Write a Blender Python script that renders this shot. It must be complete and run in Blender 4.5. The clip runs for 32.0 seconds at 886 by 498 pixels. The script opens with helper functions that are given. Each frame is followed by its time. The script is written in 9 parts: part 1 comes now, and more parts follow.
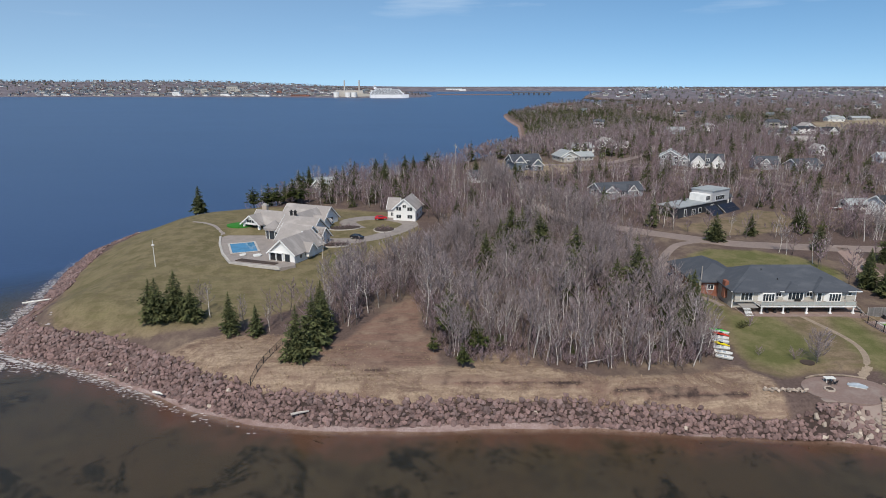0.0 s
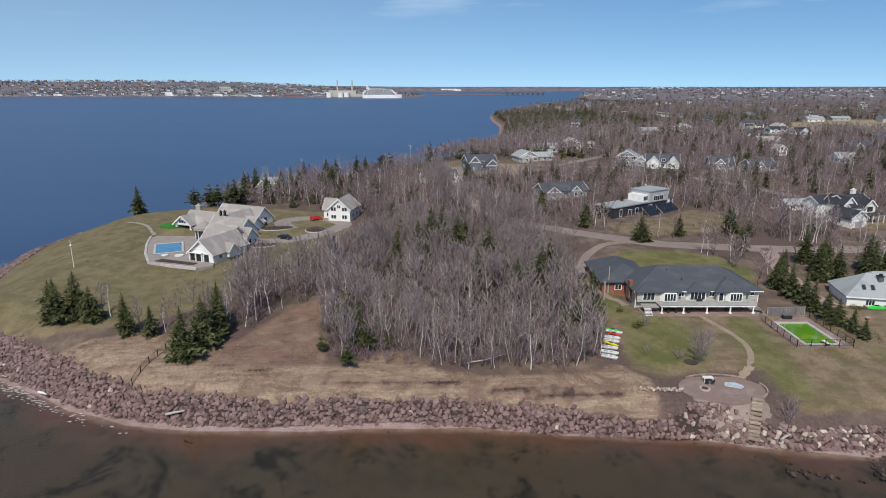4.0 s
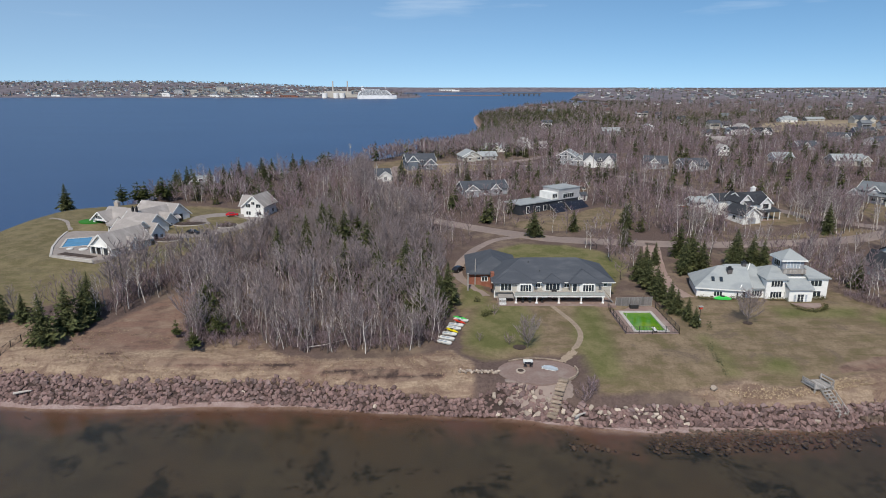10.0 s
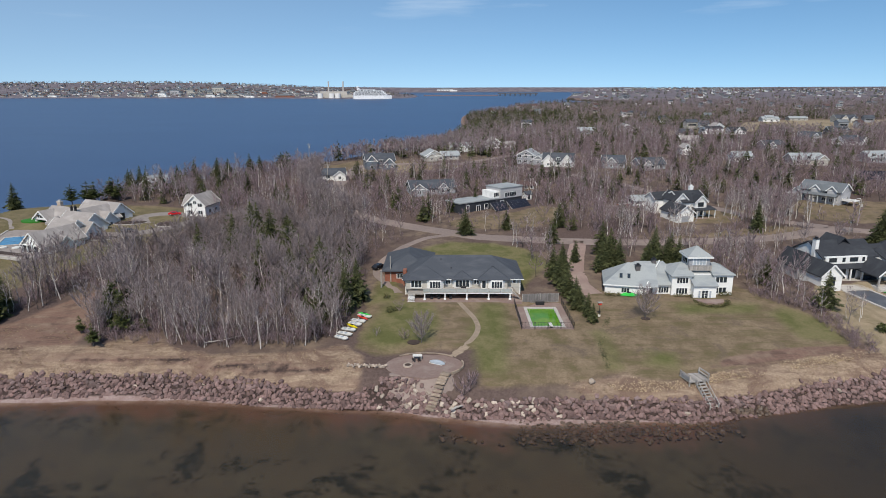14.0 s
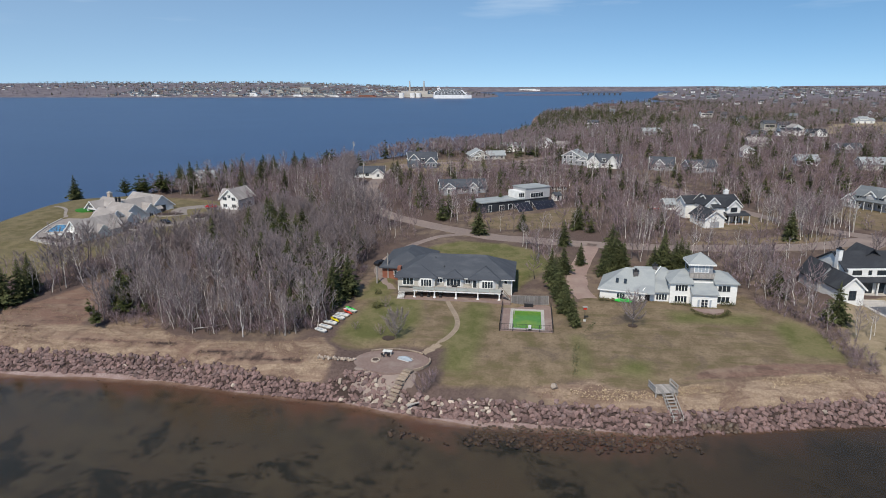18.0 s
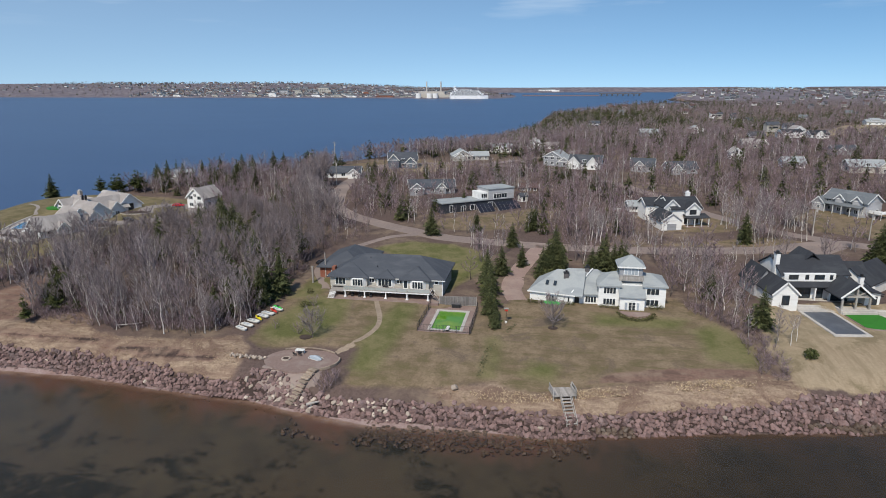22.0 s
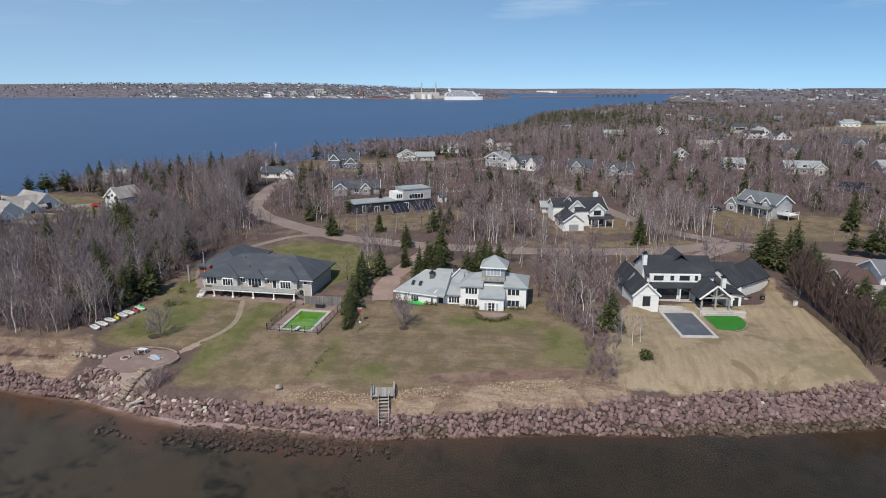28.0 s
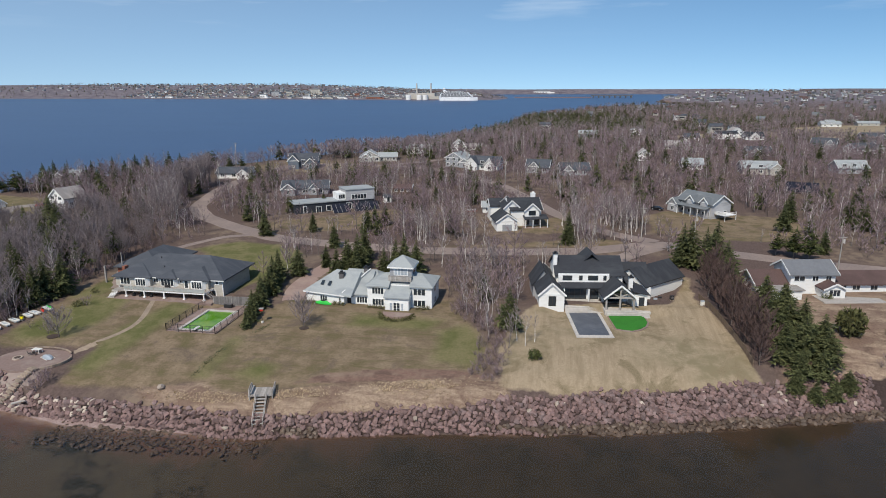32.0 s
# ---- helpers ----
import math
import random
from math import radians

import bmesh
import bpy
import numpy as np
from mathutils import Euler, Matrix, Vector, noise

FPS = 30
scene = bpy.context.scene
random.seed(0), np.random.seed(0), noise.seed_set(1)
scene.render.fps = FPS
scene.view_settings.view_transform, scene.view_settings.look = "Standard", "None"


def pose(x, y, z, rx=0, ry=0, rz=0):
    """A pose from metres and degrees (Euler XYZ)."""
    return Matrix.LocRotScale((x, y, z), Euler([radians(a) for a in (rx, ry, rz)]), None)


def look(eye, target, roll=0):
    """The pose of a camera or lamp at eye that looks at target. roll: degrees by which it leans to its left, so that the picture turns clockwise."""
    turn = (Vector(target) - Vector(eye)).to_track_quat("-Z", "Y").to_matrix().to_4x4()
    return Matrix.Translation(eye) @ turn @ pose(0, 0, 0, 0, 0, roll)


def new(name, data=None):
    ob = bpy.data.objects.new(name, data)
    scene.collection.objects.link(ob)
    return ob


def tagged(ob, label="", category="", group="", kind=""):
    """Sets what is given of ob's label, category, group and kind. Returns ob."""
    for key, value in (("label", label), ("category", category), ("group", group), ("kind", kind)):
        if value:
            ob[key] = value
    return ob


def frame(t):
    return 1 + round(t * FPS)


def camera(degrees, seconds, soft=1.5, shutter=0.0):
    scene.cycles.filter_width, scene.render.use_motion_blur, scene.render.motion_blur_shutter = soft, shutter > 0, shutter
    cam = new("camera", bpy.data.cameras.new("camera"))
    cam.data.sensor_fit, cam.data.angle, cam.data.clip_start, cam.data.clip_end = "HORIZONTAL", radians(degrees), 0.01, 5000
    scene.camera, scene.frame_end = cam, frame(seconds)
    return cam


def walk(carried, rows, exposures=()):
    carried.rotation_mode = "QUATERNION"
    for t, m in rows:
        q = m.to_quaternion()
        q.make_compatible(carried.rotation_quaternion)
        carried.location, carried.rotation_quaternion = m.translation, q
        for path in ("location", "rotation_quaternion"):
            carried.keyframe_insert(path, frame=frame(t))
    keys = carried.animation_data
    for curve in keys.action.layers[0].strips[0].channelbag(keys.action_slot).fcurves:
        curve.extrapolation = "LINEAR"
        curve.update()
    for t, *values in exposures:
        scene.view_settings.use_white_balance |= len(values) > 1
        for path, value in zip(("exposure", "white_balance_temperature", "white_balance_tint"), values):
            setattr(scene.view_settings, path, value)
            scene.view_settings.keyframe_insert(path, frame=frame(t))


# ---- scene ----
cam = camera(70.1, 32.0, soft=0.95)
METRES, EYE, TILT, LEAN, TURN = 182.0, 60.06, -14.75, 0.0, 0.0
ROWS = [
    (0.0, 0.0, 0.0, 0.0, 0.0, 0.0, -0.0),
    (0.5, 0.0155, -0.0001, -0.0007, -0.03, -0.0, 0.0),
    (1.0, 0.0308, -0.0003, -0.001, -0.06, 0.0, -0.02),
    (1.5, 0.0462, -0.0006, -0.001, -0.09, -0.0, -0.02),
    (2.0, 0.0617, -0.001, -0.001, -0.11, -0.0, 0.01),
    (2.5, 0.0771, -0.0014, -0.0007, -0.13, 0.0, -0.0),
    (3.0, 0.0928, -0.0019, -0.0003, -0.14, 0.01, 0.02),
    (3.5, 0.1082, -0.0024, -0.0, -0.15, 0.01, 0.02),
    (5.5, 0.1706, -0.0029, 0.0004, -0.14, 0.07, 0.05),
    (6.0, 0.186, -0.0044, 0.0001, -0.09, 0.11, 0.03),
    (6.5, 0.2014, -0.0077, -0.0006, -0.04, 0.11, 0.02),
    (7.0, 0.2166, -0.0124, -0.0015, 0.01, 0.13, -0.01),
    (7.5, 0.2322, -0.0183, -0.003, 0.07, 0.15, -0.04),
    (8.0, 0.2476, -0.0254, -0.0048, 0.12, 0.15, -0.05),
    (8.5, 0.2629, -0.0325, -0.0067, 0.16, 0.12, -0.07),
    (9.0, 0.2782, -0.0381, -0.0081, 0.15, 0.1, -0.09),
    (9.5, 0.2936, -0.043, -0.0093, 0.11, 0.08, -0.07),
    (10.0, 0.3092, -0.0468, -0.0104, 0.1, 0.07, -0.05),
    (10.5, 0.3249, -0.05, -0.0114, 0.1, 0.07, -0.01),
    (11.0, 0.3406, -0.0527, -0.0117, 0.1, 0.06, -0.02),
    (11.5, 0.3563, -0.0549, -0.0123, 0.12, 0.07, -0.01),
    (12.0, 0.372, -0.0567, -0.0128, 0.14, 0.07, 0.01),
    (12.5, 0.3877, -0.0581, -0.0133, 0.17, 0.07, 0.02),
    (13.0, 0.4033, -0.0594, -0.0135, 0.18, 0.06, 0.03),
    (13.5, 0.419, -0.0605, -0.0138, 0.19, 0.07, 0.03),
    (14.0, 0.4346, -0.0613, -0.0139, 0.2, 0.07, 0.03),
    (14.5, 0.4499, -0.062, -0.0141, 0.33, 0.06, -0.0),
    (16.5, 0.5111, -0.0616, -0.0143, 4.91, -0.02, -1.14),
    (17.0, 0.5266, -0.0603, -0.014, 6.05, -0.05, -1.43),
    (17.5, 0.5421, -0.0587, -0.0138, 6.89, -0.07, -1.64),
    (18.0, 0.5576, -0.0571, -0.0135, 7.48, -0.08, -1.78),
    (18.5, 0.573, -0.0552, -0.0131, 8.06, -0.1, -1.94),
    (19.0, 0.5884, -0.0531, -0.0127, 8.59, -0.11, -2.06),
    (19.5, 0.6037, -0.0509, -0.0122, 9.02, -0.13, -2.19),
    (20.0, 0.6191, -0.0485, -0.0116, 9.23, -0.12, -2.24),
    (20.5, 0.6344, -0.046, -0.0111, 9.26, -0.12, -2.27),
    (21.0, 0.6498, -0.0435, -0.0105, 9.29, -0.12, -2.27),
    (21.5, 0.6652, -0.041, -0.01, 9.32, -0.1, -2.29),
    (22.0, 0.6806, -0.0385, -0.0094, 9.35, -0.1, -2.3),
    (22.5, 0.6961, -0.0361, -0.0089, 9.37, -0.08, -2.31),
    (23.0, 0.7114, -0.0335, -0.0083, 9.4, -0.08, -2.33),
    (23.5, 0.7266, -0.031, -0.0078, 9.42, -0.07, -2.35),
    (24.0, 0.7417, -0.0285, -0.0073, 9.44, -0.06, -2.37),
    (24.5, 0.7568, -0.0259, -0.0068, 9.45, -0.05, -2.38),
    (25.0, 0.772, -0.0233, -0.0064, 9.46, -0.05, -2.39),
    (25.5, 0.7871, -0.0208, -0.0059, 9.47, -0.04, -2.4),
    (27.5, 0.8478, -0.0103, -0.0036, 9.54, -0.02, -2.44),
    (28.0, 0.863, -0.0078, -0.003, 9.55, -0.02, -2.44),
    (28.5, 0.8783, -0.0051, -0.0025, 9.56, -0.02, -2.44),
    (29.0, 0.8935, -0.0025, -0.0019, 9.56, 0.0, -2.45),
    (29.5, 0.9087, 0.0001, -0.0014, 9.58, 0.0, -2.45),
    (30.0, 0.924, 0.0027, -0.0008, 9.59, 0.02, -2.45),
    (30.5, 0.9393, 0.0053, -0.0003, 9.59, 0.02, -2.44),
    (31.0, 0.9541, 0.0077, 0.0002, 9.6, 0.03, -2.42),
    (31.5, 0.9694, 0.0103, 0.0008, 9.6, 0.04, -2.41),
    (32.0, 0.9847, 0.0128, 0.0013, 9.6, 0.04, -2.41),
]
walk(cam, [(t, pose(0, 0, EYE, TILT, LEAN, TURN) @ pose(METRES * x, METRES * y, METRES * z, 90 + pitch, roll, yaw)) for t, x, y, z, yaw, pitch, roll in ROWS])

# ---- light ----
SUN_AZ, SUN_EL = radians(-168.0), radians(50.0)   # azimuth from +y, clockwise seen from above
world = bpy.data.worlds.new("sky")
scene.world = world
world.use_nodes = True
wn, wl = world.node_tree.nodes, world.node_tree.links
sky = wn.new("ShaderNodeTexSky")
sky.sky_type, sky.sun_disc = "NISHITA", False
sky.sun_elevation, sky.sun_rotation = SUN_EL, SUN_AZ
sky.altitude, sky.air_density, sky.dust_density, sky.ozone_density = 50, 1.0, 0.3, 2.0
bg = wn["Background"]
bg.inputs["Strength"].default_value = 0.155
wtc, wmap, wcl, wr, wmix = (wn.new("ShaderNode" + k) for k in ("TexCoord", "Mapping", "TexNoise", "ValToRGB", "MixRGB"))
wmap.inputs["Scale"].default_value = (2.0, 2.0, 17.0)
wmap.inputs["Rotation"].default_value = (0.05, -0.10, 0)
wcl.inputs["Scale"].default_value, wcl.inputs["Detail"].default_value = 2.2, 7.0
wr.color_ramp.elements[0].position, wr.color_ramp.elements[1].position = 0.57, 1.25
wl.new(wtc.outputs["Generated"], wmap.inputs["Vector"])
wl.new(wmap.outputs["Vector"], wcl.inputs["Vector"])
wup, wnorm = wn.new("ShaderNodeMapping"), wn.new("ShaderNodeVectorMath")
wup.inputs["Location"].default_value, wup.inputs["Scale"].default_value = (0, 0, 0.15), (1, 1, 1.35)
wnorm.operation = "NORMALIZE"
wl.new(wtc.outputs["Generated"], wup.inputs["Vector"])
wl.new(wup.outputs["Vector"], wnorm.inputs[0])
wl.new(wnorm.outputs["Vector"], sky.inputs["Vector"])
wl.new(wcl.outputs["Fac"], wr.inputs["Fac"])
whigh, wamt, wpos = (wn.new("ShaderNode" + k) for k in ("MapRange", "Math", "SeparateXYZ"))
wamt.operation = "MULTIPLY"
whigh.inputs["From Min"].default_value, whigh.inputs["From Max"].default_value = 0.070, 0.130
wl.new(wtc.outputs["Generated"], wpos.inputs["Vector"])
wl.new(wpos.outputs["Z"], whigh.inputs["Value"])
wl.new(wr.outputs["Color"], wamt.inputs[0])
wl.new(whigh.outputs[0], wamt.inputs[1])
wl.new(wamt.outputs[0], wmix.inputs["Fac"])
wsat = wn.new("ShaderNodeHueSaturation")
wsat.inputs["Hue"].default_value, wsat.inputs["Saturation"].default_value = 0.494, 1.16
wl.new(sky.outputs["Color"], wsat.inputs["Color"])
wl.new(wsat.outputs["Color"], wmix.inputs["Color1"])
wmix.inputs["Color2"].default_value = (6.0, 6.8, 7.6, 1)
wside, wveil, wthin = (wn.new("ShaderNode" + k) for k in ("SeparateXYZ", "MapRange", "MixRGB"))
wl.new(wtc.outputs["Generated"], wside.inputs["Vector"])
wl.new(wside.outputs["X"], wveil.inputs["Value"])
for k, v in (("From Min", 0.35), ("From Max", -0.75), ("To Min", 0.0), ("To Max", 0.20)):
    wveil.inputs[k].default_value = v
wl.new(wveil.outputs[0], wthin.inputs["Fac"])
wl.new(wmix.outputs["Color"], wthin.inputs["Color1"])
wthin.inputs["Color2"].default_value = (5.2, 6.1, 7.0, 1)
wl.new(wthin.outputs["Color"], bg.inputs["Color"])
sun = new("sun", bpy.data.lights.new("sun", "SUN"))
sun.data.energy, sun.data.angle, sun.data.color = 4.6, radians(0.5), (1.0, 0.92, 0.80)
sun.matrix_world = look((math.sin(SUN_AZ) * math.cos(SUN_EL) * 100, math.cos(SUN_AZ) * math.cos(SUN_EL) * 100, math.sin(SUN_EL) * 100), (0, 0, 0))
scene.view_settings.exposure = -0.2


# ---- materials ----
def node(nt, kind, **at):
    n = nt.nodes.new("ShaderNode" + kind)
    for k, v in at.items():
        n.inputs[k].default_value = v
    return n


def mat(name, a, b=None, c=None, rough=0.85, fine=3.0, coarse=0.3, metal=0.0, bump=0.0, vary=0.0, stretch=(1, 1, 1), spec=0.3):
    """A surface with grain between two colours, stains of a third at a larger scale, relief, and a spread from object to object."""
    m = bpy.data.materials.new(name)
    m.use_nodes = True
    nt = m.node_tree
    p = nt.nodes["Principled BSDF"]
    p.inputs["Roughness"].default_value, p.inputs["Metallic"].default_value = rough, metal
    p.inputs["Specular IOR Level"].default_value = spec
    b = b or tuple(v * 0.75 for v in a)
    tc, mp = node(nt, "TexCoord"), node(nt, "Mapping")
    mp.inputs["Scale"].default_value = stretch
    nt.links.new(tc.outputs["Object"], mp.inputs["Vector"])
    n1 = node(nt, "TexNoise", Scale=fine, Detail=6.0, Roughness=0.65)
    n2 = node(nt, "TexNoise", Scale=coarse, Detail=4.0, Roughness=0.6)
    for n in (n1, n2):
        nt.links.new(mp.outputs["Vector"], n.inputs["Vector"])
    m1, m2 = nt.nodes.new("ShaderNodeMixRGB"), nt.nodes.new("ShaderNodeMixRGB")
    m1.inputs["Color1"].default_value, m1.inputs["Color2"].default_value = (*a, 1), (*b, 1)
    r1, r2 = node(nt, "ValToRGB"), node(nt, "ValToRGB")
    r1.color_ramp.elements[0].position, r1.color_ramp.elements[1].position = 0.35, 0.65
    r2.color_ramp.elements[0].position, r2.color_ramp.elements[1].position = 0.48, 0.68
    nt.links.new(n1.outputs["Fac"], r1.inputs["Fac"])
    nt.links.new(n2.outputs["Fac"], r2.inputs["Fac"])
    nt.links.new(r1.outputs["Color"], m1.inputs["Fac"])
    m2.inputs["Color2"].default_value = (*(c or tuple(0.5 * (u + v) * 0.8 for u, v in zip(a, b))), 1)
    nt.links.new(m1.outputs["Color"], m2.inputs["Color1"])
    nt.links.new(r2.outputs["Color"], m2.inputs["Fac"])
    out = m2.outputs["Color"]
    if vary:
        oi, hs, mr = node(nt, "ObjectInfo"), node(nt, "HueSaturation"), node(nt, "MapRange")
        gi = node(nt, "NewGeometry")
        ad, fr = node(nt, "Math"), node(nt, "Math")
        ad.operation, fr.operation = "ADD", "FRACT"
        nt.links.new(oi.outputs["Random"], ad.inputs[0])
        nt.links.new(gi.outputs["Random Per Island"], ad.inputs[1])
        nt.links.new(ad.outputs[0], fr.inputs[0])
        mr.inputs["To Min"].default_value, mr.inputs["To Max"].default_value = 1 - vary, 1 + vary
        nt.links.new(fr.outputs[0], mr.inputs["Value"])
        nt.links.new(mr.outputs[0], hs.inputs["Value"])
        nt.links.new(out, hs.inputs["Color"])
        out = hs.outputs["Color"]
    nt.links.new(out, p.inputs["Base Color"])
    if bump:
        bp = node(nt, "Bump", Strength=bump, Distance=0.05)
        nt.links.new(n1.outputs["Fac"], bp.inputs["Height"])
        nt.links.new(bp.outputs["Normal"], p.inputs["Normal"])
    return m


def mat_glass(name, tint=(0.03, 0.04, 0.05)):
    m = mat(name, tint, rough=0.06, spec=0.7)
    return m


def mat_ground():
    """Grass, straw, bare red soil and leaf litter by the cover attribute, broken up by noise at three scales."""
    m = bpy.data.materials.new("ground_cover")
    m.use_nodes = True
    nt = m.node_tree
    p = nt.nodes["Principled BSDF"]
    p.inputs["Roughness"].default_value, p.inputs["Specular IOR Level"].default_value = 0.95, 0.1
    tc = node(nt, "TexCoord")
    at = nt.nodes.new("ShaderNodeAttribute")
    at.attribute_name = "cover"
    at2 = nt.nodes.new("ShaderNodeAttribute")
    at2.attribute_name = "cover_b"
    big, mid, fine = node(nt, "TexNoise", Scale=0.045, Detail=5.0, Roughness=0.6), node(nt, "TexNoise", Scale=0.3, Detail=6.0, Roughness=0.65), node(nt, "TexNoise", Scale=2.5, Detail=5.0, Roughness=0.7)
    for n in (big, mid, fine):
        nt.links.new(tc.outputs["Object"], n.inputs["Vector"])
    along = node(nt, "Mapping")
    along.inputs["Scale"].default_value, along.inputs["Rotation"].default_value = (0.16, 0.75, 1), (0, 0, -0.03)
    nt.links.new(tc.outputs["Object"], along.inputs["Vector"])
    streak, grit = node(nt, "TexNoise", Scale=0.8, Detail=8.0, Roughness=0.72, Distortion=0.4), node(nt, "TexNoise", Scale=7.0, Detail=4.0, Roughness=0.75)
    nt.links.new(along.outputs["Vector"], streak.inputs["Vector"])
    nt.links.new(tc.outputs["Object"], grit.inputs["Vector"])
    patch = node(nt, "TexNoise", Scale=0.16, Detail=9.0, Roughness=0.7, Distortion=0.6)
    nt.links.new(tc.outputs["Object"], patch.inputs["Vector"])
    mown = node(nt, "Mapping")
    mown.inputs["Scale"].default_value, mown.inputs["Rotation"].default_value = (1.1, 0.09, 1), (0, 0, 0.22)
    nt.links.new(tc.outputs["Object"], mown.inputs["Vector"])
    mower = node(nt, "TexNoise", Scale=1.0, Detail=5.0, Roughness=0.6)
    nt.links.new(mown.outputs["Vector"], mower.inputs["Vector"])

    def mix(fac, c1, c2):
        x = nt.nodes.new("ShaderNodeMixRGB")
        for k, v in (("Fac", fac), ("Color1", c1), ("Color2", c2)):
            if isinstance(v, tuple):
                x.inputs[k].default_value = (*v, 1)
            else:
                nt.links.new(v, x.inputs[k])
        return x.outputs["Color"]

    def ramp(src, lo, hi):
        r = node(nt, "ValToRGB")
        r.color_ramp.elements[0].position, r.color_ramp.elements[1].position = lo, hi
        nt.links.new(src, r.inputs["Fac"])
        return r.outputs["Color"]

    def cover(src, sharp=0.16):
        """Mask from an attribute, its edge roughened by the middle noise."""
        a, s = node(nt, "Math"), node(nt, "Math")
        s.operation, a.operation = "MULTIPLY_ADD", "ADD"
        nt.links.new(mid.outputs["Fac"], s.inputs[0])
        s.inputs[1].default_value, s.inputs[2].default_value = 0.8, -0.4
        nt.links.new(s.outputs[0], a.inputs[0])
        nt.links.new(src, a.inputs[1])
        return ramp(a.outputs[0], 0.5 - sharp, 0.5 + sharp)

    sep, sep2 = node(nt, "SeparateColor"), node(nt, "SeparateColor")
    nt.links.new(at.outputs["Color"], sep.inputs["Color"])
    nt.links.new(at2.outputs["Color"], sep2.inputs["Color"])
    sr, gr, wr_ = ramp(streak.outputs["Fac"], 0.42, 0.60), ramp(grit.outputs["Fac"], 0.40, 0.60), ramp(mower.outputs["Fac"], 0.42, 0.70)
    fr, br, mr = ramp(fine.outputs["Fac"], 0.3, 0.7), ramp(big.outputs["Fac"], 0.44, 0.58), ramp(mid.outputs["Fac"], 0.42, 0.60)
    litter = mix(br, mix(fr, (0.072, 0.051, 0.046), (0.140, 0.101, 0.088)), mix(mr, mix(gr, (0.088, 0.063, 0.054), (0.130, 0.096, 0.078)), (0.185, 0.140, 0.105)))
    straw = mix(sr, mix(fr, mix(gr, (0.165, 0.116, 0.084), (0.25, 0.185, 0.133)), (0.37, 0.283, 0.203)), mix(mr, mix(gr, (0.18, 0.12, 0.09), (0.235, 0.165, 0.124)), mix(fr, (0.095, 0.062, 0.049), (0.175, 0.122, 0.092))))
    straw = mix(ramp(patch.outputs["Fac"], 0.52, 0.60), straw, mix(gr, (0.130, 0.086, 0.066), (0.205, 0.142, 0.106)))
    green = mix(mr, mix(gr, (0.100, 0.088, 0.043), (0.138, 0.114, 0.062)), mix(fr, (0.128, 0.103, 0.058), (0.176, 0.138, 0.084)))
    worn = mix(fr, mix(gr, (0.118, 0.088, 0.056), (0.190, 0.143, 0.093)), mix(mr, (0.158, 0.118, 0.077), (0.262, 0.199, 0.136)))
    bald = mix(gr, (0.105, 0.080, 0.060), (0.165, 0.126, 0.092))
    lawn = mix(mix(br, ramp(streak.outputs["Fac"], 0.40, 0.54), ramp(mid.outputs["Fac"], 0.36, 0.50)), green, worn)
    lawn = mix(ramp(patch.outputs["Fac"], 0.54, 0.66), lawn, bald)
    soil = mix(sr, mix(fr, (0.150, 0.092, 0.072), (0.222, 0.142, 0.110)), mix(mr, (0.235, 0.172, 0.130), (0.112, 0.074, 0.060)))
    dry = mix(br, mix(wr_, mix(fr, (0.285, 0.222, 0.150), (0.36, 0.285, 0.195)), (0.235, 0.183, 0.12)), mix(mr, (0.195, 0.162, 0.100), mix(gr, (0.265, 0.21, 0.14), (0.335, 0.268, 0.185))))
    dry = mix(ramp(patch.outputs["Fac"], 0.53, 0.62), dry, mix(gr, (0.165, 0.132, 0.082), (0.225, 0.178, 0.112)))
    beach = mix(mr, mix(gr, (0.23, 0.160, 0.145), (0.36, 0.285, 0.265)), mix(fr, (0.19, 0.12, 0.10), (0.27, 0.19, 0.17)))
    def calc(op, a, b):
        n = node(nt, "Math")
        n.operation = op
        for k, v in enumerate((a, b)):
            if isinstance(v, (int, float)):
                n.inputs[k].default_value = v
            else:
                nt.links.new(v, n.inputs[k])
        return n.outputs[0]

    # the bed: red sand at the shore, olive brown further out, with ragged weed; off counts from 4 m inside the waterline to 20 m out
    off = sep2.outputs["Blue"]
    weed, frond = node(nt, "TexNoise", Scale=0.095, Detail=12.0, Roughness=0.76, Distortion=0.5), node(nt, "TexNoise", Scale=1.1, Detail=6.0, Roughness=0.75)
    for n in (weed, frond):
        nt.links.new(tc.outputs["Object"], n.inputs["Vector"])
    place, off_right = node(nt, "SeparateXYZ"), node(nt, "MapRange")
    nt.links.new(tc.outputs["Object"], place.inputs["Vector"])
    nt.links.new(place.outputs["X"], off_right.inputs["Value"])
    for k, v in (("From Min", 122.0), ("From Max", 88.0), ("To Min", 0.25), ("To Max", 1.0)):
        off_right.inputs[k].default_value = v
    growth = calc("ADD", calc("MULTIPLY", weed.outputs["Fac"], 0.76), calc("MULTIPLY", frond.outputs["Fac"], 0.24))
    band = calc("MULTIPLY", ramp(off, 0.20, 0.32), off_right.outputs[0])
    weedy = calc("MULTIPLY", ramp(calc("ADD", growth, calc("MULTIPLY", ramp(off, 0.95, 0.40), 0.055)), 0.520, 0.570), band)
    wide = calc("ADD", off, calc("MULTIPLY", calc("SUBTRACT", weed.outputs["Fac"], 0.5), 0.9))
    red_bed = mix(mr, mix(gr, (0.142, 0.078, 0.061), (0.112, 0.066, 0.051)), mix(fr, (0.122, 0.074, 0.057), (0.170, 0.106, 0.088)))
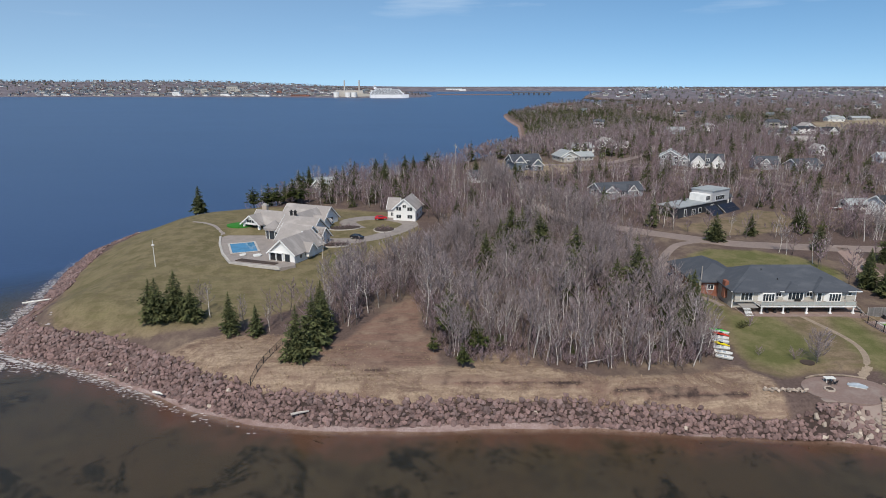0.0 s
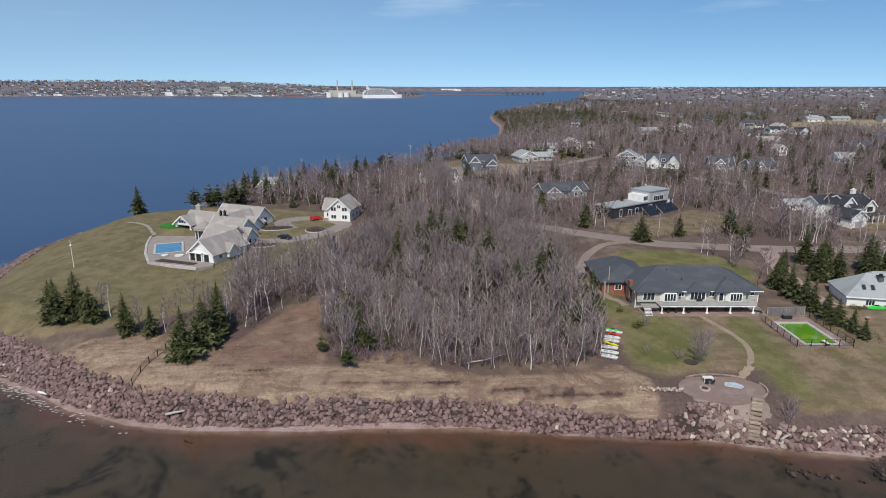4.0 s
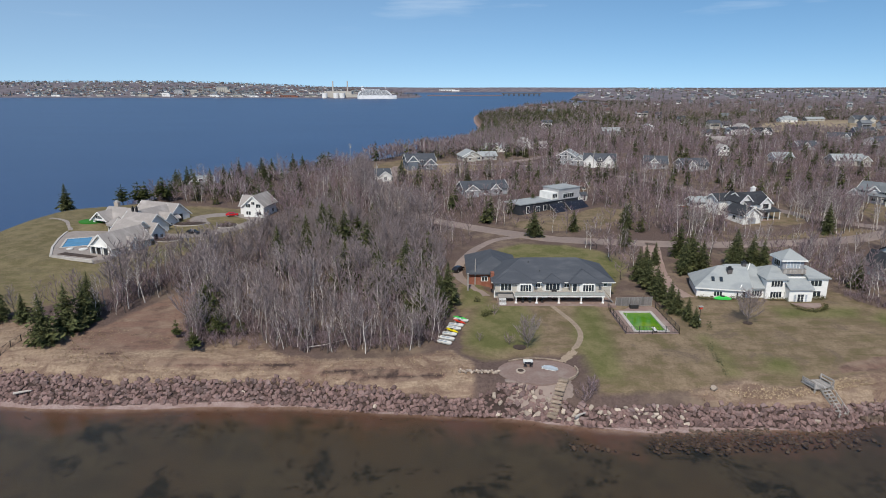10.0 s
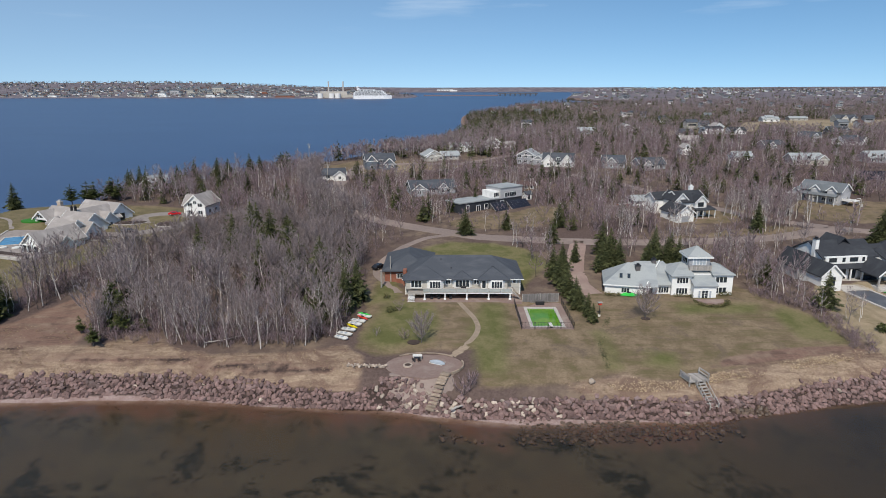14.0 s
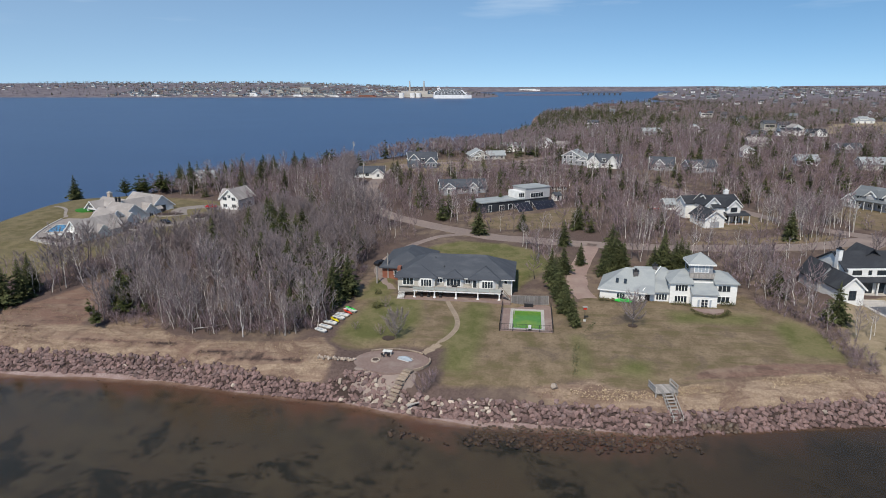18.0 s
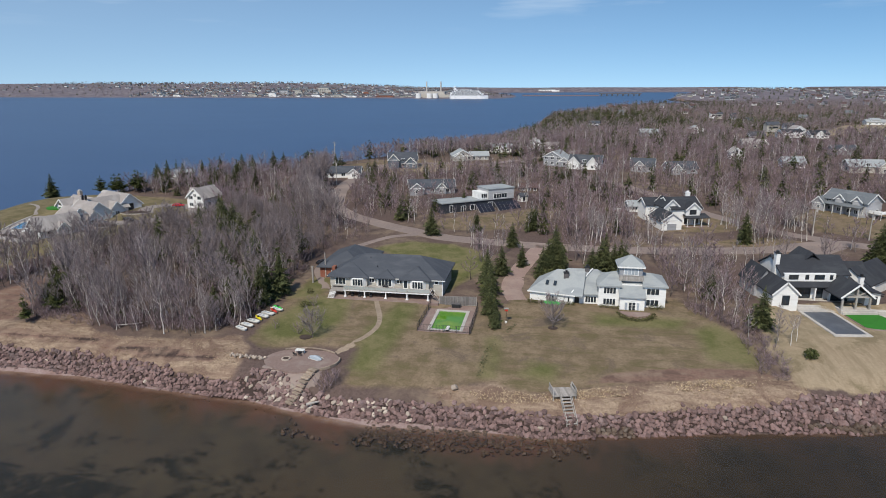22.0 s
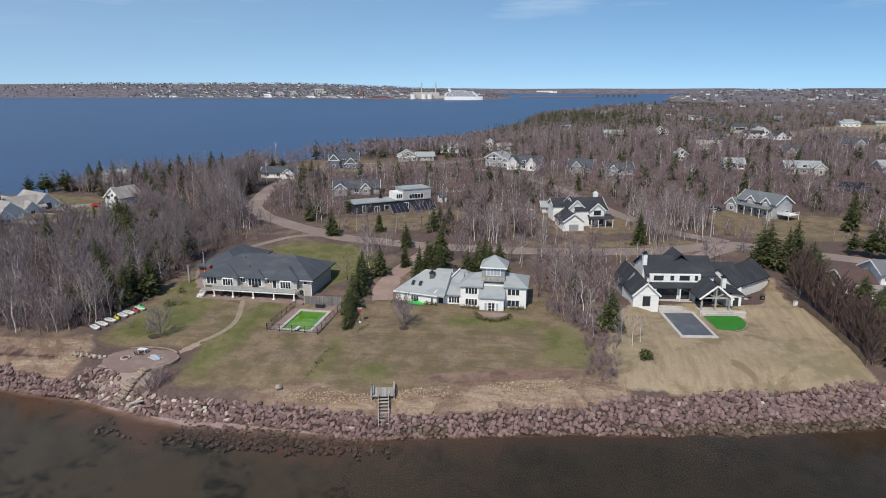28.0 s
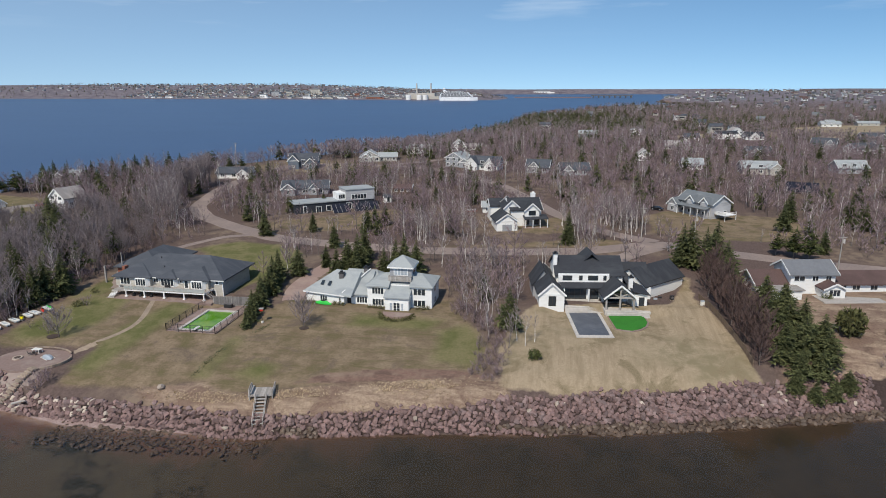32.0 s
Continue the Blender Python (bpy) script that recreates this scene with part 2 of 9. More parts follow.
    olive = mix(br, mix(mr, (0.084, 0.072, 0.051), (0.064, 0.056, 0.042)), mix(gr, (0.090, 0.072, 0.050), (0.072, 0.060, 0.043)))
    dull = mix(mr, (0.045, 0.037, 0.028), (0.036, 0.031, 0.025))
    olive = mix(off_right.outputs[0], dull, olive)
    bed = mix(ramp(wide, 0.17, 0.36), mix(off_right.outputs[0], olive, red_bed), olive)
    bed = mix(weedy, bed, mix(fr, (0.014, 0.015, 0.012), (0.040, 0.036, 0.025)))
    c = mix(cover(sep.outputs["Red"]), litter, lawn)
    # mauve-grey by distance: haze over far bare woods, painted into the ground colour
    far_haze = node(nt, "MapRange")
    far_haze.inputs["From Min"].default_value, far_haze.inputs["From Max"].default_value = 1000.0, 1700.0
    nt.links.new(place.outputs["Y"], far_haze.inputs["Value"])
    haze_mottle = node(nt, "TexNoise", Scale=0.035, Detail=8.0, Roughness=0.75)
    nt.links.new(tc.outputs["Object"], haze_mottle.inputs["Vector"])
    c = mix(far_haze.outputs[0], c, mix(ramp(haze_mottle.outputs["Fac"], 0.42, 0.58), (0.105, 0.092, 0.110), (0.205, 0.180, 0.190)))
    c = mix(cover(at2.outputs["Alpha"], 0.28), c, mix(mr, mix(gr, (0.082, 0.088, 0.032), (0.124, 0.124, 0.050)), mix(fr, (0.134, 0.124, 0.056), (0.184, 0.160, 0.084))))
    c = mix(cover(sep.outputs["Green"]), c, straw)
    c = mix(cover(sep.outputs["Blue"]), c, soil)
    c = mix(cover(sep2.outputs["Red"], 0.1), c, dry)
    c = mix(cover(sep2.outputs["Green"], 0.1), c, beach)
    c = mix(ramp(calc("ADD", off, calc("MULTIPLY", calc("SUBTRACT", mid.outputs["Fac"], 0.5), 0.06)), 0.135, 0.185), c, bed)
    # near-black: shade of the gaps between armour rocks painted in, and dark furrows
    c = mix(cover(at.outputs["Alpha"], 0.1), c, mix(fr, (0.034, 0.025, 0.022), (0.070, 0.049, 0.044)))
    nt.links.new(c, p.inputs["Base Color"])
    bp = node(nt, "Bump", Strength=0.6, Distance=0.12)
    nt.links.new(fine.outputs["Fac"], bp.inputs["Height"])
    nt.links.new(bp.outputs["Normal"], p.inputs["Normal"])
    return m


def mat_water():
    """Wind-rippled water: clear and brown over the shoal of the near shore, deep blue in the harbour."""
    m = bpy.data.materials.new("sea_water")
    m.use_nodes = True
    nt = m.node_tree
    p = nt.nodes["Principled BSDF"]
    out = nt.nodes["Material Output"]
    tc = node(nt, "TexCoord")
    at = nt.nodes.new("ShaderNodeAttribute")
    at.attribute_name = "depth"
    mp = node(nt, "Mapping")
    mp.inputs["Scale"].default_value = (0.5, 1.0, 1.0)
    nt.links.new(tc.outputs["Object"], mp.inputs["Vector"])
    big, mid, rip = node(nt, "TexNoise", Scale=0.012, Detail=6.0, Roughness=0.62), node(nt, "TexNoise", Scale=0.12, Detail=5.0, Roughness=0.6), node(nt, "TexNoise", Scale=1.3, Detail=4.0)
    for n in (big, mid, rip):
        nt.links.new(mp.outputs["Vector"], n.inputs["Vector"])
    mr = node(nt, "ValToRGB")
    mr.color_ramp.elements[0].position, mr.color_ramp.elements[1].position = 0.3, 0.7
    nt.links.new(big.outputs["Fac"], mr.inputs["Fac"])
    blue = nt.nodes.new("ShaderNodeMixRGB")
    blue.inputs["Color1"].default_value, blue.inputs["Color2"].default_value = (0.018, 0.043, 0.113, 1), (0.027, 0.058, 0.140, 1)
    nt.links.new(mr.outputs["Color"], blue.inputs["Fac"])
    nt.links.new(blue.outputs["Color"], p.inputs["Base Color"])
    p.inputs["Roughness"].default_value, p.inputs["IOR"].default_value = 0.32, 1.33
    p.inputs["Specular IOR Level"].default_value = 0.35
    bp = node(nt, "Bump", Strength=0.35, Distance=0.12)
    nt.links.new(rip.outputs["Fac"], bp.inputs["Height"])
    nt.links.new(bp.outputs["Normal"], p.inputs["Normal"])
    tr, gl, fr, mx, sh = (node(nt, k) for k in ("BsdfTransparent", "BsdfGlossy", "Fresnel", "MixShader", "MixShader"))
    tr.inputs["Color"].default_value = (0.83, 0.80, 0.75, 1)
    gl.inputs["Roughness"].default_value = 0.12
    fr.inputs["IOR"].default_value = 1.33
    bp2 = node(nt, "Bump", Strength=0.2, Distance=0.05)
    nt.links.new(rip.outputs["Fac"], bp2.inputs["Height"])
    for n in (gl, fr):
        nt.links.new(bp2.outputs["Normal"], n.inputs["Normal"])
    nt.links.new(fr.outputs[0], sh.inputs[0])
    nt.links.new(tr.outputs[0], sh.inputs[1])
    nt.links.new(gl.outputs[0], sh.inputs[2])
    nt.links.new(at.outputs["Fac"], mx.inputs[0])
    nt.links.new(sh.outputs[0], mx.inputs[1])
    nt.links.new(p.outputs[0], mx.inputs[2])
    nt.links.new(mx.outputs[0], out.inputs["Surface"])
    return m


GROUND, WATER = mat_ground(), mat_water()
ROCK = mat("red_sandstone_rock", (0.205, 0.133, 0.121), (0.122, 0.079, 0.073), (0.182, 0.134, 0.127), fine=4, coarse=0.8, bump=0.5, vary=0.38)
ROCK_WET = mat("wet_dark_rock", (0.125, 0.085, 0.062), (0.075, 0.056, 0.042), rough=0.5, fine=5, vary=0.4)
ROCK_PALE = mat("pale_stone", (0.42, 0.36, 0.30), (0.34, 0.27, 0.22), fine=4, vary=0.25)
BARK = mat("grey_bark", (0.17, 0.145, 0.13), (0.10, 0.085, 0.078), fine=8, coarse=2, vary=0.35)
BIRCH = mat("white_birch_bark", (0.72, 0.68, 0.64), (0.46, 0.42, 0.385), (0.24, 0.21, 0.19), fine=3, coarse=1.5, vary=0.2)
TWIG = mat("bare_twigs", (0.325, 0.272, 0.272), (0.172, 0.140, 0.141), vary=0.5, coarse=0.05)
TWIG_RED = mat("reddish_bare_twigs", (0.295, 0.222, 0.236), (0.165, 0.120, 0.130), vary=0.5, coarse=0.05)
SPRUCE = mat("spruce_needles", (0.104, 0.114, 0.050), (0.060, 0.070, 0.033), (0.130, 0.132, 0.056), vary=0.45, coarse=0.4, spec=0.08)
LARCH = mat("bare_larch_twigs", (0.13, 0.085, 0.075), (0.09, 0.06, 0.055), vary=0.4, coarse=0.3)
PINE = mat("pine_needles", (0.088, 0.100, 0.036), (0.052, 0.064, 0.026), (0.11, 0.112, 0.042), vary=0.4, coarse=0.4, spec=0.08)
ASPHALT = mat("grey_gravel_road", (0.24, 0.19, 0.165), (0.19, 0.15, 0.135), (0.28, 0.22, 0.19), fine=2, coarse=0.12, bump=0.3)
GRAVEL = mat("pink_gravel", (0.30, 0.215, 0.185), (0.25, 0.175, 0.15), (0.33, 0.25, 0.21), fine=3, coarse=0.2, bump=0.3)
TANPATH = mat("tan_path_stone", (0.31, 0.245, 0.18), (0.23, 0.18, 0.135), fine=3, coarse=0.5, bump=0.3)
PAVER = mat("paving_stone", (0.295, 0.258, 0.232), (0.235, 0.205, 0.188), fine=3, coarse=0.5, vary=0.12)
BRICKPAVE = mat("brick_paving", (0.26, 0.185, 0.16), (0.21, 0.15, 0.13), (0.29, 0.23, 0.20), fine=3, coarse=0.4, vary=0.12)
CONCRETE = mat("pale_concrete", (0.50, 0.47, 0.43), (0.42, 0.39, 0.36), fine=2, coarse=0.4, vary=0.08)
WHITE = mat("white_siding", (0.78, 0.78, 0.76), (0.72, 0.72, 0.70), (0.68, 0.67, 0.64), fine=1.5, coarse=0.3, stretch=(1, 1, 6))
TRIM = mat("white_trim", (0.80, 0.80, 0.78), (0.74, 0.74, 0.72))
GREIGE = mat("greige_shingle_siding", (0.47, 0.45, 0.40), (0.41, 0.39, 0.35), fine=3, coarse=0.4, stretch=(1, 1, 5))
GREYSIDE = mat("grey_siding", (0.33, 0.34, 0.36), (0.28, 0.29, 0.31), fine=2, coarse=0.3, stretch=(1, 1, 6))
BLUESIDE = mat("blue_grey_siding", (0.15, 0.18, 0.22), (0.12, 0.145, 0.18), fine=2, coarse=0.3, stretch=(1, 1, 6))
PALEGREY = mat("pale_grey_clapboard", (0.44, 0.44, 0.45), (0.38, 0.38, 0.39), fine=2, coarse=0.3, stretch=(1, 1, 6))
SLATE_PALE = mat("blue_grey_shingle", (0.150, 0.165, 0.175), (0.115, 0.127, 0.138), (0.175, 0.190, 0.200), fine=5, coarse=0.25, bump=0.3, stretch=(1, 2.5, 1))
METAL_GY = mat("grey_metal_roof", (0.17, 0.175, 0.185), (0.145, 0.15, 0.16), rough=0.5, fine=2, coarse=0.3)
STEPSTONE = mat("worn_tan_step_stone", (0.33, 0.265, 0.205), (0.24, 0.19, 0.15), fine=4, coarse=1.0, bump=0.4, vary=0.25)
BRICK = mat("red_brick", (0.26, 0.10, 0.065), (0.20, 0.078, 0.052), (0.30, 0.14, 0.095), fine=6, coarse=0.6)
CHARCOAL = mat("charcoal_metal_siding", (0.045, 0.05, 0.06), (0.035, 0.038, 0.046), rough=0.5)
SHINGLE_DK = mat("dark_slate_shingle", (0.070, 0.078, 0.092), (0.054, 0.060, 0.072), (0.085, 0.092, 0.105), fine=5, coarse=0.25, bump=0.3, stretch=(1, 2.5, 1))
SHINGLE_BK = mat("black_shingle", (0.040, 0.043, 0.050), (0.028, 0.030, 0.036), (0.05, 0.054, 0.06), fine=5, coarse=0.25, bump=0.3, stretch=(1, 2.5, 1))
SHINGLE_GY = mat("weathered_grey_shingle", (0.34, 0.36, 0.36), (0.28, 0.30, 0.30), (0.25, 0.27, 0.28), fine=5, coarse=0.25, bump=0.3, stretch=(1, 2.5, 1))
SHINGLE_TN = mat("weathered_cedar_shingle", (0.315, 0.288, 0.272), (0.25, 0.228, 0.215), (0.37, 0.34, 0.32), fine=5, coarse=0.25, bump=0.3, stretch=(1, 2.5, 1))
SHINGLE_BR = mat("brown_shingle", (0.115, 0.072, 0.066), (0.085, 0.055, 0.050), fine=5, coarse=0.25, bump=0.3)
GLASS = mat_glass("window_glass")
FROSTED = mat("pale_rail_glass", (0.40, 0.43, 0.42), (0.36, 0.39, 0.38), rough=0.2, spec=0.5)
WOOD_GY = mat("weathered_grey_timber", (0.40, 0.37, 0.34), (0.29, 0.27, 0.25), fine=4, coarse=0.8, stretch=(1, 4, 1), vary=0.2)
WOOD_DK = mat("dark_weathered_timber", (0.20, 0.19, 0.185), (0.15, 0.14, 0.135), fine=4, coarse=0.8, vary=0.2)
WOOD_BR = mat("brown_timber", (0.20, 0.145, 0.10), (0.15, 0.105, 0.075), fine=4, coarse=0.8, vary=0.15)
DARKMETAL = mat("dark_metal", (0.03, 0.03, 0.032), rough=0.45)
CHIMNEY_GY = mat("grey_chimney_stone", (0.14, 0.13, 0.13), (0.10, 0.095, 0.095), fine=4)
POOLBLUE = mat("blue_pool_liner", (0.05, 0.22, 0.38), (0.04, 0.18, 0.33), rough=0.08, fine=0.6, spec=0.5)
POOLGREEN = mat("algae_green_pool_water", (0.105, 0.255, 0.018), (0.055, 0.18, 0.014), (0.20, 0.30, 0.025), rough=0.08, fine=0.35, coarse=0.2, spec=0.5)
POOLCOVER = mat("grey_pool_cover", (0.095, 0.105, 0.125), (0.075, 0.083, 0.10), (0.14, 0.15, 0.165), rough=0.35, fine=1.2, coarse=0.35)
TURF = mat("artificial_turf", (0.035, 0.19, 0.02), (0.028, 0.155, 0.018), fine=4)
PLASTIC_W = mat("white_plastic", (0.78, 0.77, 0.72), rough=0.4)
PLASTIC_Y = mat("yellow_plastic", (0.75, 0.62, 0.01), rough=0.35)
PLASTIC_R = mat("red_plastic", (0.60, 0.05, 0.03), rough=0.35)
PLASTIC_G = mat("green_plastic", (0.05, 0.55, 0.08), rough=0.35)
PLASTIC_GY = mat("grey_plastic", (0.40, 0.45, 0.50), rough=0.4)
SOLAR = mat("solar_cells", (0.014, 0.016, 0.026), (0.020, 0.023, 0.036), rough=0.3, spec=0.3)
HEDGE = mat("clipped_hedge", (0.098, 0.096, 0.034), (0.062, 0.064, 0.024), vary=0.3)
DRYREED = mat("dry_tall_grass", (0.32, 0.24, 0.155), (0.25, 0.18, 0.115), vary=0.3)
PALESTRAW = mat("pale_matted_straw", (0.56, 0.44, 0.29), (0.44, 0.34, 0.22), vary=0.25)
RANK = mat("rank_dark_grass", (0.075, 0.095, 0.042), (0.11, 0.10, 0.055), vary=0.4)
MULCH = mat("dark_mulch", (0.075, 0.052, 0.042), (0.05, 0.036, 0.03), fine=4)
CARRED = mat("red_car_paint", (0.55, 0.015, 0.02), rough=0.2, spec=0.6)
CARBLACK = mat("black_car_paint", (0.02, 0.02, 0.024), rough=0.2, spec=0.6)
SHIPWHITE = mat("white_ship_paint", (0.85, 0.85, 0.85), (0.78, 0.79, 0.80), rough=0.5)


# ---- mesh helpers ----
def mesh_of(name, verts, faces, material):
    me = bpy.data.meshes.new(name)
    me.from_pydata([tuple(v) for v in verts], [], [tuple(f) for f in faces])
    for m in material if isinstance(material, (list, tuple)) else (material,):
        me.materials.append(m)
    return me


def part(name, bm, material, parent, label=""):
    """Links a bmesh, a mesh or (vertices, faces) as one mesh object under a thing or a part."""
    if isinstance(bm, bpy.types.Mesh):
        me = bm
    elif isinstance(bm, tuple):
        me = mesh_of(name, bm[0], bm[1], material)
    else:
        me = bpy.data.meshes.new(name)
        bm.to_mesh(me)
        bm.free()
        me.materials.append(material)
    ob = new(name, me)
    ob.parent = parent
    return tagged(ob, label)


def thing(name, label, category, x=0.0, y=0.0, z=0.0, rz=0.0, group="", kind=""):
    ob = new(name)
    ob.empty_display_size = 0.5
    ob.matrix_basis = pose(x, y, z, 0, 0, rz)
    return tagged(ob, label, category, group, kind)


BOXF = [(0, 3, 2, 1), (4, 5, 6, 7), (0, 1, 5, 4), (1, 2, 6, 5), (2, 3, 7, 6), (3, 0, 4, 7)]


def box(x0, x1, y0, y1, z0, z1):
    return [(x0, y0, z0), (x1, y0, z0), (x1, y1, z0), (x0, y1, z0), (x0, y0, z1), (x1, y0, z1), (x1, y1, z1), (x0, y1, z1)], list(BOXF)


def join(*pieces):
    vs, fs = [], []
    for v, f in pieces:
        n = len(vs)
        vs += list(v)
        fs += [tuple(i + n for i in q) for q in f]
    return vs, fs


def bevelled(geo, width=0.05):
    bm = bmesh.new()
    vs = [bm.verts.new(v) for v in geo[0]]
    for f in geo[1]:
        bm.faces.new([vs[i] for i in f])
    bmesh.ops.bevel(bm, geom=bm.edges[:], offset=width, segments=1, affect="EDGES")
    return bm


def beam(a, b, w, h=None):
    """A bar of section w x h from a to b."""
    a, b = Vector(a), Vector(b)
    d = (b - a).normalized()
    up = Vector((0, 0, 1)) if abs(d.z) < 0.95 else Vector((0, 1, 0))
    s = d.cross(up).normalized() * w / 2
    t = s.cross(d).normalized() * (h or w) / 2
    return [tuple(p + q) for p in (a, b) for q in (-s - t, s - t, s + t, -s + t)], [(0, 1, 2, 3), (7, 6, 5, 4), (0, 4, 5, 1), (1, 5, 6, 2), (2, 6, 7, 3), (3, 7, 4, 0)]


def tube(points, radii, sides=6):
    """A tapered, closed tube along points."""
    vs, fs = [], []
    for i, p in enumerate(points):
        p = Vector(p)
        d = (Vector(points[min(i + 1, len(points) - 1)]) - Vector(points[max(i - 1, 0)])).normalized()
        u = d.orthogonal().normalized()
        w = d.cross(u)
        vs += [tuple(p + radii[i] * (u * math.cos(2 * math.pi * k / sides) + w * math.sin(2 * math.pi * k / sides))) for k in range(sides)]
    for i in range(len(points) - 1):
        for k in range(sides):
            a, b = i * sides + k, i * sides + (k + 1) % sides
            fs.append((a, b, b + sides, a + sides))
    fs += [tuple(range(sides))[::-1], tuple(range(len(vs) - sides, len(vs)))]
    return vs, fs


def disc(r, z0, z1, n=24, sx=1.0, sy=1.0, cx=0.0, cy=0.0):
    ring = [(cx + sx * r * math.cos(2 * math.pi * k / n), cy + sy * r * math.sin(2 * math.pi * k / n)) for k in range(n)]
    return prism(ring, z0, z1)


def prism(poly, z0, z1):
    n = len(poly)
    vs = [(x, y, z0) for x, y in poly] + [(x, y, z1) for x, y in poly]
    fs = [tuple(range(n))[::-1], tuple(range(n, 2 * n))] + [(k, (k + 1) % n, (k + 1) % n + n, k + n) for k in range(n)]
    return vs, fs


# ---- land and sea ----
SHORE = [(-83, 110), (-78, 103), (-74, 100), (-64, 97), (-55, 92.5), (-46, 87.5), (-37, 82), (-27, 78), (-17, 76.3), (-6, 76.0), (5, 76.8), (20, 77), (32, 76),
         (42, 74.8), (53, 73.8), (63, 71.0), (72, 70.0), (84, 70.5), (95, 71), (100, 72), (110, 74.3), (122, 77), (135, 79), (148, 81.3), (164, 85.5), (186, 92), (215, 101), (260, 112), (420, 150)]
BACK = [(215, 1330), (150, 1150), (94, 985), (84, 900), (80, 800), (80, 690), (70, 590), (60, 480), (47, 400), (28, 338), (2, 292), (-14, 268), (-38, 240), (-64, 216), (-86, 203), (-98, 189), (-99, 170), (-94, 149), (-86, 125)]
NEAR_LAND = np.array(SHORE + [(900, 200), (4900, 600), (4900, 4900), (1800, 4900), (1458, 3888), (1222, 3438), (743, 2862), (609, 2544), (469, 2156), (415, 1900), (438, 1676), (490, 1542), (400, 1480), (300, 1420)] + BACK)
FAR_LAND = np.array([(-4950, 2300), (-2200, 2210), (-1450, 2195), (-1000, 2180), (-630, 2150), (-380, 2110), (-230, 2080), (-150, 2090), (-60, 2130), (-30, 2300), (-60, 2700), (-170, 3200), (-222, 3480), (60, 3560), (400, 3640), (900, 3720), (1340, 3800),
                     (1400, 4950), (-4950, 4950)])


def inside(poly, x, y):
    res = np.zeros(x.shape, bool)
    j = len(poly) - 1
    for i in range(len(poly)):
        (xi, yi), (xj, yj) = poly[i], poly[j]
        res ^= ((yi > y) != (yj > y)) & (x < (xj - xi) * (y - yi) / (yj - yi + 1e-12) + xi)
        j = i
    return res


def off_line(pts, x, y, closed=True):
    best = np.full(x.shape, 1e9)
    n = len(pts)
    for i in range(n if closed else n - 1):
        (ax, ay), (bx, by) = pts[i], pts[(i + 1) % n]
        dx, dy = bx - ax, by - ay
        k = np.clip(((x - ax) * dx + (y - ay) * dy) / (dx * dx + dy * dy), 0, 1)
        best = np.minimum(best, np.hypot(x - ax - k * dx, y - ay - k * dy))
    return best


def signed(poly, x, y):
    """Metres inside (plus) or outside (minus) an outline."""
    d = off_line(poly, x, y)
    return np.where(inside(poly, x, y), d, -d)


def wave(x, y, s, seed=0.0):
    """Smooth wobble between -1 and 1."""
    return (np.sin(x / s + 1.3 * np.sin(y / (1.7 * s) + seed)) + np.sin(y / (0.8 * s) + 1.7 * np.sin(x / (2.1 * s) + 2 * seed + 1)) + np.sin((x + y) / (1.3 * s) + seed)) / 3


def bank_slope(x, y):
    """Rise per metre of the revetment or cliff at the water."""
    s = np.interp(x, [-90, -60, 0, 60, 72, 100, 125, 135, 150, 190], [0.55, 0.62, 0.95, 0.8, 0.62, 0.85, 0.85, 0.72, 0.55, 0.6])
    west = np.interp(y, [112, 126, 200, 240], [0.55, 0.42, 0.34, 0.9])
    return np.where(y > 112, np.where(x < -50, west, 1.1), s)


PADS = [(73.2, 83.1, 92.2, 105.9, 5.55, 2.0), (51.2, 64.0, 78.0, 86.0, 3.85, 2.0), (53.0, 75.5, 106.5, 121.0, 6.2, 3.0), (91.5, 118.0, 106.5, 118.0, 6.4, 3.0), (139.5, 158.0, 101.5, 113.0, 5.72, 2.0), (134.0, 166.0, 117.5, 128.0, 6.5, 1.4), (-55.0, -33.0, 131.0, 156.0, 8.3, 4.0)]


def beach_width(x):
    return np.interp(x, [-84, -72, -45, -10, 20, 34, 50, 62, 84, 96, 190], [0.6, 1.4, 2.0, 2.4, 1.9, 0.7, 1.3, 1.8, 2.2, 0.4, 0.3])


def rock_reach(x):
    """How far up the bank the armour rocks go, in metres from the beach."""
    return np.interp(x, [-84, -60, -40, -20, 0, 60, 95, 125, 134, 150, 190], [5.0, 5.4, 4.6, 3.2, 2.5, 2.5, 2.7, 2.8, 4.3, 5.8, 6.0])


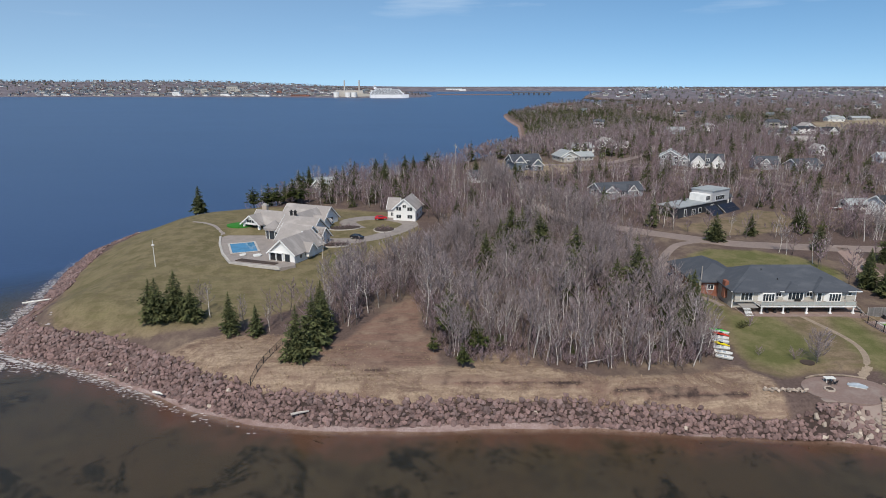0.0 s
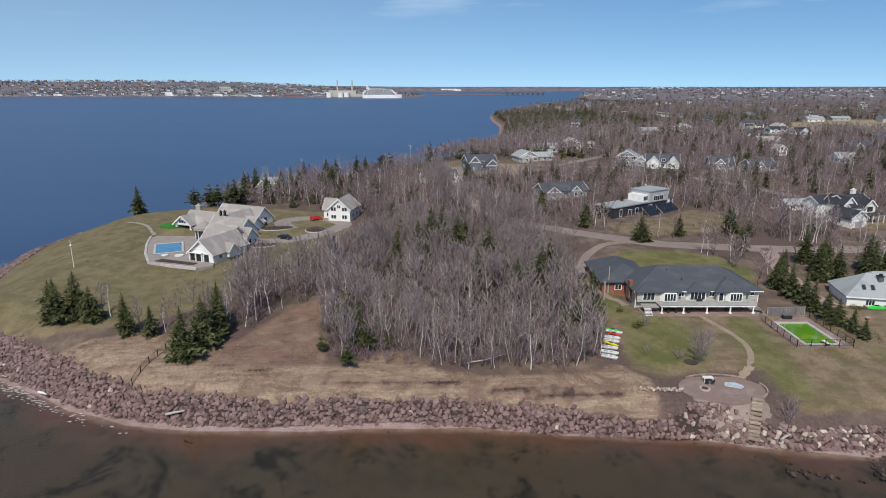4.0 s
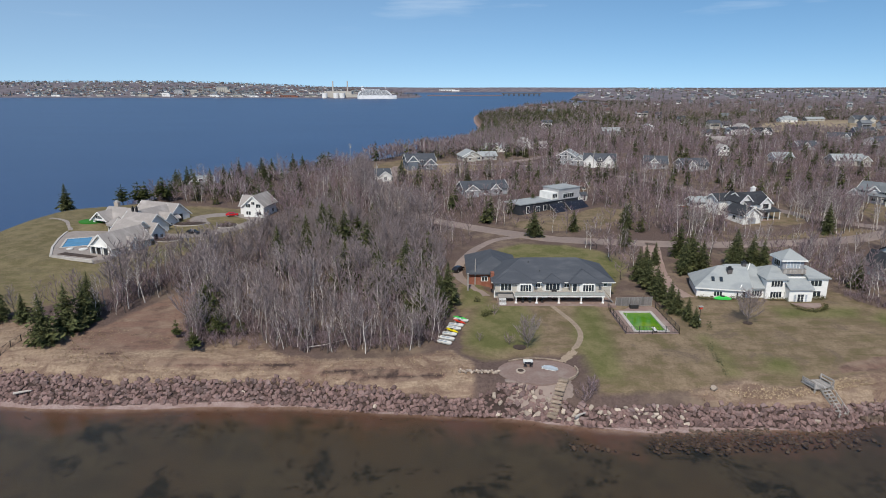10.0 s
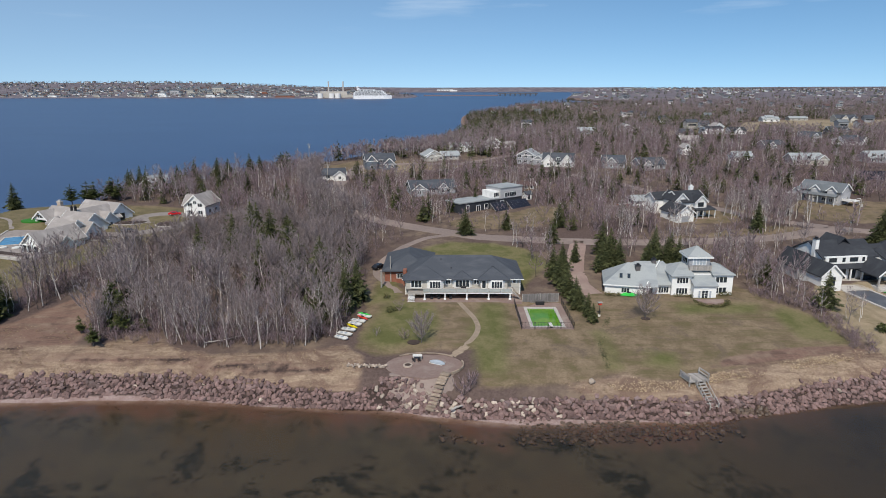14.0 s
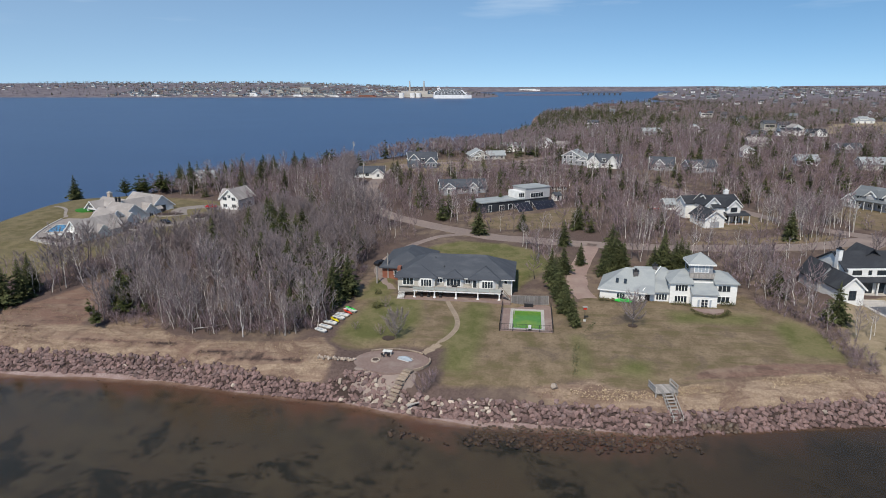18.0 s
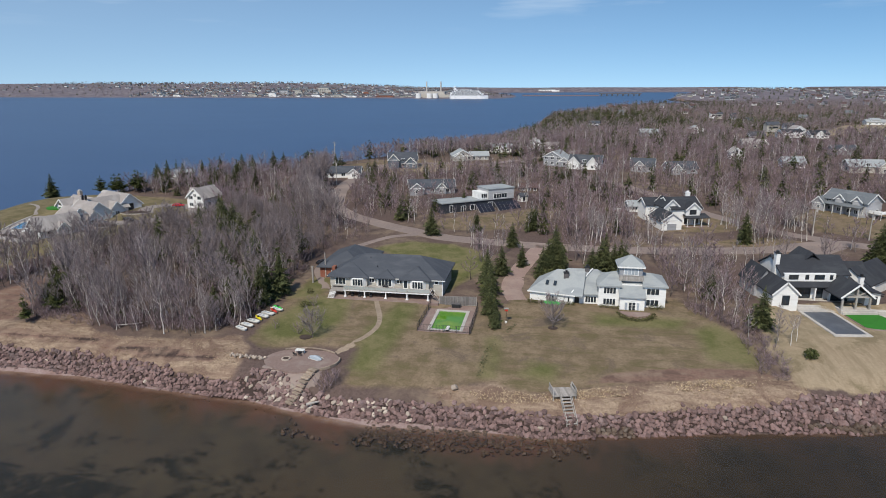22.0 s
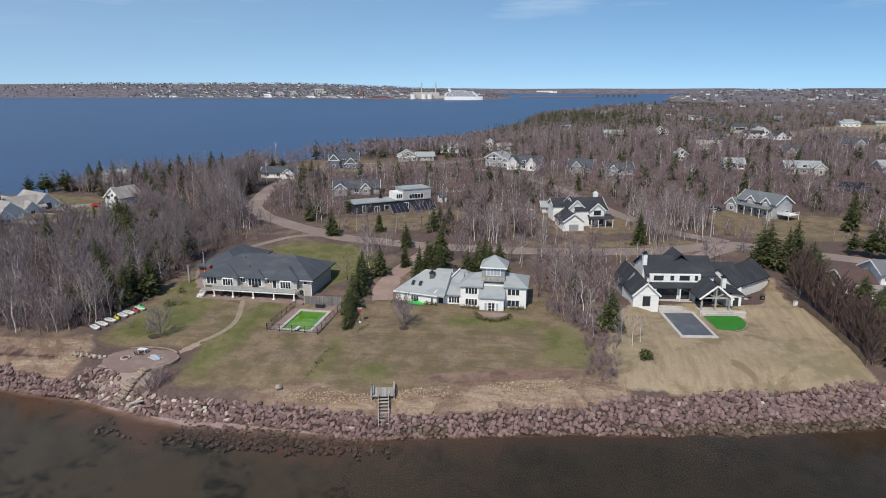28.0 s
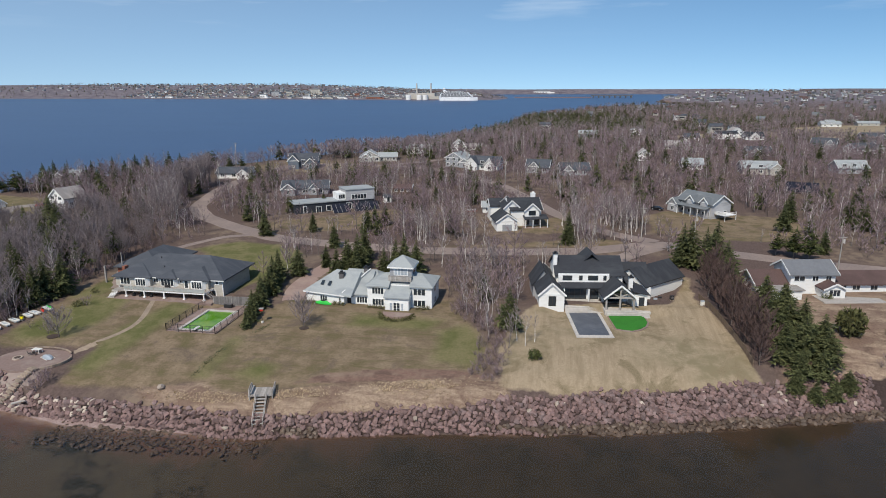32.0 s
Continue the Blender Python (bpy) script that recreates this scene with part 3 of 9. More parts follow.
def height(x, y):
    x, y = np.asarray(x, float), np.asarray(y, float)
    dn, df = signed(NEAR_LAND, x, y), signed(FAR_LAND, x, y)
    up = np.interp(y, [60, 76, 85, 110, 160, 200, 300, 450, 600, 1000, 1500, 3000, 4900], [2.9, 3.2, 4.6, 6.6, 9.5, 11, 13, 12.5, 10, 6.5, 8, 20, 25])
    up = np.where((x > 128) & (y < 112), np.interp(y, [78, 85, 92, 112], [4.1, 4.3, 4.9, 6.75]), up)
    up = up + np.where(y > 330, 1.0 * wave(x, y, 90.0), 0) + np.where(y > 1400, 3.0 * wave(x, y, 420.0, 2), 0)
    up = up - np.where(y > 300, 6.5 * np.clip((y - 300) / 110, 0, 1) * np.clip((1500 - y) / 500, 0, 1) * np.exp(-np.maximum(dn, 0) / 50), 0)
    d = dn + np.where(y < 400, 0.35 * wave(x, y, 2.2), 0)
    w = np.where(y < 112, beach_width(x), 0.5)
    rise = np.maximum(d - w, 0) * bank_slope(x, y) + 0.16 * np.minimum(np.maximum(d, 0), w)
    k = 0.8
    near = np.where(d > 0, -np.log(np.exp(-np.clip(rise, 0, 60) / k) + np.exp(-up / k)) * k, 0)
    for x0, x1, y0, y1, z, soft in PADS:
        out = np.hypot(np.maximum(np.maximum(x0 - x, x - x1), 0), np.maximum(np.maximum(y0 - y, y - y1), 0))
        k2 = np.clip(1 - out / soft, 0, 1)
        near = near * (1 - k2) + z * k2
    bed = np.maximum(-0.12 * (-d) - 0.02 * d * d * 0.02, -2.2)
    near = np.where(d > 0, near, bed)
    tall = np.interp(x, [-2400, -1000, -300, 0, 300], [1.95, 1.85, 1.7, 1.35, 1.0])
    hills = np.minimum(df * 0.10, np.interp(df, [0, 150, 500, 1200, 2800], [2, 9, 19, 30, 34]) * tall + 4 * wave(x, y, 300.0, 5))
    hills = np.where(y > 3300, np.minimum(df * 0.22, 24 + 3.5 * wave(x, y, 160.0, 4)), hills)
    return np.where(df > 0, np.maximum(hills, 0.8), near)


def spread(lo, hi, step, far_lo, far_hi, ratio=1.055):
    mids = list(np.arange(lo, hi + step / 2, step))
    for sign, edge, end in ((-1, lo, far_lo), (1, hi, far_hi)):
        s, v = step, edge
        while sign * (end - v) > 0:
            s = min(s * ratio, 130)
            v += sign * s
            mids.append(v)
    return np.array(sorted(mids))


GX, GY = spread(-108, 206, 1.4, -4900, 4900, 1.07), spread(60, 215, 1.4, -700, 4900, 1.05)
XX, YY = np.meshgrid(GX, GY, indexing="ij")
ZZ = height(XX, YY)


def zat(x, y):
    """Height of the ground sheet at a place (bilinear in its grid)."""
    i = int(np.clip(np.searchsorted(GX, x) - 1, 0, len(GX) - 2))
    j = int(np.clip(np.searchsorted(GY, y) - 1, 0, len(GY) - 2))
    u, v = (x - GX[i]) / (GX[i + 1] - GX[i]), (y - GY[j]) / (GY[j + 1] - GY[j])
    return float(ZZ[i, j] * (1 - u) * (1 - v) + ZZ[i + 1, j] * u * (1 - v) + ZZ[i, j + 1] * (1 - u) * v + ZZ[i + 1, j + 1] * u * v)


# outlines of the ground cover
LAWN_POINT = [(-90, 196), (-90, 150), (-78, 118), (-70, 106), (-60, 102), (-50, 99.5), (-40, 100.5), (-33, 103), (-27, 108), (-23, 118), (-19, 128), (-14, 142), (-6, 158), (-8, 176), (-26, 181), (-44, 184), (-62, 188), (-74, 190)]
LAWN_GREY = [(46, 86.5), (49, 84.5), (52, 86), (60, 87), (66, 87), (66, 76.5), (84, 78), (86, 92), (86, 104), (84, 106), (72, 108), (52, 108), (51, 117), (47, 117), (45.5, 108), (46.5, 98)]
LAWN_BACK = [(54, 136), (58, 140), (62, 143), (72, 142), (80, 137), (84, 128), (80, 120), (76, 112), (70, 122), (58, 134)]
LAWN_WHITE = [(84, 78.5), (88, 79.4), (91, 78), (94.4, 77.4), (99, 78.6), (103, 80), (115, 83), (128, 86), (130, 92), (127, 100), (122, 108), (120, 114), (90, 112), (86, 100)]
LAWN_DARK = [(132, 84.8), (140, 85.6), (152, 87.6), (164, 90.4), (169.5, 93.6), (168.0, 105), (165.4, 122), (166, 134), (160, 118), (150, 116), (136, 114), (131, 104), (130.5, 95)]
LAWN_MODERN = [(62, 158), (72, 154), (80, 155), (90, 160), (96, 168), (97, 178), (90, 182), (82, 174), (72, 168), (62, 163)]
LAWN_THIRD = [(163, 165), (172, 160), (190, 160), (200, 168), (198, 180), (184, 188), (166, 182)]
LAWN_FOURTH = [(182, 118), (200, 112), (230, 118), (232, 128), (204, 130), (184, 126)]
LAWN_CORNER = [(104, 145), (124, 147), (150, 150), (160, 153), (150, 158), (128, 150)]
STRAW_BANK = [(-60, 97), (-47, 94), (-36, 98), (-24, 98), (-20, 92), (-16, 95), (-10, 95), (-3, 93), (0, 86.5), (4.3, 88), (7.3, 91.5), (11.8, 91.5), (14.4, 88), (19, 85.8), (23, 85), (28, 85.1), (34, 85.1), (40, 86.5), (44, 88), (48, 84), (48, 77), (30, 78), (10, 79), (-10, 79), (-25, 82), (-40, 90)]
STRAW_BANK_B = [(78, 77.6), (84, 78.6), (88, 79.6), (91, 78.2), (94.4, 77.6), (99, 78.8), (103, 80.2), (115, 83.2), (130, 87), (133, 86), (133, 80), (118, 76.5), (100, 73.5), (86, 73.2), (80, 76.4)]
SOIL_TRACK = [(-22, 92), (-15, 88), (-5, 87.5), (0, 88), (-1.5, 96), (-4.2, 101), (-4.4, 110), (-5.2, 114), (-8.8, 110), (-13, 103), (-16, 96)]
TURNING = [(20, 262), (34, 272), (52, 268), (60, 256), (48, 244), (30, 246)]
FIELD_FAR = [(205, 447), (232, 440), (262, 446), (300, 470), (318, 446), (345, 440), (420, 520), (520, 600), (560, 690), (470, 668), (420, 655), (380, 628), (345, 600), (300, 520), (262, 482), (232, 476)]
LAWN_HARBOUR = [(2, 250), (10, 262), (24, 284), (40, 280), (60, 270), (78, 262), (60, 256), (44, 240), (30, 236), (16, 240)]
LAWN_FARM = [(124, 160), (138, 160), (148, 166), (150, 174), (140, 178), (122, 172)]
LAWN_COLONIAL = [(160, 178), (172, 168), (196, 166), (204, 176), (200, 186), (170, 190)]
GARDEN_ROUGH = [(173, 92), (186, 94), (215, 104), (215, 116), (184, 118), (174, 110)]
SOIL_STRIP = [(102, 81), (108, 82), (118, 84), (129, 86.4), (128, 87.8), (116, 86.7), (106, 84.2)]
GREEN_PATCHES = [[(46, 104), (51.5, 105.5), (52, 110), (50.5, 117), (47.5, 117), (47, 110)], LAWN_BACK, [(46.5, 90), (50, 87), (58, 89), (60, 96), (58, 106), (50, 106)], [(66, 80), (70, 79), (71.5, 92), (72, 104), (68, 105), (65, 94)], [(58, 137), (64, 142), (73, 141), (80, 134), (74, 133), (64, 137)], [(92, 82), (97, 80.5), (98, 85), (94, 86)], [(121, 90), (128, 89), (128, 97), (124, 103), (120, 100)], [(-26, 128), (-21, 130), (-16, 142), (-20, 144), (-26, 138)], [(104, 100), (118, 100), (120, 104), (104, 104.4)], [(86.0, 93), (87.8, 93), (88.6, 86), (88.0, 80.5), (86.0, 80.5), (86.6, 86)]]
FURROWS = [[(-6, 83.8), (4, 83.4), (13, 83.5), (20, 83.0), (20, 84.3), (13, 84.9), (4, 84.7), (-6, 85.1)], [(18, 82.9), (27, 81.7), (37, 81.5), (37, 82.8), (27, 83.0), (20, 84.0)], [(-18, 88), (-6, 84.5), (-6, 85.6), (-16, 89.4)], [(28, 80.2), (44, 80.6), (44, 81.7), (28, 81.4)]]
COVERS = {"lawn": [LAWN_POINT, LAWN_GREY, LAWN_BACK, LAWN_WHITE, LAWN_MODERN, LAWN_THIRD, LAWN_CORNER, LAWN_HARBOUR, LAWN_FARM, LAWN_COLONIAL], "straw": [STRAW_BANK, STRAW_BANK_B, LAWN_FOURTH, GARDEN_ROUGH], "soil": [SOIL_TRACK], "dry": [LAWN_DARK, FIELD_FAR, TURNING]}


def cover_of(polys, soft):
    best = np.full(XX.shape, -1e9)
    for poly in polys:
        best = np.maximum(best, signed(np.array(poly), XX, YY))
    return np.clip(0.5 + best / soft, 0, 1)


def build_ground():
    ni, nj = XX.shape
    verts = np.stack([XX, YY, ZZ], -1).reshape(-1, 3)
    idx = np.arange(ni * nj).reshape(ni, nj)
    quads = np.stack([idx[:-1, :-1], idx[1:, :-1], idx[1:, 1:], idx[:-1, 1:]], -1).reshape(-1, 4)
    me = bpy.data.meshes.new("ground")
    me.from_pydata(verts.tolist(), [], quads.tolist())
    me.materials.append(GROUND)
    d = signed(NEAR_LAND, XX, YY)
    sea = signed(FAR_LAND, XX, YY) < -170
    beach, bed = np.clip(0.5 - (d - beach_width(XX) - 0.2) / 1.0, 0, 1) * sea, np.clip((4.0 - d) / 24.0, 0, 1) * sea
    lawn, straw = cover_of(COVERS["lawn"], 3.0), cover_of(COVERS["straw"], 3.5)
    dry, soil = cover_of(COVERS["dry"], 3.0), np.maximum(cover_of(COVERS["soil"], 3.5), cover_of(FURROWS + [SOIL_STRIP], 1.3))
    cliff = np.clip(0.5 + (4.5 - d) / 3, 0, 1) * (YY > 118) * (d > 0)
    w = beach_width(XX)
    # where the rock gaps' shade is painted on the ground; furrows share the mask
    gap_shade_furrow = np.clip(0.5 + np.minimum(d - w + 0.4, w + rock_reach(XX) - 0.3 - d) / 1.2, 0, 1) * (YY < 116) * (XX > -86)
    gap_shade_furrow = np.maximum(gap_shade_furrow, 0.62 * cover_of(FURROWS, 1.2))
    a = me.color_attributes.new("cover", "FLOAT_COLOR", "POINT")
    a.data.foreach_set("color", np.stack([lawn, straw, np.maximum(soil, cliff), gap_shade_furrow], -1).ravel())
    b = me.color_attributes.new("cover_b", "FLOAT_COLOR", "POINT")
    b.data.foreach_set("color", np.stack([dry, beach, bed, np.maximum(cover_of(GREEN_PATCHES, 4.0), 0.46 * cover_of([LAWN_POINT], 6.0))], -1).ravel())
    me.polygons.foreach_set("use_smooth", [True] * len(me.polygons))
    return tagged(new("ground", me), "lawns, dry grass, leaf litter and red soil of a coastal headland", "ground", kind="structure")


build_ground()


def build_water():
    gx, gy = spread(-130, 240, 6, -4950, 4950, 1.12), spread(20, 130, 4, -700, 4950, 1.1)
    x, y = np.meshgrid(gx, gy, indexing="ij")
    idx = np.arange(x.size).reshape(x.shape)
    quads = np.stack([idx[:-1, :-1], idx[1:, :-1], idx[1:, 1:], idx[:-1, 1:]], -1).reshape(-1, 4)
    me = bpy.data.meshes.new("water")
    me.from_pydata(np.stack([x, y, 0 * x + 0.12], -1).reshape(-1, 3).tolist(), [], quads.tolist())
    me.materials.append(WATER)
    shoal = signed(np.array([(-100, 128), (-60, 160), (0, 200), (500, 300), (500, -60), (-10, -60), (-50, 20), (-108, 88)]), x, y)
    deep = np.clip((4 - shoal) / 26, 0.0, 1)
    a = me.color_attributes.new("depth", "FLOAT_COLOR", "POINT")
    a.data.foreach_set("color", np.stack([deep, deep, deep, np.ones_like(deep)], -1).ravel())
    return tagged(new("water", me), "wind-rippled blue harbour water, brown over the shallows", "water", kind="structure")


build_water()


def drape(name, label, category, poly_or_line, material, width=0.0, lift=0.07, step=1.0, kind="structure"):
    """A thin slab laid on the ground: along a line with a width, or a filled outline."""
    if width:
        pts = [Vector((*p, 0)) for p in poly_or_line]
        line = []
        for a, b in zip(pts, pts[1:]):
            n = max(1, int((b - a).length / step))
            line += [a.lerp(b, k / n) for k in range(n)]
        line.append(pts[-1])
        for _ in range(int(9 / step)):
            line = [line[0]] + [(a + 2 * b + c) / 4 for a, b, c in zip(line, line[1:], line[2:])] + [line[-1]]
        m = max(2, int(width / 1.2))
        vs = []
        for i, p in enumerate(line):
            d = (line[min(i + 1, len(line) - 1)] - line[max(i - 1, 0)]).normalized()
            s = Vector((d.y, -d.x, 0))
            for k in range(m + 1):
                wob = 0.02 * width * math.sin(i * step * 0.7 + 2 * k) * (k in (0, m))
                q = p + s * (width * (k / m - 0.5) + wob)
                vs.append((q.x, q.y, zat(q.x, q.y) + (lift if 0 < k < m else -0.05)))
        fs = [(i * (m + 1) + k, (i + 1) * (m + 1) + k, (i + 1) * (m + 1) + k + 1, i * (m + 1) + k + 1) for i in range(len(line) - 1) for k in range(m)]
        fs = [f[::-1] for f in fs]
    else:
        poly = np.array(poly_or_line, float)
        lo, hi = poly.min(0), poly.max(0)
        gx, gy = np.arange(lo[0], hi[0] + step, step), np.arange(lo[1], hi[1] + step, step)
        x, y = np.meshgrid(gx, gy, indexing="ij")
        s = signed(poly, x, y)
        vs, fs, at = [], [], {}
        for i in range(len(gx) - 1):
            for j in range(len(gy) - 1):
                if max(s[i, j], s[i + 1, j], s[i + 1, j + 1], s[i, j + 1]) > 0:
                    q = []
                    for a, b in ((i, j), (i + 1, j), (i + 1, j + 1), (i, j + 1)):
                        if (a, b) not in at:
                            at[a, b] = len(vs)
                            up = lift if s[a, b] > 0 else -0.1
                            vs.append((x[a, b], y[a, b], zat(x[a, b], y[a, b]) + up))
                        q.append(at[a, b])
                    fs.append(q)
    me = mesh_of(name, vs, fs, material)
    me.polygons.foreach_set("use_smooth", [True] * len(me.polygons))
    return tagged(new(name, me), label, category, kind=kind)


drape("road", "pinkish-grey gravel subdivision road with worn edges", "road", [(24, 262), (22, 215), (25, 198), (31, 176), (40, 165), (53, 156), (70, 147), (92, 143.5), (111, 142.5), (130, 144), (146, 147), (164, 155), (176, 150), (194, 144.5), (240, 136)], ASPHALT, 6.0)
drape("road", "gravel road between bare birch trees", "road", [(66, 268), (86, 263), (104, 247), (121, 224), (139, 182), (152, 163), (163, 156)], ASPHALT, 5.5)
drape("road", "distant gravel road on the wooded shore", "road", [(24, 262), (44, 270), (66, 268), (95, 300), (130, 380), (200, 520)], ASPHALT, 5.5, step=2.0)
drape("driveway", "curved grey gravel driveway", "driveway", [(62, 149), (56, 147), (50, 138), (46.5, 128), (46, 120), (50, 113), (51.5, 110)], ASPHALT, 3.4)
drape("driveway", "wide pink gravel driveway beside the spruces", "driveway", [(94, 144), (92, 136), (90, 128), (88.5, 120), (88.5, 113), (90, 109)], GRAVEL, 5.0)
drape("driveway", "pale paved driveway round planted islands", "driveway", [(-30, 150), (-24, 149), (-17, 152), (-10, 160), (-8, 166), (-14, 171), (-21, 172), (-27, 168), (-22, 160)], PAVER, 5.5)
drape("driveway", "grey driveway in front of the distant house", "driveway", [(163, 152), (156, 146), (150, 137), (152, 131)], ASPHALT, 5.0)
drape("garden_path", "winding pale flagstone path to the villa terrace", "path", [(-68, 168), (-64, 166.4), (-60, 163), (-58.3, 159.6), (-56, 156.9)], PAVER, 1.8, 0.06, 0.6)
drape("garden_path", "curved tan paved garden path across the lawn", "path", [(63, 106.5), (64.6, 102), (66.2, 98), (66.8, 94), (65.6, 90), (63.5, 87), (62, 85.6)], TANPATH, 1.7, 0.06, 0.5)


# ---- trees ----
def grow(rng, h, spread_r, limbs, twigs, lean=0.05, twig_w=0.03, sides=5, low=0.3, trunk_r=None, plain=False, pale_limbs=False, up=(0.8, 1.5)):
    """A bare tree: (trunk, crown) as vertex and face arrays. The crown is limbs and many fine twig slivers."""
    r0 = trunk_r or 0.011 * h + 0.02
    pts, x, y = [], 0.0, 0.0
    for k in range(6):
        pts.append((x, y, h * 0.92 * k / 5))
        x += rng.normal(0, lean * h / 9)
        y += rng.normal(0, lean * h / 9)
    trunk = tube([pts[0], pts[3], pts[5]] if plain else pts, [r0, r0 * 0.6, r0 * 0.15] if plain else [r0 * (1 - 0.85 * (k / 5)) for k in range(6)], sides)
    bits, tv, tf = [], [], []

    def at(f):
        i = min(int(f * 5), 4)
        return Vector(pts[i]).lerp(Vector(pts[i + 1]), f * 5 - i)

    ends = []
    for k in range(limbs):
        f = low + (0.97 - low) * (k + rng.random()) / limbs
        a = at(f)
        ang = k * 2.4 + rng.normal(0, 0.4)
        ln = spread_r * (1.15 - 0.75 * (f - low) / (1 - low)) * rng.uniform(0.7, 1.15)
        rise = min(rng.uniform(*up) * ln, h * 1.05 - a.z)
        mid = a + Vector((math.cos(ang) * ln * 0.55, math.sin(ang) * ln * 0.55, rise * 0.40))
        end = a + Vector((math.cos(ang) * ln * 0.9, math.sin(ang) * ln * 0.9, rise))
        w = r0 * 0.42 * (1.1 - f)+0.012
        bits.append(([tuple(a + Vector((w, 0, 0))), tuple(a - Vector((w, 0, 0))), tuple(end)], [(0, 1, 2)]) if plain else tube([a, mid, end], [w, w * 0.65, w * 0.25], 3))
        ends += [(a, mid, end, ln)]
    for k in range(twigs):
        a, mid, end, ln = ends[rng.integers(len(ends))]
        f = rng.random() ** 0.7
        p = a.lerp(mid, f * 2) if f < 0.5 else mid.lerp(end, f * 2 - 1)
        d = Vector((rng.normal(0, 0.5), rng.normal(0, 0.5), rng.uniform(0.35, 1.3))) + (end - a).normalized() * 0.6
        d = d.normalized() * ln * rng.uniform(0.25, 0.75)
        s = d.orthogonal().normalized() * twig_w * rng.uniform(0.6, 1.3)
        s = Matrix.Rotation(rng.uniform(0, 6.28), 3, d.normalized()) @ s
        n = len(tv)
        tv += [tuple(p - s), tuple(p + s), tuple(p + d)]
        tf.append((n, n + 1, n + 2))
    if pale_limbs:
        return join(trunk, *bits), (tv, tf)
    return trunk, join(*bits, (tv, tf))


def conifer(rng, h, r, whorls, per, fans, droop=0.35, low=0.06, open_=0.0, broad=1.0):
    """A spruce or pine: (trunk, crown). Uneven whorls of boughs, each hung with narrow needle sprays."""
    trunk = tube([(0, 0, 0), (0.02 * h * rng.normal(0, 0.5), 0, h * 0.5), (0, 0, h * 0.96)], [0.016 * h + 0.03, 0.011 * h, 0.01], 5)
    tv, tf = [], []
    ph = rng.uniform(0, 6.283, 3)
    for w in range(whorls):
        f = (w + 0.5 * rng.random()) / whorls
        z = h * (low + (1 - low) * f)
        reach = r * min(1.0, 0.72 + 2.2 * f) * (1 - f) ** 0.72 * rng.uniform(0.72, 1.18) + 0.12
        if open_ and rng.random() < open_:
            continue
        n_b = max(3, int(per * (0.40 + 0.60 * (1 - f))))
        for b in range(n_b):
            ang = 2 * math.pi * (b + rng.random() * 0.9) / n_b + w * 1.7
            ln = reach * rng.uniform(0.55, 1.12) * (1 + 0.16 * math.sin(2 * ang + ph[0]) + 0.14 * math.sin(3 * ang + 7 * f + ph[1]))
            d = Vector((math.cos(ang), math.sin(ang), 0))
            side = Vector((-d.y, d.x, 0))
            sag = droop * rng.uniform(0.5, 1.5)
            for k in range(fans):
                g = (k + 0.35 + 0.65 * rng.random()) / fans
                p = d * ln * g * 0.9 + Vector((0, 0, z - sag * ln * g * g + rng.normal(0, 0.22 * h / whorls)))
                q = ln * rng.uniform(0.75, 1.25) / (fans ** 0.62) * (1.2 - 0.5 * g) * broad
                for turn in (-0.9, 0.0, 0.9) if fans > 2 else (-0.6, 0.6):
                    a = turn + rng.normal(0, 0.3)
                    t = d * math.cos(a) + side * math.sin(a) + Vector((0, 0, rng.normal(-sag * 0.5, 0.28)))
                    u = Vector((-t.y, t.x, rng.normal(0, 0.5))) * q * (0.26 if fans > 2 else 0.42)
                    n = len(tv)
                    tv += [tuple(p - u), tuple(p + u), tuple(p + t * q)]
                    tf.append((n, n + 1, n + 2))
    return trunk, join((tv, tf), conetip(h))


def conetip(h):
    return tube([(0, 0, h * 0.9), (0, 0, h * 1.02)], [0.12, 0.02], 4)


def as_mesh(name, geo, material):
    return mesh_of(name, geo[0], geo[1], material)


TREE_RNG = np.random.default_rng(11)


def variants(n, make):
    return [make(TREE_RNG) for _ in range(n)]


BARE = variants(8, lambda g: grow(g, g.uniform(8.5, 12), g.uniform(1.5, 2.5), 20, 640, lean=0.16, twig_w=0.030, low=g.uniform(0.25, 0.48)))
BIRCHES = variants(7, lambda g: grow(g, g.uniform(8.5, 12), g.uniform(1.3, 2.1), 14, 380, lean=0.24, twig_w=0.027, low=g.uniform(0.35, 0.55), trunk_r=g.uniform(0.09, 0.13), pale_limbs=True))
BIRCH_MID = variants(5, lambda g: grow(g, g.uniform(8, 11), g.uniform(1.5, 2.4), 9, 150, lean=0.16, twig_w=0.042, sides=3, trunk_r=0.12, low=0.35, pale_limbs=True))
BIRCH_LIGHT = variants(5, lambda g: grow(g, g.uniform(8, 11), g.uniform(1.6, 2.6), 8, 120, lean=0.15, twig_w=0.065, sides=3, trunk_r=0.12, low=0.35, plain=True, pale_limbs=True))
BARE_LOW = variants(5, lambda g: grow(g, g.uniform(5.5, 8.0), g.uniform(1.6, 2.4), 12, 170, lean=0.2, twig_w=0.035, sides=4, low=0.2))
BARE_MID = variants(6, lambda g: grow(g, g.uniform(8, 10.5), g.uniform(2.3, 3.3), 9, 250, lean=0.14, twig_w=0.040, sides=3, low=0.22, up=(0.55, 1.2)))
BARE_FAR = variants(4, lambda g: grow(g, g.uniform(7, 9.5), g.uniform(2.5, 3.5), 5, 64, lean=0.03, twig_w=0.14, sides=3, trunk_r=0.09, plain=True, low=0.15, up=(0.5, 1.1)))
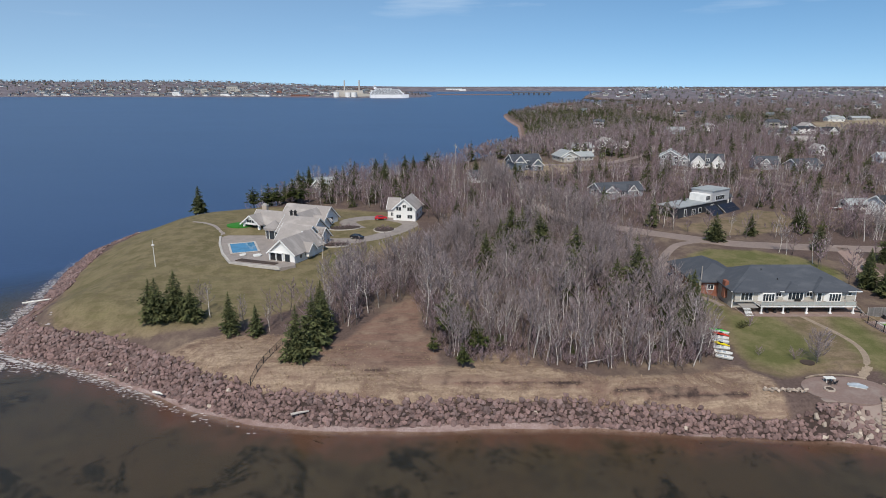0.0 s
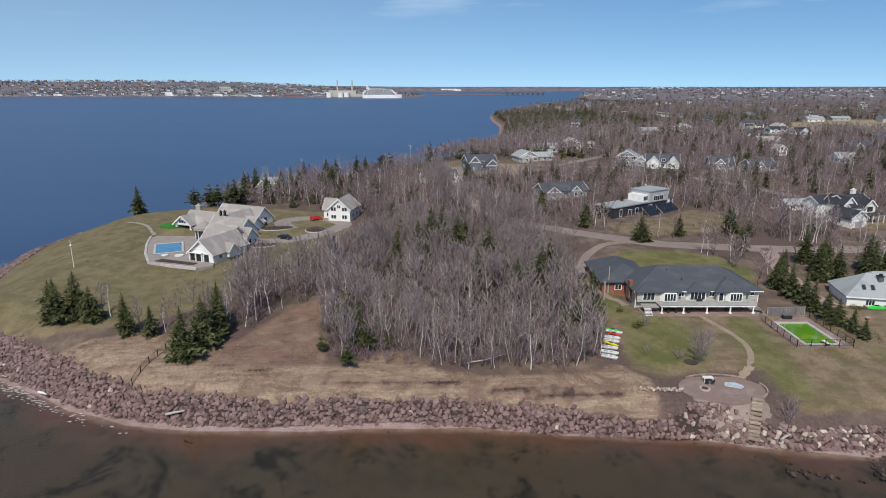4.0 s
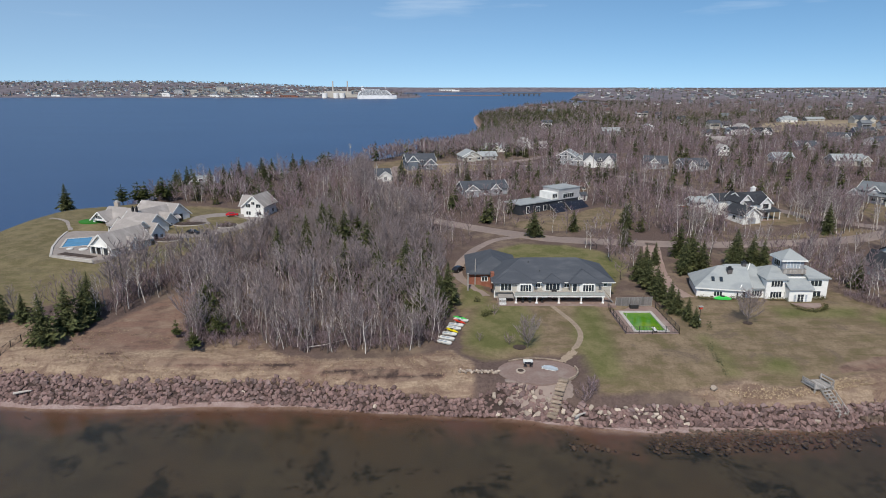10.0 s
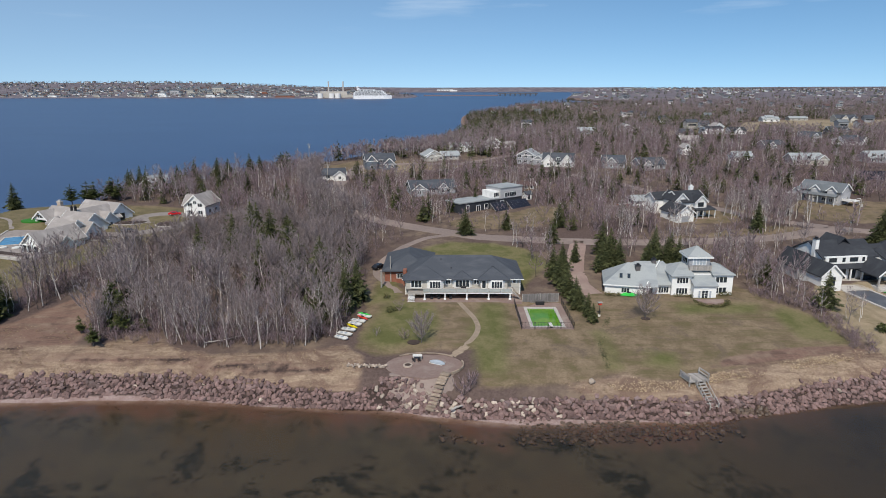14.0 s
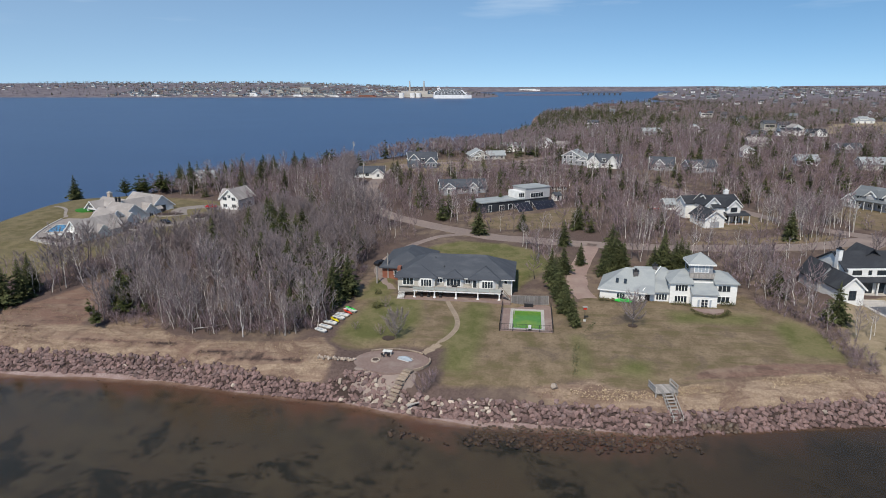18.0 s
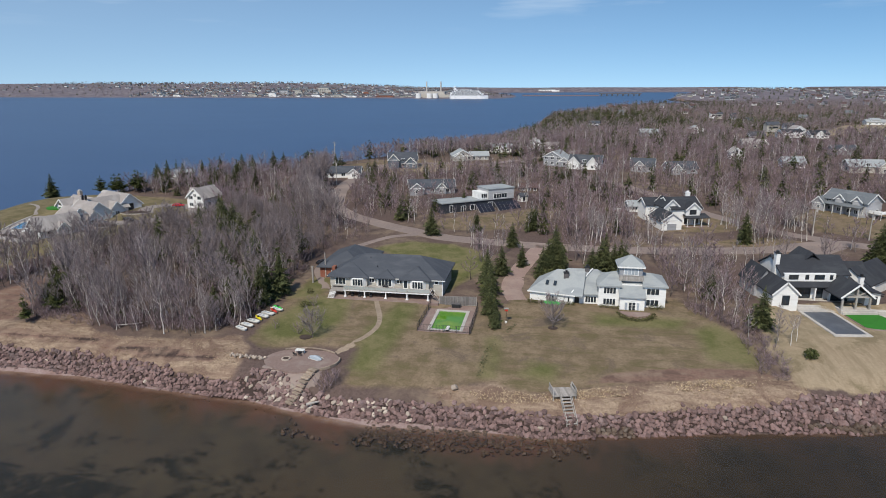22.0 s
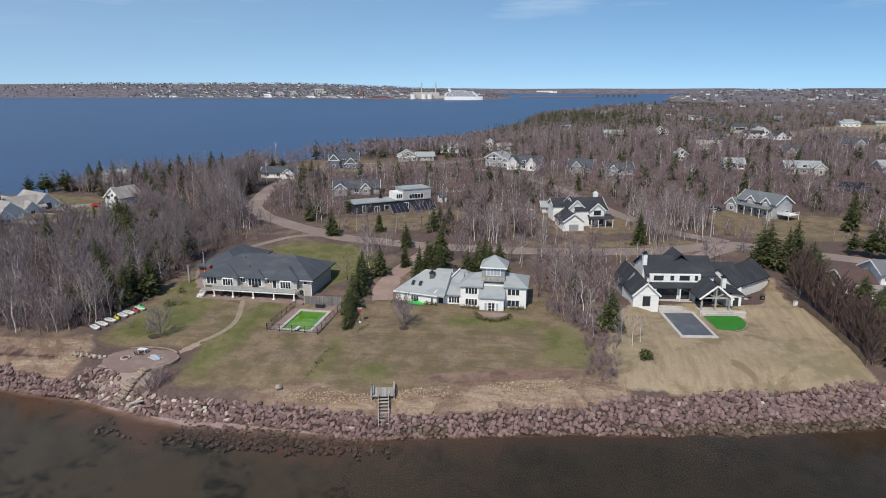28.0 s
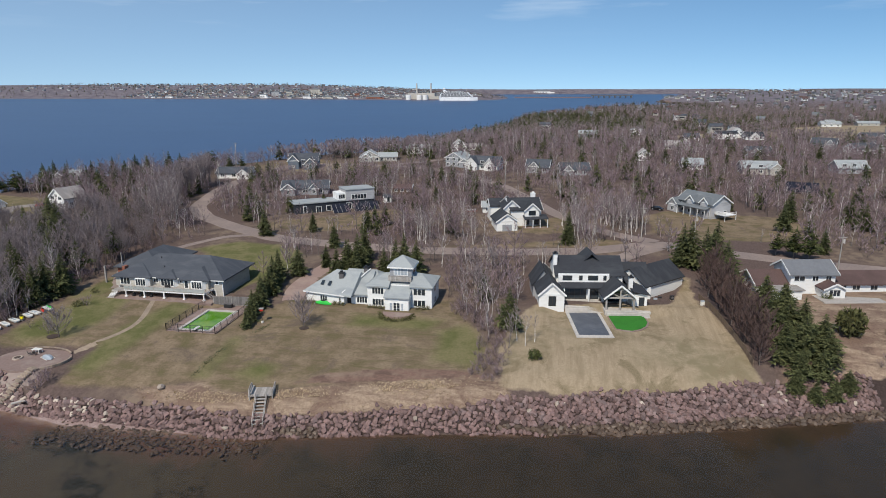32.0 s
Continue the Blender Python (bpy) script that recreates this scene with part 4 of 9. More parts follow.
BARE_LIGHT = variants(6, lambda g: grow(g, g.uniform(8, 10.5), g.uniform(2.4, 3.5), 7, 180, lean=0.12, twig_w=0.055, sides=3, trunk_r=0.08, plain=True, low=0.2, up=(0.5, 1.15)))
ORCHARD = variants(2, lambda g: grow(g, 6.2, 3.0, 30, 1500, lean=0.05, low=0.14, twig_w=0.020, up=(0.7, 1.3)))
SPRUCES = variants(6, lambda g: conifer(g, g.uniform(8.0, 9.5), g.uniform(2.2, 2.9), 24, 13, 6, droop=0.22))
PINES = variants(4, lambda g: conifer(g, g.uniform(7.5, 9.5), g.uniform(2.3, 3.0), 13, 9, 5, droop=-0.15, low=0.22, open_=0.15, broad=1.15))
SPRUCE_MID = variants(4, lambda g: conifer(g, g.uniform(8.0, 9.5), g.uniform(2.3, 2.9), 14, 9, 3, droop=0.25, broad=1.1))
SPRUCE_FAR = variants(4, lambda g: conifer(g, g.uniform(8.0, 10.0), g.uniform(2.0, 2.6), 9, 7, 2, broad=1.1))
LARCHES = variants(3, lambda g: grow(g, 8.5, 2.3, 30, 1300, lean=0.04, low=0.05, twig_w=0.04))
BUSHES = variants(4, lambda g: grow(g, g.uniform(2.6, 3.6), g.uniform(1.6, 2.2), 6, 46, low=0.1, twig_w=0.10, sides=3, trunk_r=0.04, plain=True))
SHRUBS = variants(4, lambda g: grow(g, g.uniform(1.6, 2.4), g.uniform(1.0, 1.5), 14, 170, low=0.05, twig_w=0.02, sides=3, trunk_r=0.04))


def tree_meshes(name, geos, trunk_mat, crown_mat):
    return [(as_mesh("trunk", t, trunk_mat), as_mesh("crown", c, crown_mat)) for t, c in geos]


M_BIRCH, M_GREY, M_RED = tree_meshes("birch", BIRCHES, BIRCH, TWIG), tree_meshes("bare", BARE, BARK, TWIG), tree_meshes("bare", BARE_LOW, BARK, TWIG_RED)
M_ORCHARD = tree_meshes("garden", ORCHARD, BARK, TWIG)
M_LARCH = tree_meshes("larch", LARCHES, BARK, LARCH)
M_SPRUCE, M_PINE, M_SHRUB = tree_meshes("spruce", SPRUCES, BARK, SPRUCE), tree_meshes("pine", PINES, BARK, PINE), tree_meshes("shrub", SHRUBS, BARK, TWIG_RED)


def plant(kind, x, y, size, rng, label="", z=None, wide=1.0):
    name, cat, pool, text, group = {
        "birch": ("birch_tree", "tree", M_BIRCH, "leafless birch tree with a pale trunk in early spring", "bare trees of the wood"),
        "grey": ("bare_tree", "tree", M_GREY, "leafless grey deciduous tree with fine twigs", "bare trees of the wood"),
        "red": ("alder_tree", "tree", M_RED, "low leafless alder with reddish twigs", "bare trees of the wood"),
        "spruce": ("spruce_tree", "tree", M_SPRUCE, "dense dark green spruce tree", "spruces"),
        "garden": ("garden_tree", "tree", M_ORCHARD, "rounded leafless garden tree with dense fine twigs", "garden trees"),
        "larch": ("larch_tree", "tree", M_LARCH, "bare brown larch tree in a boundary row", "larches of the boundary"),
        "pine": ("pine_tree", "tree", M_PINE, "yellowish green pine tree with open boughs", "pines"),
        "shrub": ("shrub", "shrub", M_SHRUB, "leafless reddish garden shrub", "shrubs"),
    }[kind]
    k = int(rng.integers(len(pool)))
    ob = thing(name, label or text, cat, x, y, (zat(x, y) if z is None else z) - 0.08, rng.uniform(0, 360), group)
    base = (pool[k][0].vertices, size)
    s = size / max(v.co.z for v in pool[k][0].vertices)
    ob.scale = (s * wide * rng.uniform(0.9, 1.1), s * wide * rng.uniform(0.9, 1.1), s)
    part("trunk", pool[k][0], None, ob)
    part("crown", pool[k][1], None, ob)
    return ob


def scatter(name, label, category, geos, mats, places, rng, group=""):
    """Many far plants joined into one object of kind stuff."""
    vs, fs, ms, n = [], [], [], 0
    packed = []
    for t, c in geos:
        def tri(fl):
            o = []
            for f in fl:
                o += [(f[0], f[i], f[i + 1]) for i in range(1, len(f) - 1)]
            return o
        v = np.array(t[0] + c[0], float)
        ft, fc = tri(t[1]), tri(c[1])
        f = np.array(ft + [tuple(i + len(t[0]) for i in q) for q in fc])
        packed.append((v, f, np.r_[np.zeros(len(ft), int), np.ones(len(fc), int)], v[:, 2].max()))
    for x, y, z, size in places:
        v, f, m, h = packed[int(rng.integers(len(packed)))]
        s, a = size / h, rng.uniform(0, 6.283)
        c_, s_ = math.cos(a) * s, math.sin(a) * s
        w = np.empty_like(v)
        w[:, 0], w[:, 1], w[:, 2] = x + v[:, 0] * c_ - v[:, 1] * s_, y + v[:, 0] * s_ + v[:, 1] * c_, z - 0.1 + v[:, 2] * s
        vs.append(w)
        fs.append(f + n)
        ms.append(m)
        n += len(v)
    if not vs:
        return None
    vs, fs, ms = np.concatenate(vs), np.concatenate(fs), np.concatenate(ms)
    me = bpy.data.meshes.new(name)
    me.vertices.add(len(vs))
    me.vertices.foreach_set("co", vs.ravel())
    me.loops.add(fs.size)
    me.loops.foreach_set("vertex_index", fs.ravel().astype(np.int32))
    me.polygons.add(len(fs))
    me.polygons.foreach_set("loop_start", np.arange(0, fs.size, 3, dtype=np.int32))
    me.polygons.foreach_set("material_index", ms.astype(np.int32))
    for m in mats:
        me.materials.append(m)
    me.update(calc_edges=True)
    return tagged(new(name, me), label, category, group, "stuff")


# ---- houses ----
def gable_walls(x0, x1, y0, y1, z0, z1, rise, axis):
    """Walls with pointed ends; the ridge runs along axis."""
    if axis == "x":
        m = (y0 + y1) / 2
        sec = [(y0, z0), (y1, z0), (y1, z1), (m, z1 + rise), (y0, z1)]
        vs = [(x, a, b) for x in (x0, x1) for a, b in sec]
    else:
        m = (x0 + x1) / 2
        sec = [(x0, z0), (x1, z0), (x1, z1), (m, z1 + rise), (x0, z1)]
        vs = [(a, y, b) for y in (y1, y0) for a, b in sec]
    fs = [(4, 3, 2, 1, 0), (5, 6, 7, 8, 9)] + [(k, (k + 1) % 5, (k + 1) % 5 + 5, k + 5) for k in range(5)]
    return vs, fs


def gable_roof(x0, x1, y0, y1, z, rise, axis, over=0.4, thick=0.22):
    lo, hi, a0, a1 = (x0, x1, y0, y1) if axis == "x" else (y0, y1, x0, x1)
    m, half = (a0 + a1) / 2, (a1 - a0) / 2
    drop = over * rise / half
    up = 0.03
    sec = [(m - half - over, z - drop + up), (m, z + rise + up), (m + half + over, z - drop + up), (m + half + over, z - drop - thick + up), (m, z + rise - thick + up), (m - half - over, z - drop - thick + up)]
    vs = [((l, a, b) if axis == "x" else (a, l, b)) for l in (lo - over, hi + over) for a, b in sec]
    fs = [(0, 1, 4, 5), (1, 2, 3, 4), (6, 11, 10, 7), (7, 10, 9, 8)] + [(k, k + 6, (k + 1) % 6 + 6, (k + 1) % 6) for k in range(6)]
    return vs, [f if axis == "x" else f[::-1] for f in fs]


def hip_roof(x0, x1, y0, y1, z, rise, axis, over=0.45, ends=(None, None), thick=0.22):
    """A hipped roof; ends: metres by which the ridge stops short of each end (None: half the span)."""
    x0, x1, y0, y1 = x0 - over, x1 + over, y0 - over, y1 + over
    half = ((y1 - y0) if axis == "x" else (x1 - x0)) / 2
    e0, e1 = (half if e is None else e for e in ends)
    if axis == "x":
        r0, r1 = (x0 + e0, (y0 + y1) / 2, z + rise), (x1 - e1, (y0 + y1) / 2, z + rise)
        top = [(4, 5, 9, 8), (5, 6, 9), (6, 7, 8, 9), (7, 4, 8)]
    else:
        r0, r1 = ((x0 + x1) / 2, y0 + e0, z + rise), ((x0 + x1) / 2, y1 - e1, z + rise)
        top = [(4, 5, 8), (5, 6, 9, 8), (6, 7, 9), (7, 4, 8, 9)]
    vs = [(x, y, h) for h in (z - thick, z) for x, y in ((x0, y0), (x1, y0), (x1, y1), (x0, y1))] + [r0, r1]
    fs = [(0, 3, 2, 1), (0, 1, 5, 4), (1, 2, 6, 5), (2, 3, 7, 6), (3, 0, 4, 7)] + top
    return vs, fs


def on_face(face, wall):
    """Maps (across, out, up) to the local axes of a wall that faces that way at that coordinate."""
    return {"-y": lambda a, o, u: (a, wall - o, u), "+y": lambda a, o, u: (-a, wall + o, u), "-x": lambda a, o, u: (wall - o, -a, u), "+x": lambda a, o, u: (wall + o, a, u)}[face]


def faced(geo, f):
    return [f(*v) for v in geo[0]], geo[1]


def window(parent, c, sill, w, h, face="-y", wall=0.0, lights=2, cross=0, frame_m=None, pane_m=None, name="window"):
    """A framed window on a wall, c metres along it: frame with mullions, and a glass pane set in it."""
    f = on_face(face, wall)
    c = -c if face in ("+y", "-x") else c
    b = 0.09
    v, fs = box(c - w / 2 - b, c + w / 2 + b, -0.02, 0.05, sill - b, sill + h + b)
    win = part(name, faced(([(x, y, z) for x, y, z in v], fs), f), frame_m or TRIM, parent)
    nx, nz = lights, cross + 1
    for k in range(nx):
        for q in range(nz):
            x0, z0 = c - w / 2 + w * k / nx + 0.05, sill + h * q / nz + 0.02
            part("pane", faced(box(x0, x0 + w / nx - 0.10, 0.04, 0.06, z0, z0 + h / nz - 0.04), f), pane_m or GLASS, win)
    return win


def block(parent, x0, x1, y0, y1, z0, z1, rise, axis, wall_m, roof_m, over=0.4, hip=None, trim=None):
    """One volume of a house: walls and roof as parts."""
    if hip is None:
        part("wall", gable_walls(x0, x1, y0, y1, z0, z1, rise, axis), wall_m, parent)
        r = part("roof", gable_roof(x0, x1, y0, y1, z1, rise, axis, over), roof_m, parent)
        if trim:
            lo, hi = (y0, y1) if axis == "x" else (x0, x1)
            m, half = (lo + hi) / 2, (hi - lo) / 2
            for end in ((x0 - over - 0.04, x1 + over + 0.04) if axis == "x" else (y0 - over - 0.04, y1 + over + 0.04)):
                for s in (-1, 1):
                    a, b = (m + s * (half + over), z1 - over * rise / half - 0.10), (m, z1 + rise - 0.10)
                    p, q = ((end, a[0], a[1]), (end, b[0], b[1])) if axis == "x" else ((a[0], end, a[1]), (b[0], end, b[1]))
                    part("rake_board", beam(p, q, 0.07, 0.30), trim, r)
    else:
        part("wall", box(x0, x1, y0, y1, z0, z1), wall_m, parent)
        part("roof", hip_roof(x0, x1, y0, y1, z1, rise, axis, over, hip), roof_m, parent)
    if trim:
        part("eave_trim", join(box(x0 - 0.03, x1 + 0.03, y0 - 0.04, y0 - 0.005, z1 - 0.28, z1 - 0.04)), trim, parent)


def chimney(parent, x, y, z0, z1, w, d, m, cap_m):
    c = part("chimney", bevelled(box(x - w / 2, x + w / 2, y - d / 2, y + d / 2, z0, z1), 0.03), m, parent)
    part("cap", join(box(x - w / 2 - 0.1, x + w / 2 + 0.1, y - d / 2 - 0.1, y + d / 2 + 0.1, z1, z1 + 0.14), box(x - w / 4, x + w / 4, y - d / 4, y + d / 4, z1 + 0.14, z1 + 0.5)), cap_m, c)


def grey_bungalow():
    h = thing("bungalow", "long greige bungalow with a dark hipped roof, brick wing and deck", "house", 53, 109.6, 6.3)
    W, T = 22.6, 3.3
    part("wall", box(0, W, 0, 11, 1.3, T), GREIGE, h)
    part("basement_wall", box(0, W, 0.03, 11, -1.2, 1.3), GREIGE, h)
    part("roof", hip_roof(0, W, 0, 12, T, 3.1, "x", 0.6, (6.3, 6.3)), SHINGLE_DK, h)
    # projecting bays under low hips
    for x0, x1 in ((0.1, 7.6), (14.6, 20.0)):
        part("wall", box(x0, x1, -0.8, 0.4, 1.3, T), GREIGE, h)
        part("roof", hip_roof(x0, x1, -0.8, 5.0, T + 0.02, 1.7, "y", 0.5, (None, 0.2)), SHINGLE_DK, h)
    part("bay", prism([(9.2, 0.1), (9.8, -0.6), (12.6, -0.6), (13.2, 0.1)], 1.45, T), TRIM, h)
    part("roof", hip_roof(9.4, 13.0, -0.6, 3.0, T + 0.02, 1.1, "y", 0.35, (2.0, 0.2)), SHINGLE_DK, h)
    for x0 in (4.2, 16.2):
        part("bay", prism([(x0, -0.75), (x0 + 0.6, -1.35), (x0 + 2.8, -1.35), (x0 + 3.3, -0.75)], 1.5, T - 0.1), TRIM, h)
        window(h, x0 + 1.7, 1.68, 2.1, 1.32, wall=-1.35, lights=4)
    window(h, 2.2, 1.68, 2.1, 1.32, wall=-0.8, lights=3)
    window(h, 11.2, 1.66, 2.7, 1.36, wall=-0.6, lights=4)
    window(h, 8.4, 2.1, 1.0, 0.8, wall=0.0)
    window(h, 14.0, 2.1, 1.0, 0.8, wall=0.0)
    window(h, 15.4, 1.5, 0.8, 1.5, wall=-0.8, lights=1, name="door")
    window(h, 21.4, 2.3, 0.7, 0.6, wall=0.0, lights=1)
    for k in range(6):
        window(h, 5.5 + 2.9 * k, -0.1, 2.0, 1.15, wall=0.03, lights=2)
    for x in (-0.02, W - 0.13):
        part("corner_board", box(x, x + 0.15, -0.03, 0.15, -0.2, T - 0.25), TRIM, h)
    part("gutter", box(-0.6, W + 0.6, -0.66, -0.60, T - 0.2, T - 0.04), TRIM, h)
    # brick garage wing, set back
    part("garage_wing", box(-4.6, 4.0, 6.2, 19.5, -0.2, 3.1), BRICK, h, "red brick garage wing")
    part("roof", hip_roof(-4.6, 5.0, 6.2, 19.5, 3.1, 2.5, "y", 0.6, (4.5, 4.5)), SHINGLE_DK, h)
    window(h, 8.2, 1.4, 1.1, 0.9, "-x", -4.6)
    window(h, 12.5, 1.4, 1.1, 0.9, "-x", -4.6)
    window(h, -1.5, 1.4, 1.2, 0.9, "-y", 6.2)
    part("chimney", bevelled(box(-0.55, 0.15, 2.2, 3.4, 1.0, 4.3), 0.04), BRICK, h)
    for x, y, z in ((9.0, 2.2, 4.6), (17.2, 2.4, 4.7), (7.0, 4.6, 5.7)):
        part("roof_vent", tube([(x, y, z - 0.3), (x, y, z + 0.35)], [0.08, 0.08], 6), DARKMETAL, h)
    # deck with rail and posts
    D, Y = 1.4, -3.4
    d = part("deck", box(3.6, 20.6, Y, -0.05, D - 0.20, D - 0.02), TRIM, h, "white-edged timber deck")
    for k in range(11):
        part("board", box(3.65, 20.55, Y + 0.05 + 0.3 * k, Y + 0.33 + 0.3 * k, D - 0.02, D + 0.01), WOOD_GY, d)
    for x in (3.9, 7.8, 12.0, 16.2, 20.3):
        p = part("post", box(x - 0.11, x + 0.11, Y + 0.08, Y + 0.3, -0.5, D - 0.26), TRIM, h)
        part("plinth", box(x - 0.24, x + 0.24, Y - 0.04, Y + 0.42, -0.55, 0.15), TRIM, p)
    rail = part("railing", box(3.6, 20.6, Y, Y + 0.07, D + 0.78, D + 0.85), CONCRETE, h)
    part("bottom_rail", box(3.6, 20.6, Y + 0.01, Y + 0.06, D + 0.08, D + 0.13), CONCRETE, rail)
    for k in range(35):
        part("baluster", box(3.62 + 0.5 * k, 3.66 + 0.5 * k, Y + 0.01, Y + 0.05, D, D + 0.78), CONCRETE, rail)
    for k in range(8):
        part("glass_panel", box(3.66 + 2.12 * k, 5.70 + 2.12 * k, Y + 0.06, Y + 0.075, D + 0.16, D + 0.76), FROSTED, rail)
    # side stairs and the lower landing
    part("landing", box(0.6, 3.5, Y + 0.4, -0.9, D - 0.5, D - 0.38), WOOD_GY, h)
    for k in range(6):
        part("stair_tread", box(0.7, 2.0, Y + 0.25 - 0.26 * k, Y + 0.5 - 0.26 * k, D - 0.6 - 0.16 * k, D - 0.55 - 0.16 * k), TRIM, h)
        part("stair_tread", box(20.8 + 0.26 * k, 21.06 + 0.26 * k, Y + 0.1, Y + 1.2, D - 0.15 - 0.22 * k, D - 0.1 - 0.22 * k), WOOD_GY, h)
    for y in (Y + 0.1, Y + 1.2):
        part("stair_rail", beam((20.7, y, D + 0.8), (22.3, y, -0.3 + 0.6), 0.07), WOOD_BR, h)
    part("patio_strip", box(0.5, 22.5, -4.6, 0.0, -0.7, -0.04), BRICKPAVE, h)
    # furniture under and on the deck
    for x in (5.2, 6.6, 8.9):
        c = part("deck_chair", bevelled(box(x - 0.25, x + 0.25, -3.0, -2.5, -0.04, 0.35), 0.04), DARKMETAL, h)
        part("chair_back", bevelled(box(x - 0.25, x + 0.25, -2.5, -2.42, 0.3, 0.75), 0.02), DARKMETAL, c)
    part("grill", bevelled(box(10.9, 11.9, -1.3, -0.9, D, D + 0.6), 0.06), DARKMETAL, h)
    return h


def tower_house():
    h = thing("tower_house", "white two-storey house with a grey roof and lookout tower", "house", 105.0, 108.6, 6.2)
    E = 4.2
    block(h, 0.0, 3.8, 0.0, 7.5, -0.6, E, 1.5, "x", WHITE, SHINGLE_GY, 0.35, (2.9, 0.1), TRIM)
    block(h, 8.2, 12.0, 0.4, 7.5, -0.6, E + 0.1, 1.5, "x", WHITE, SHINGLE_GY, 0.35, (0.1, 2.9), TRIM)
    part("wall", box(3.8, 8.2, 1.0, 7.4, -0.6, E), WHITE, h)
    part("roof", hip_roof(1.5, 10.5, 2.6, 7.6, E + 0.02, 1.5, "x", 0.35, (3.0, 3.0)), SHINGLE_GY, h)
    # entrance porch with a lean-to roof
    part("porch_wall", box(3.7, 8.1, -1.6, 1.6, -0.6, 2.6), WHITE, h)
    v = [(3.5, -1.95, 2.5), (8.3, -1.95, 2.5), (8.3, 1.6, 4.15), (3.5, 1.6, 4.15), (3.5, -1.95, 2.68), (8.3, -1.95, 2.68), (8.3, 1.6, 4.33), (3.5, 1.6, 4.33)]
    part("porch_roof", (v, list(BOXF)), SHINGLE_GY, h)
    part("fanlight", prism([(0.75 * math.cos(a * math.pi / 10), 0.75 * math.sin(a * math.pi / 10)) for a in range(11)], 0, 0.05), TRIM, h).matrix_basis = Matrix(((1, 0, 0, 5.9), (0, 0, -1, -1.6), (0, 0.5, 0, 1.9), (0, 0, 0, 1)))
    window(h, 5.9, 0.05, 1.2, 1.6, wall=-1.6, lights=2, cross=2, name="door")
    for s in (-1, 1):
        window(h, 5.9 + s * 1.05, 0.15, 0.45, 1.45, wall=-1.6, lights=1, cross=2, pane_m=PLASTIC_GY)
    # tower with a balcony
    part("tower_wall", box(3.8, 7.9, 2.2, 6.2, 3.4, 7.35), GREYSIDE, h, "weathered shingled tower wall")
    part("tower_roof", hip_roof(3.8, 7.9, 2.2, 6.2, 7.4, 1.75, "x", 0.45, (2.45, 2.45)), SHINGLE_GY, h)
    for g in (box(3.35, 8.35, 1.73, 1.77, 7.1, 7.38), box(3.33, 3.37, 1.78, 6.6, 7.1, 7.38), box(8.33, 8.37, 1.78, 6.6, 7.1, 7.38)):
        part("cornice", g, TRIM, h)
    window(h, 5.85, 5.75, 2.5, 1.25, wall=2.2, lights=4, pane_m=PLASTIC_GY)
    window(h, 4.2, 5.75, 2.2, 1.25, "-x", 3.8, lights=3)
    window(h, 4.2, 5.75, 2.2, 1.25, "+x", 7.9, lights=3)
    b = part("balcony", box(3.7, 8.0, 1.3, 2.2, 4.75, 4.92), WOOD_GY, h, "grey timber balcony")
    for k in range(15):
        part("slat", box(3.72 + 0.285 * k, 3.97 + 0.285 * k, 1.3, 1.34, 4.92, 5.72), WOOD_GY, b)
    for g in (box(3.66, 8.04, 1.26, 1.38, 5.72, 5.80), box(3.68, 3.76, 1.38, 2.2, 5.0, 5.75), box(7.94, 8.02, 1.38, 2.2, 5.0, 5.75)):
        part("balcony_rail", g, WOOD_GY, b)
    # windows of the main part
    for sill in (0.5, 2.65):
        window(h, 2.0, sill, 2.2, 1.15, wall=0.0, lights=4, cross=0)
        window(h, 9.7, sill, 2.2, 1.15, wall=0.4, lights=3, cross=0)
        window(h, 3.4, sill, 1.1, 1.0, "+x", 12.0)
    window(h, 0.2, 0.3, 0.7, 1.3, "-x", 3.7, lights=2)
    # linking part with a sloped roof
    part("link_wall", box(-3.4, 0.2, 0.7, 7.0, -0.6, 2.1), WHITE, h)
    v = [(-4.9, 0.2, 1.98), (0.05, 0.2, 2.05), (0.05, 5.6, 5.2), (-1.2, 5.6, 5.2), (-4.9, 0.2, 2.18), (0.05, 0.2, 2.25), (0.05, 5.6, 5.4), (-1.2, 5.6, 5.4)]
    part("link_roof", (v, list(BOXF)), SHINGLE_GY, h)
    part("link_roof", hip_roof(-6.5, 1.5, 4.0, 8.8, 3.8, 1.55, "x", 0.2, (1.2, 1.6)), SHINGLE_GY, h)
    window(h, -1.3, 0.5, 2.0, 1.15, wall=0.7, lights=4)
    # dark slab standing in for the shade of the recessed entry
    part("entry_recess", box(-4.7, -3.35, 0.9, 1.2, -0.3, 1.9), DARKMETAL, h)
    # long low wing, turned a little
    turn = pose(-12.6, 1.5, 0, 0, 0, -12)
    w = part("wing_wall", box(0, 8.3, 0, 8.6, -0.6, 2.0), WHITE, h, "low white wing")
    r = part("wing_roof", hip_roof(0, 9.6, 0, 8.8, 2.1, 3.4, "x", 0.4, (4.7, 0.4)), SHINGLE_GY, h)
    e = part("eave_trim", box(-0.4, 8.6, -0.44, -0.405, 1.86, 2.1), TRIM, h)
    for o in (w, r, e):
        o.matrix_basis = turn
    for c, wd in ((3.9, 1.5), (7.4, 0.4)):
        window(w, c, 0.55, wd, 0.95, wall=0.0, lights=3 if wd > 1 else 1)
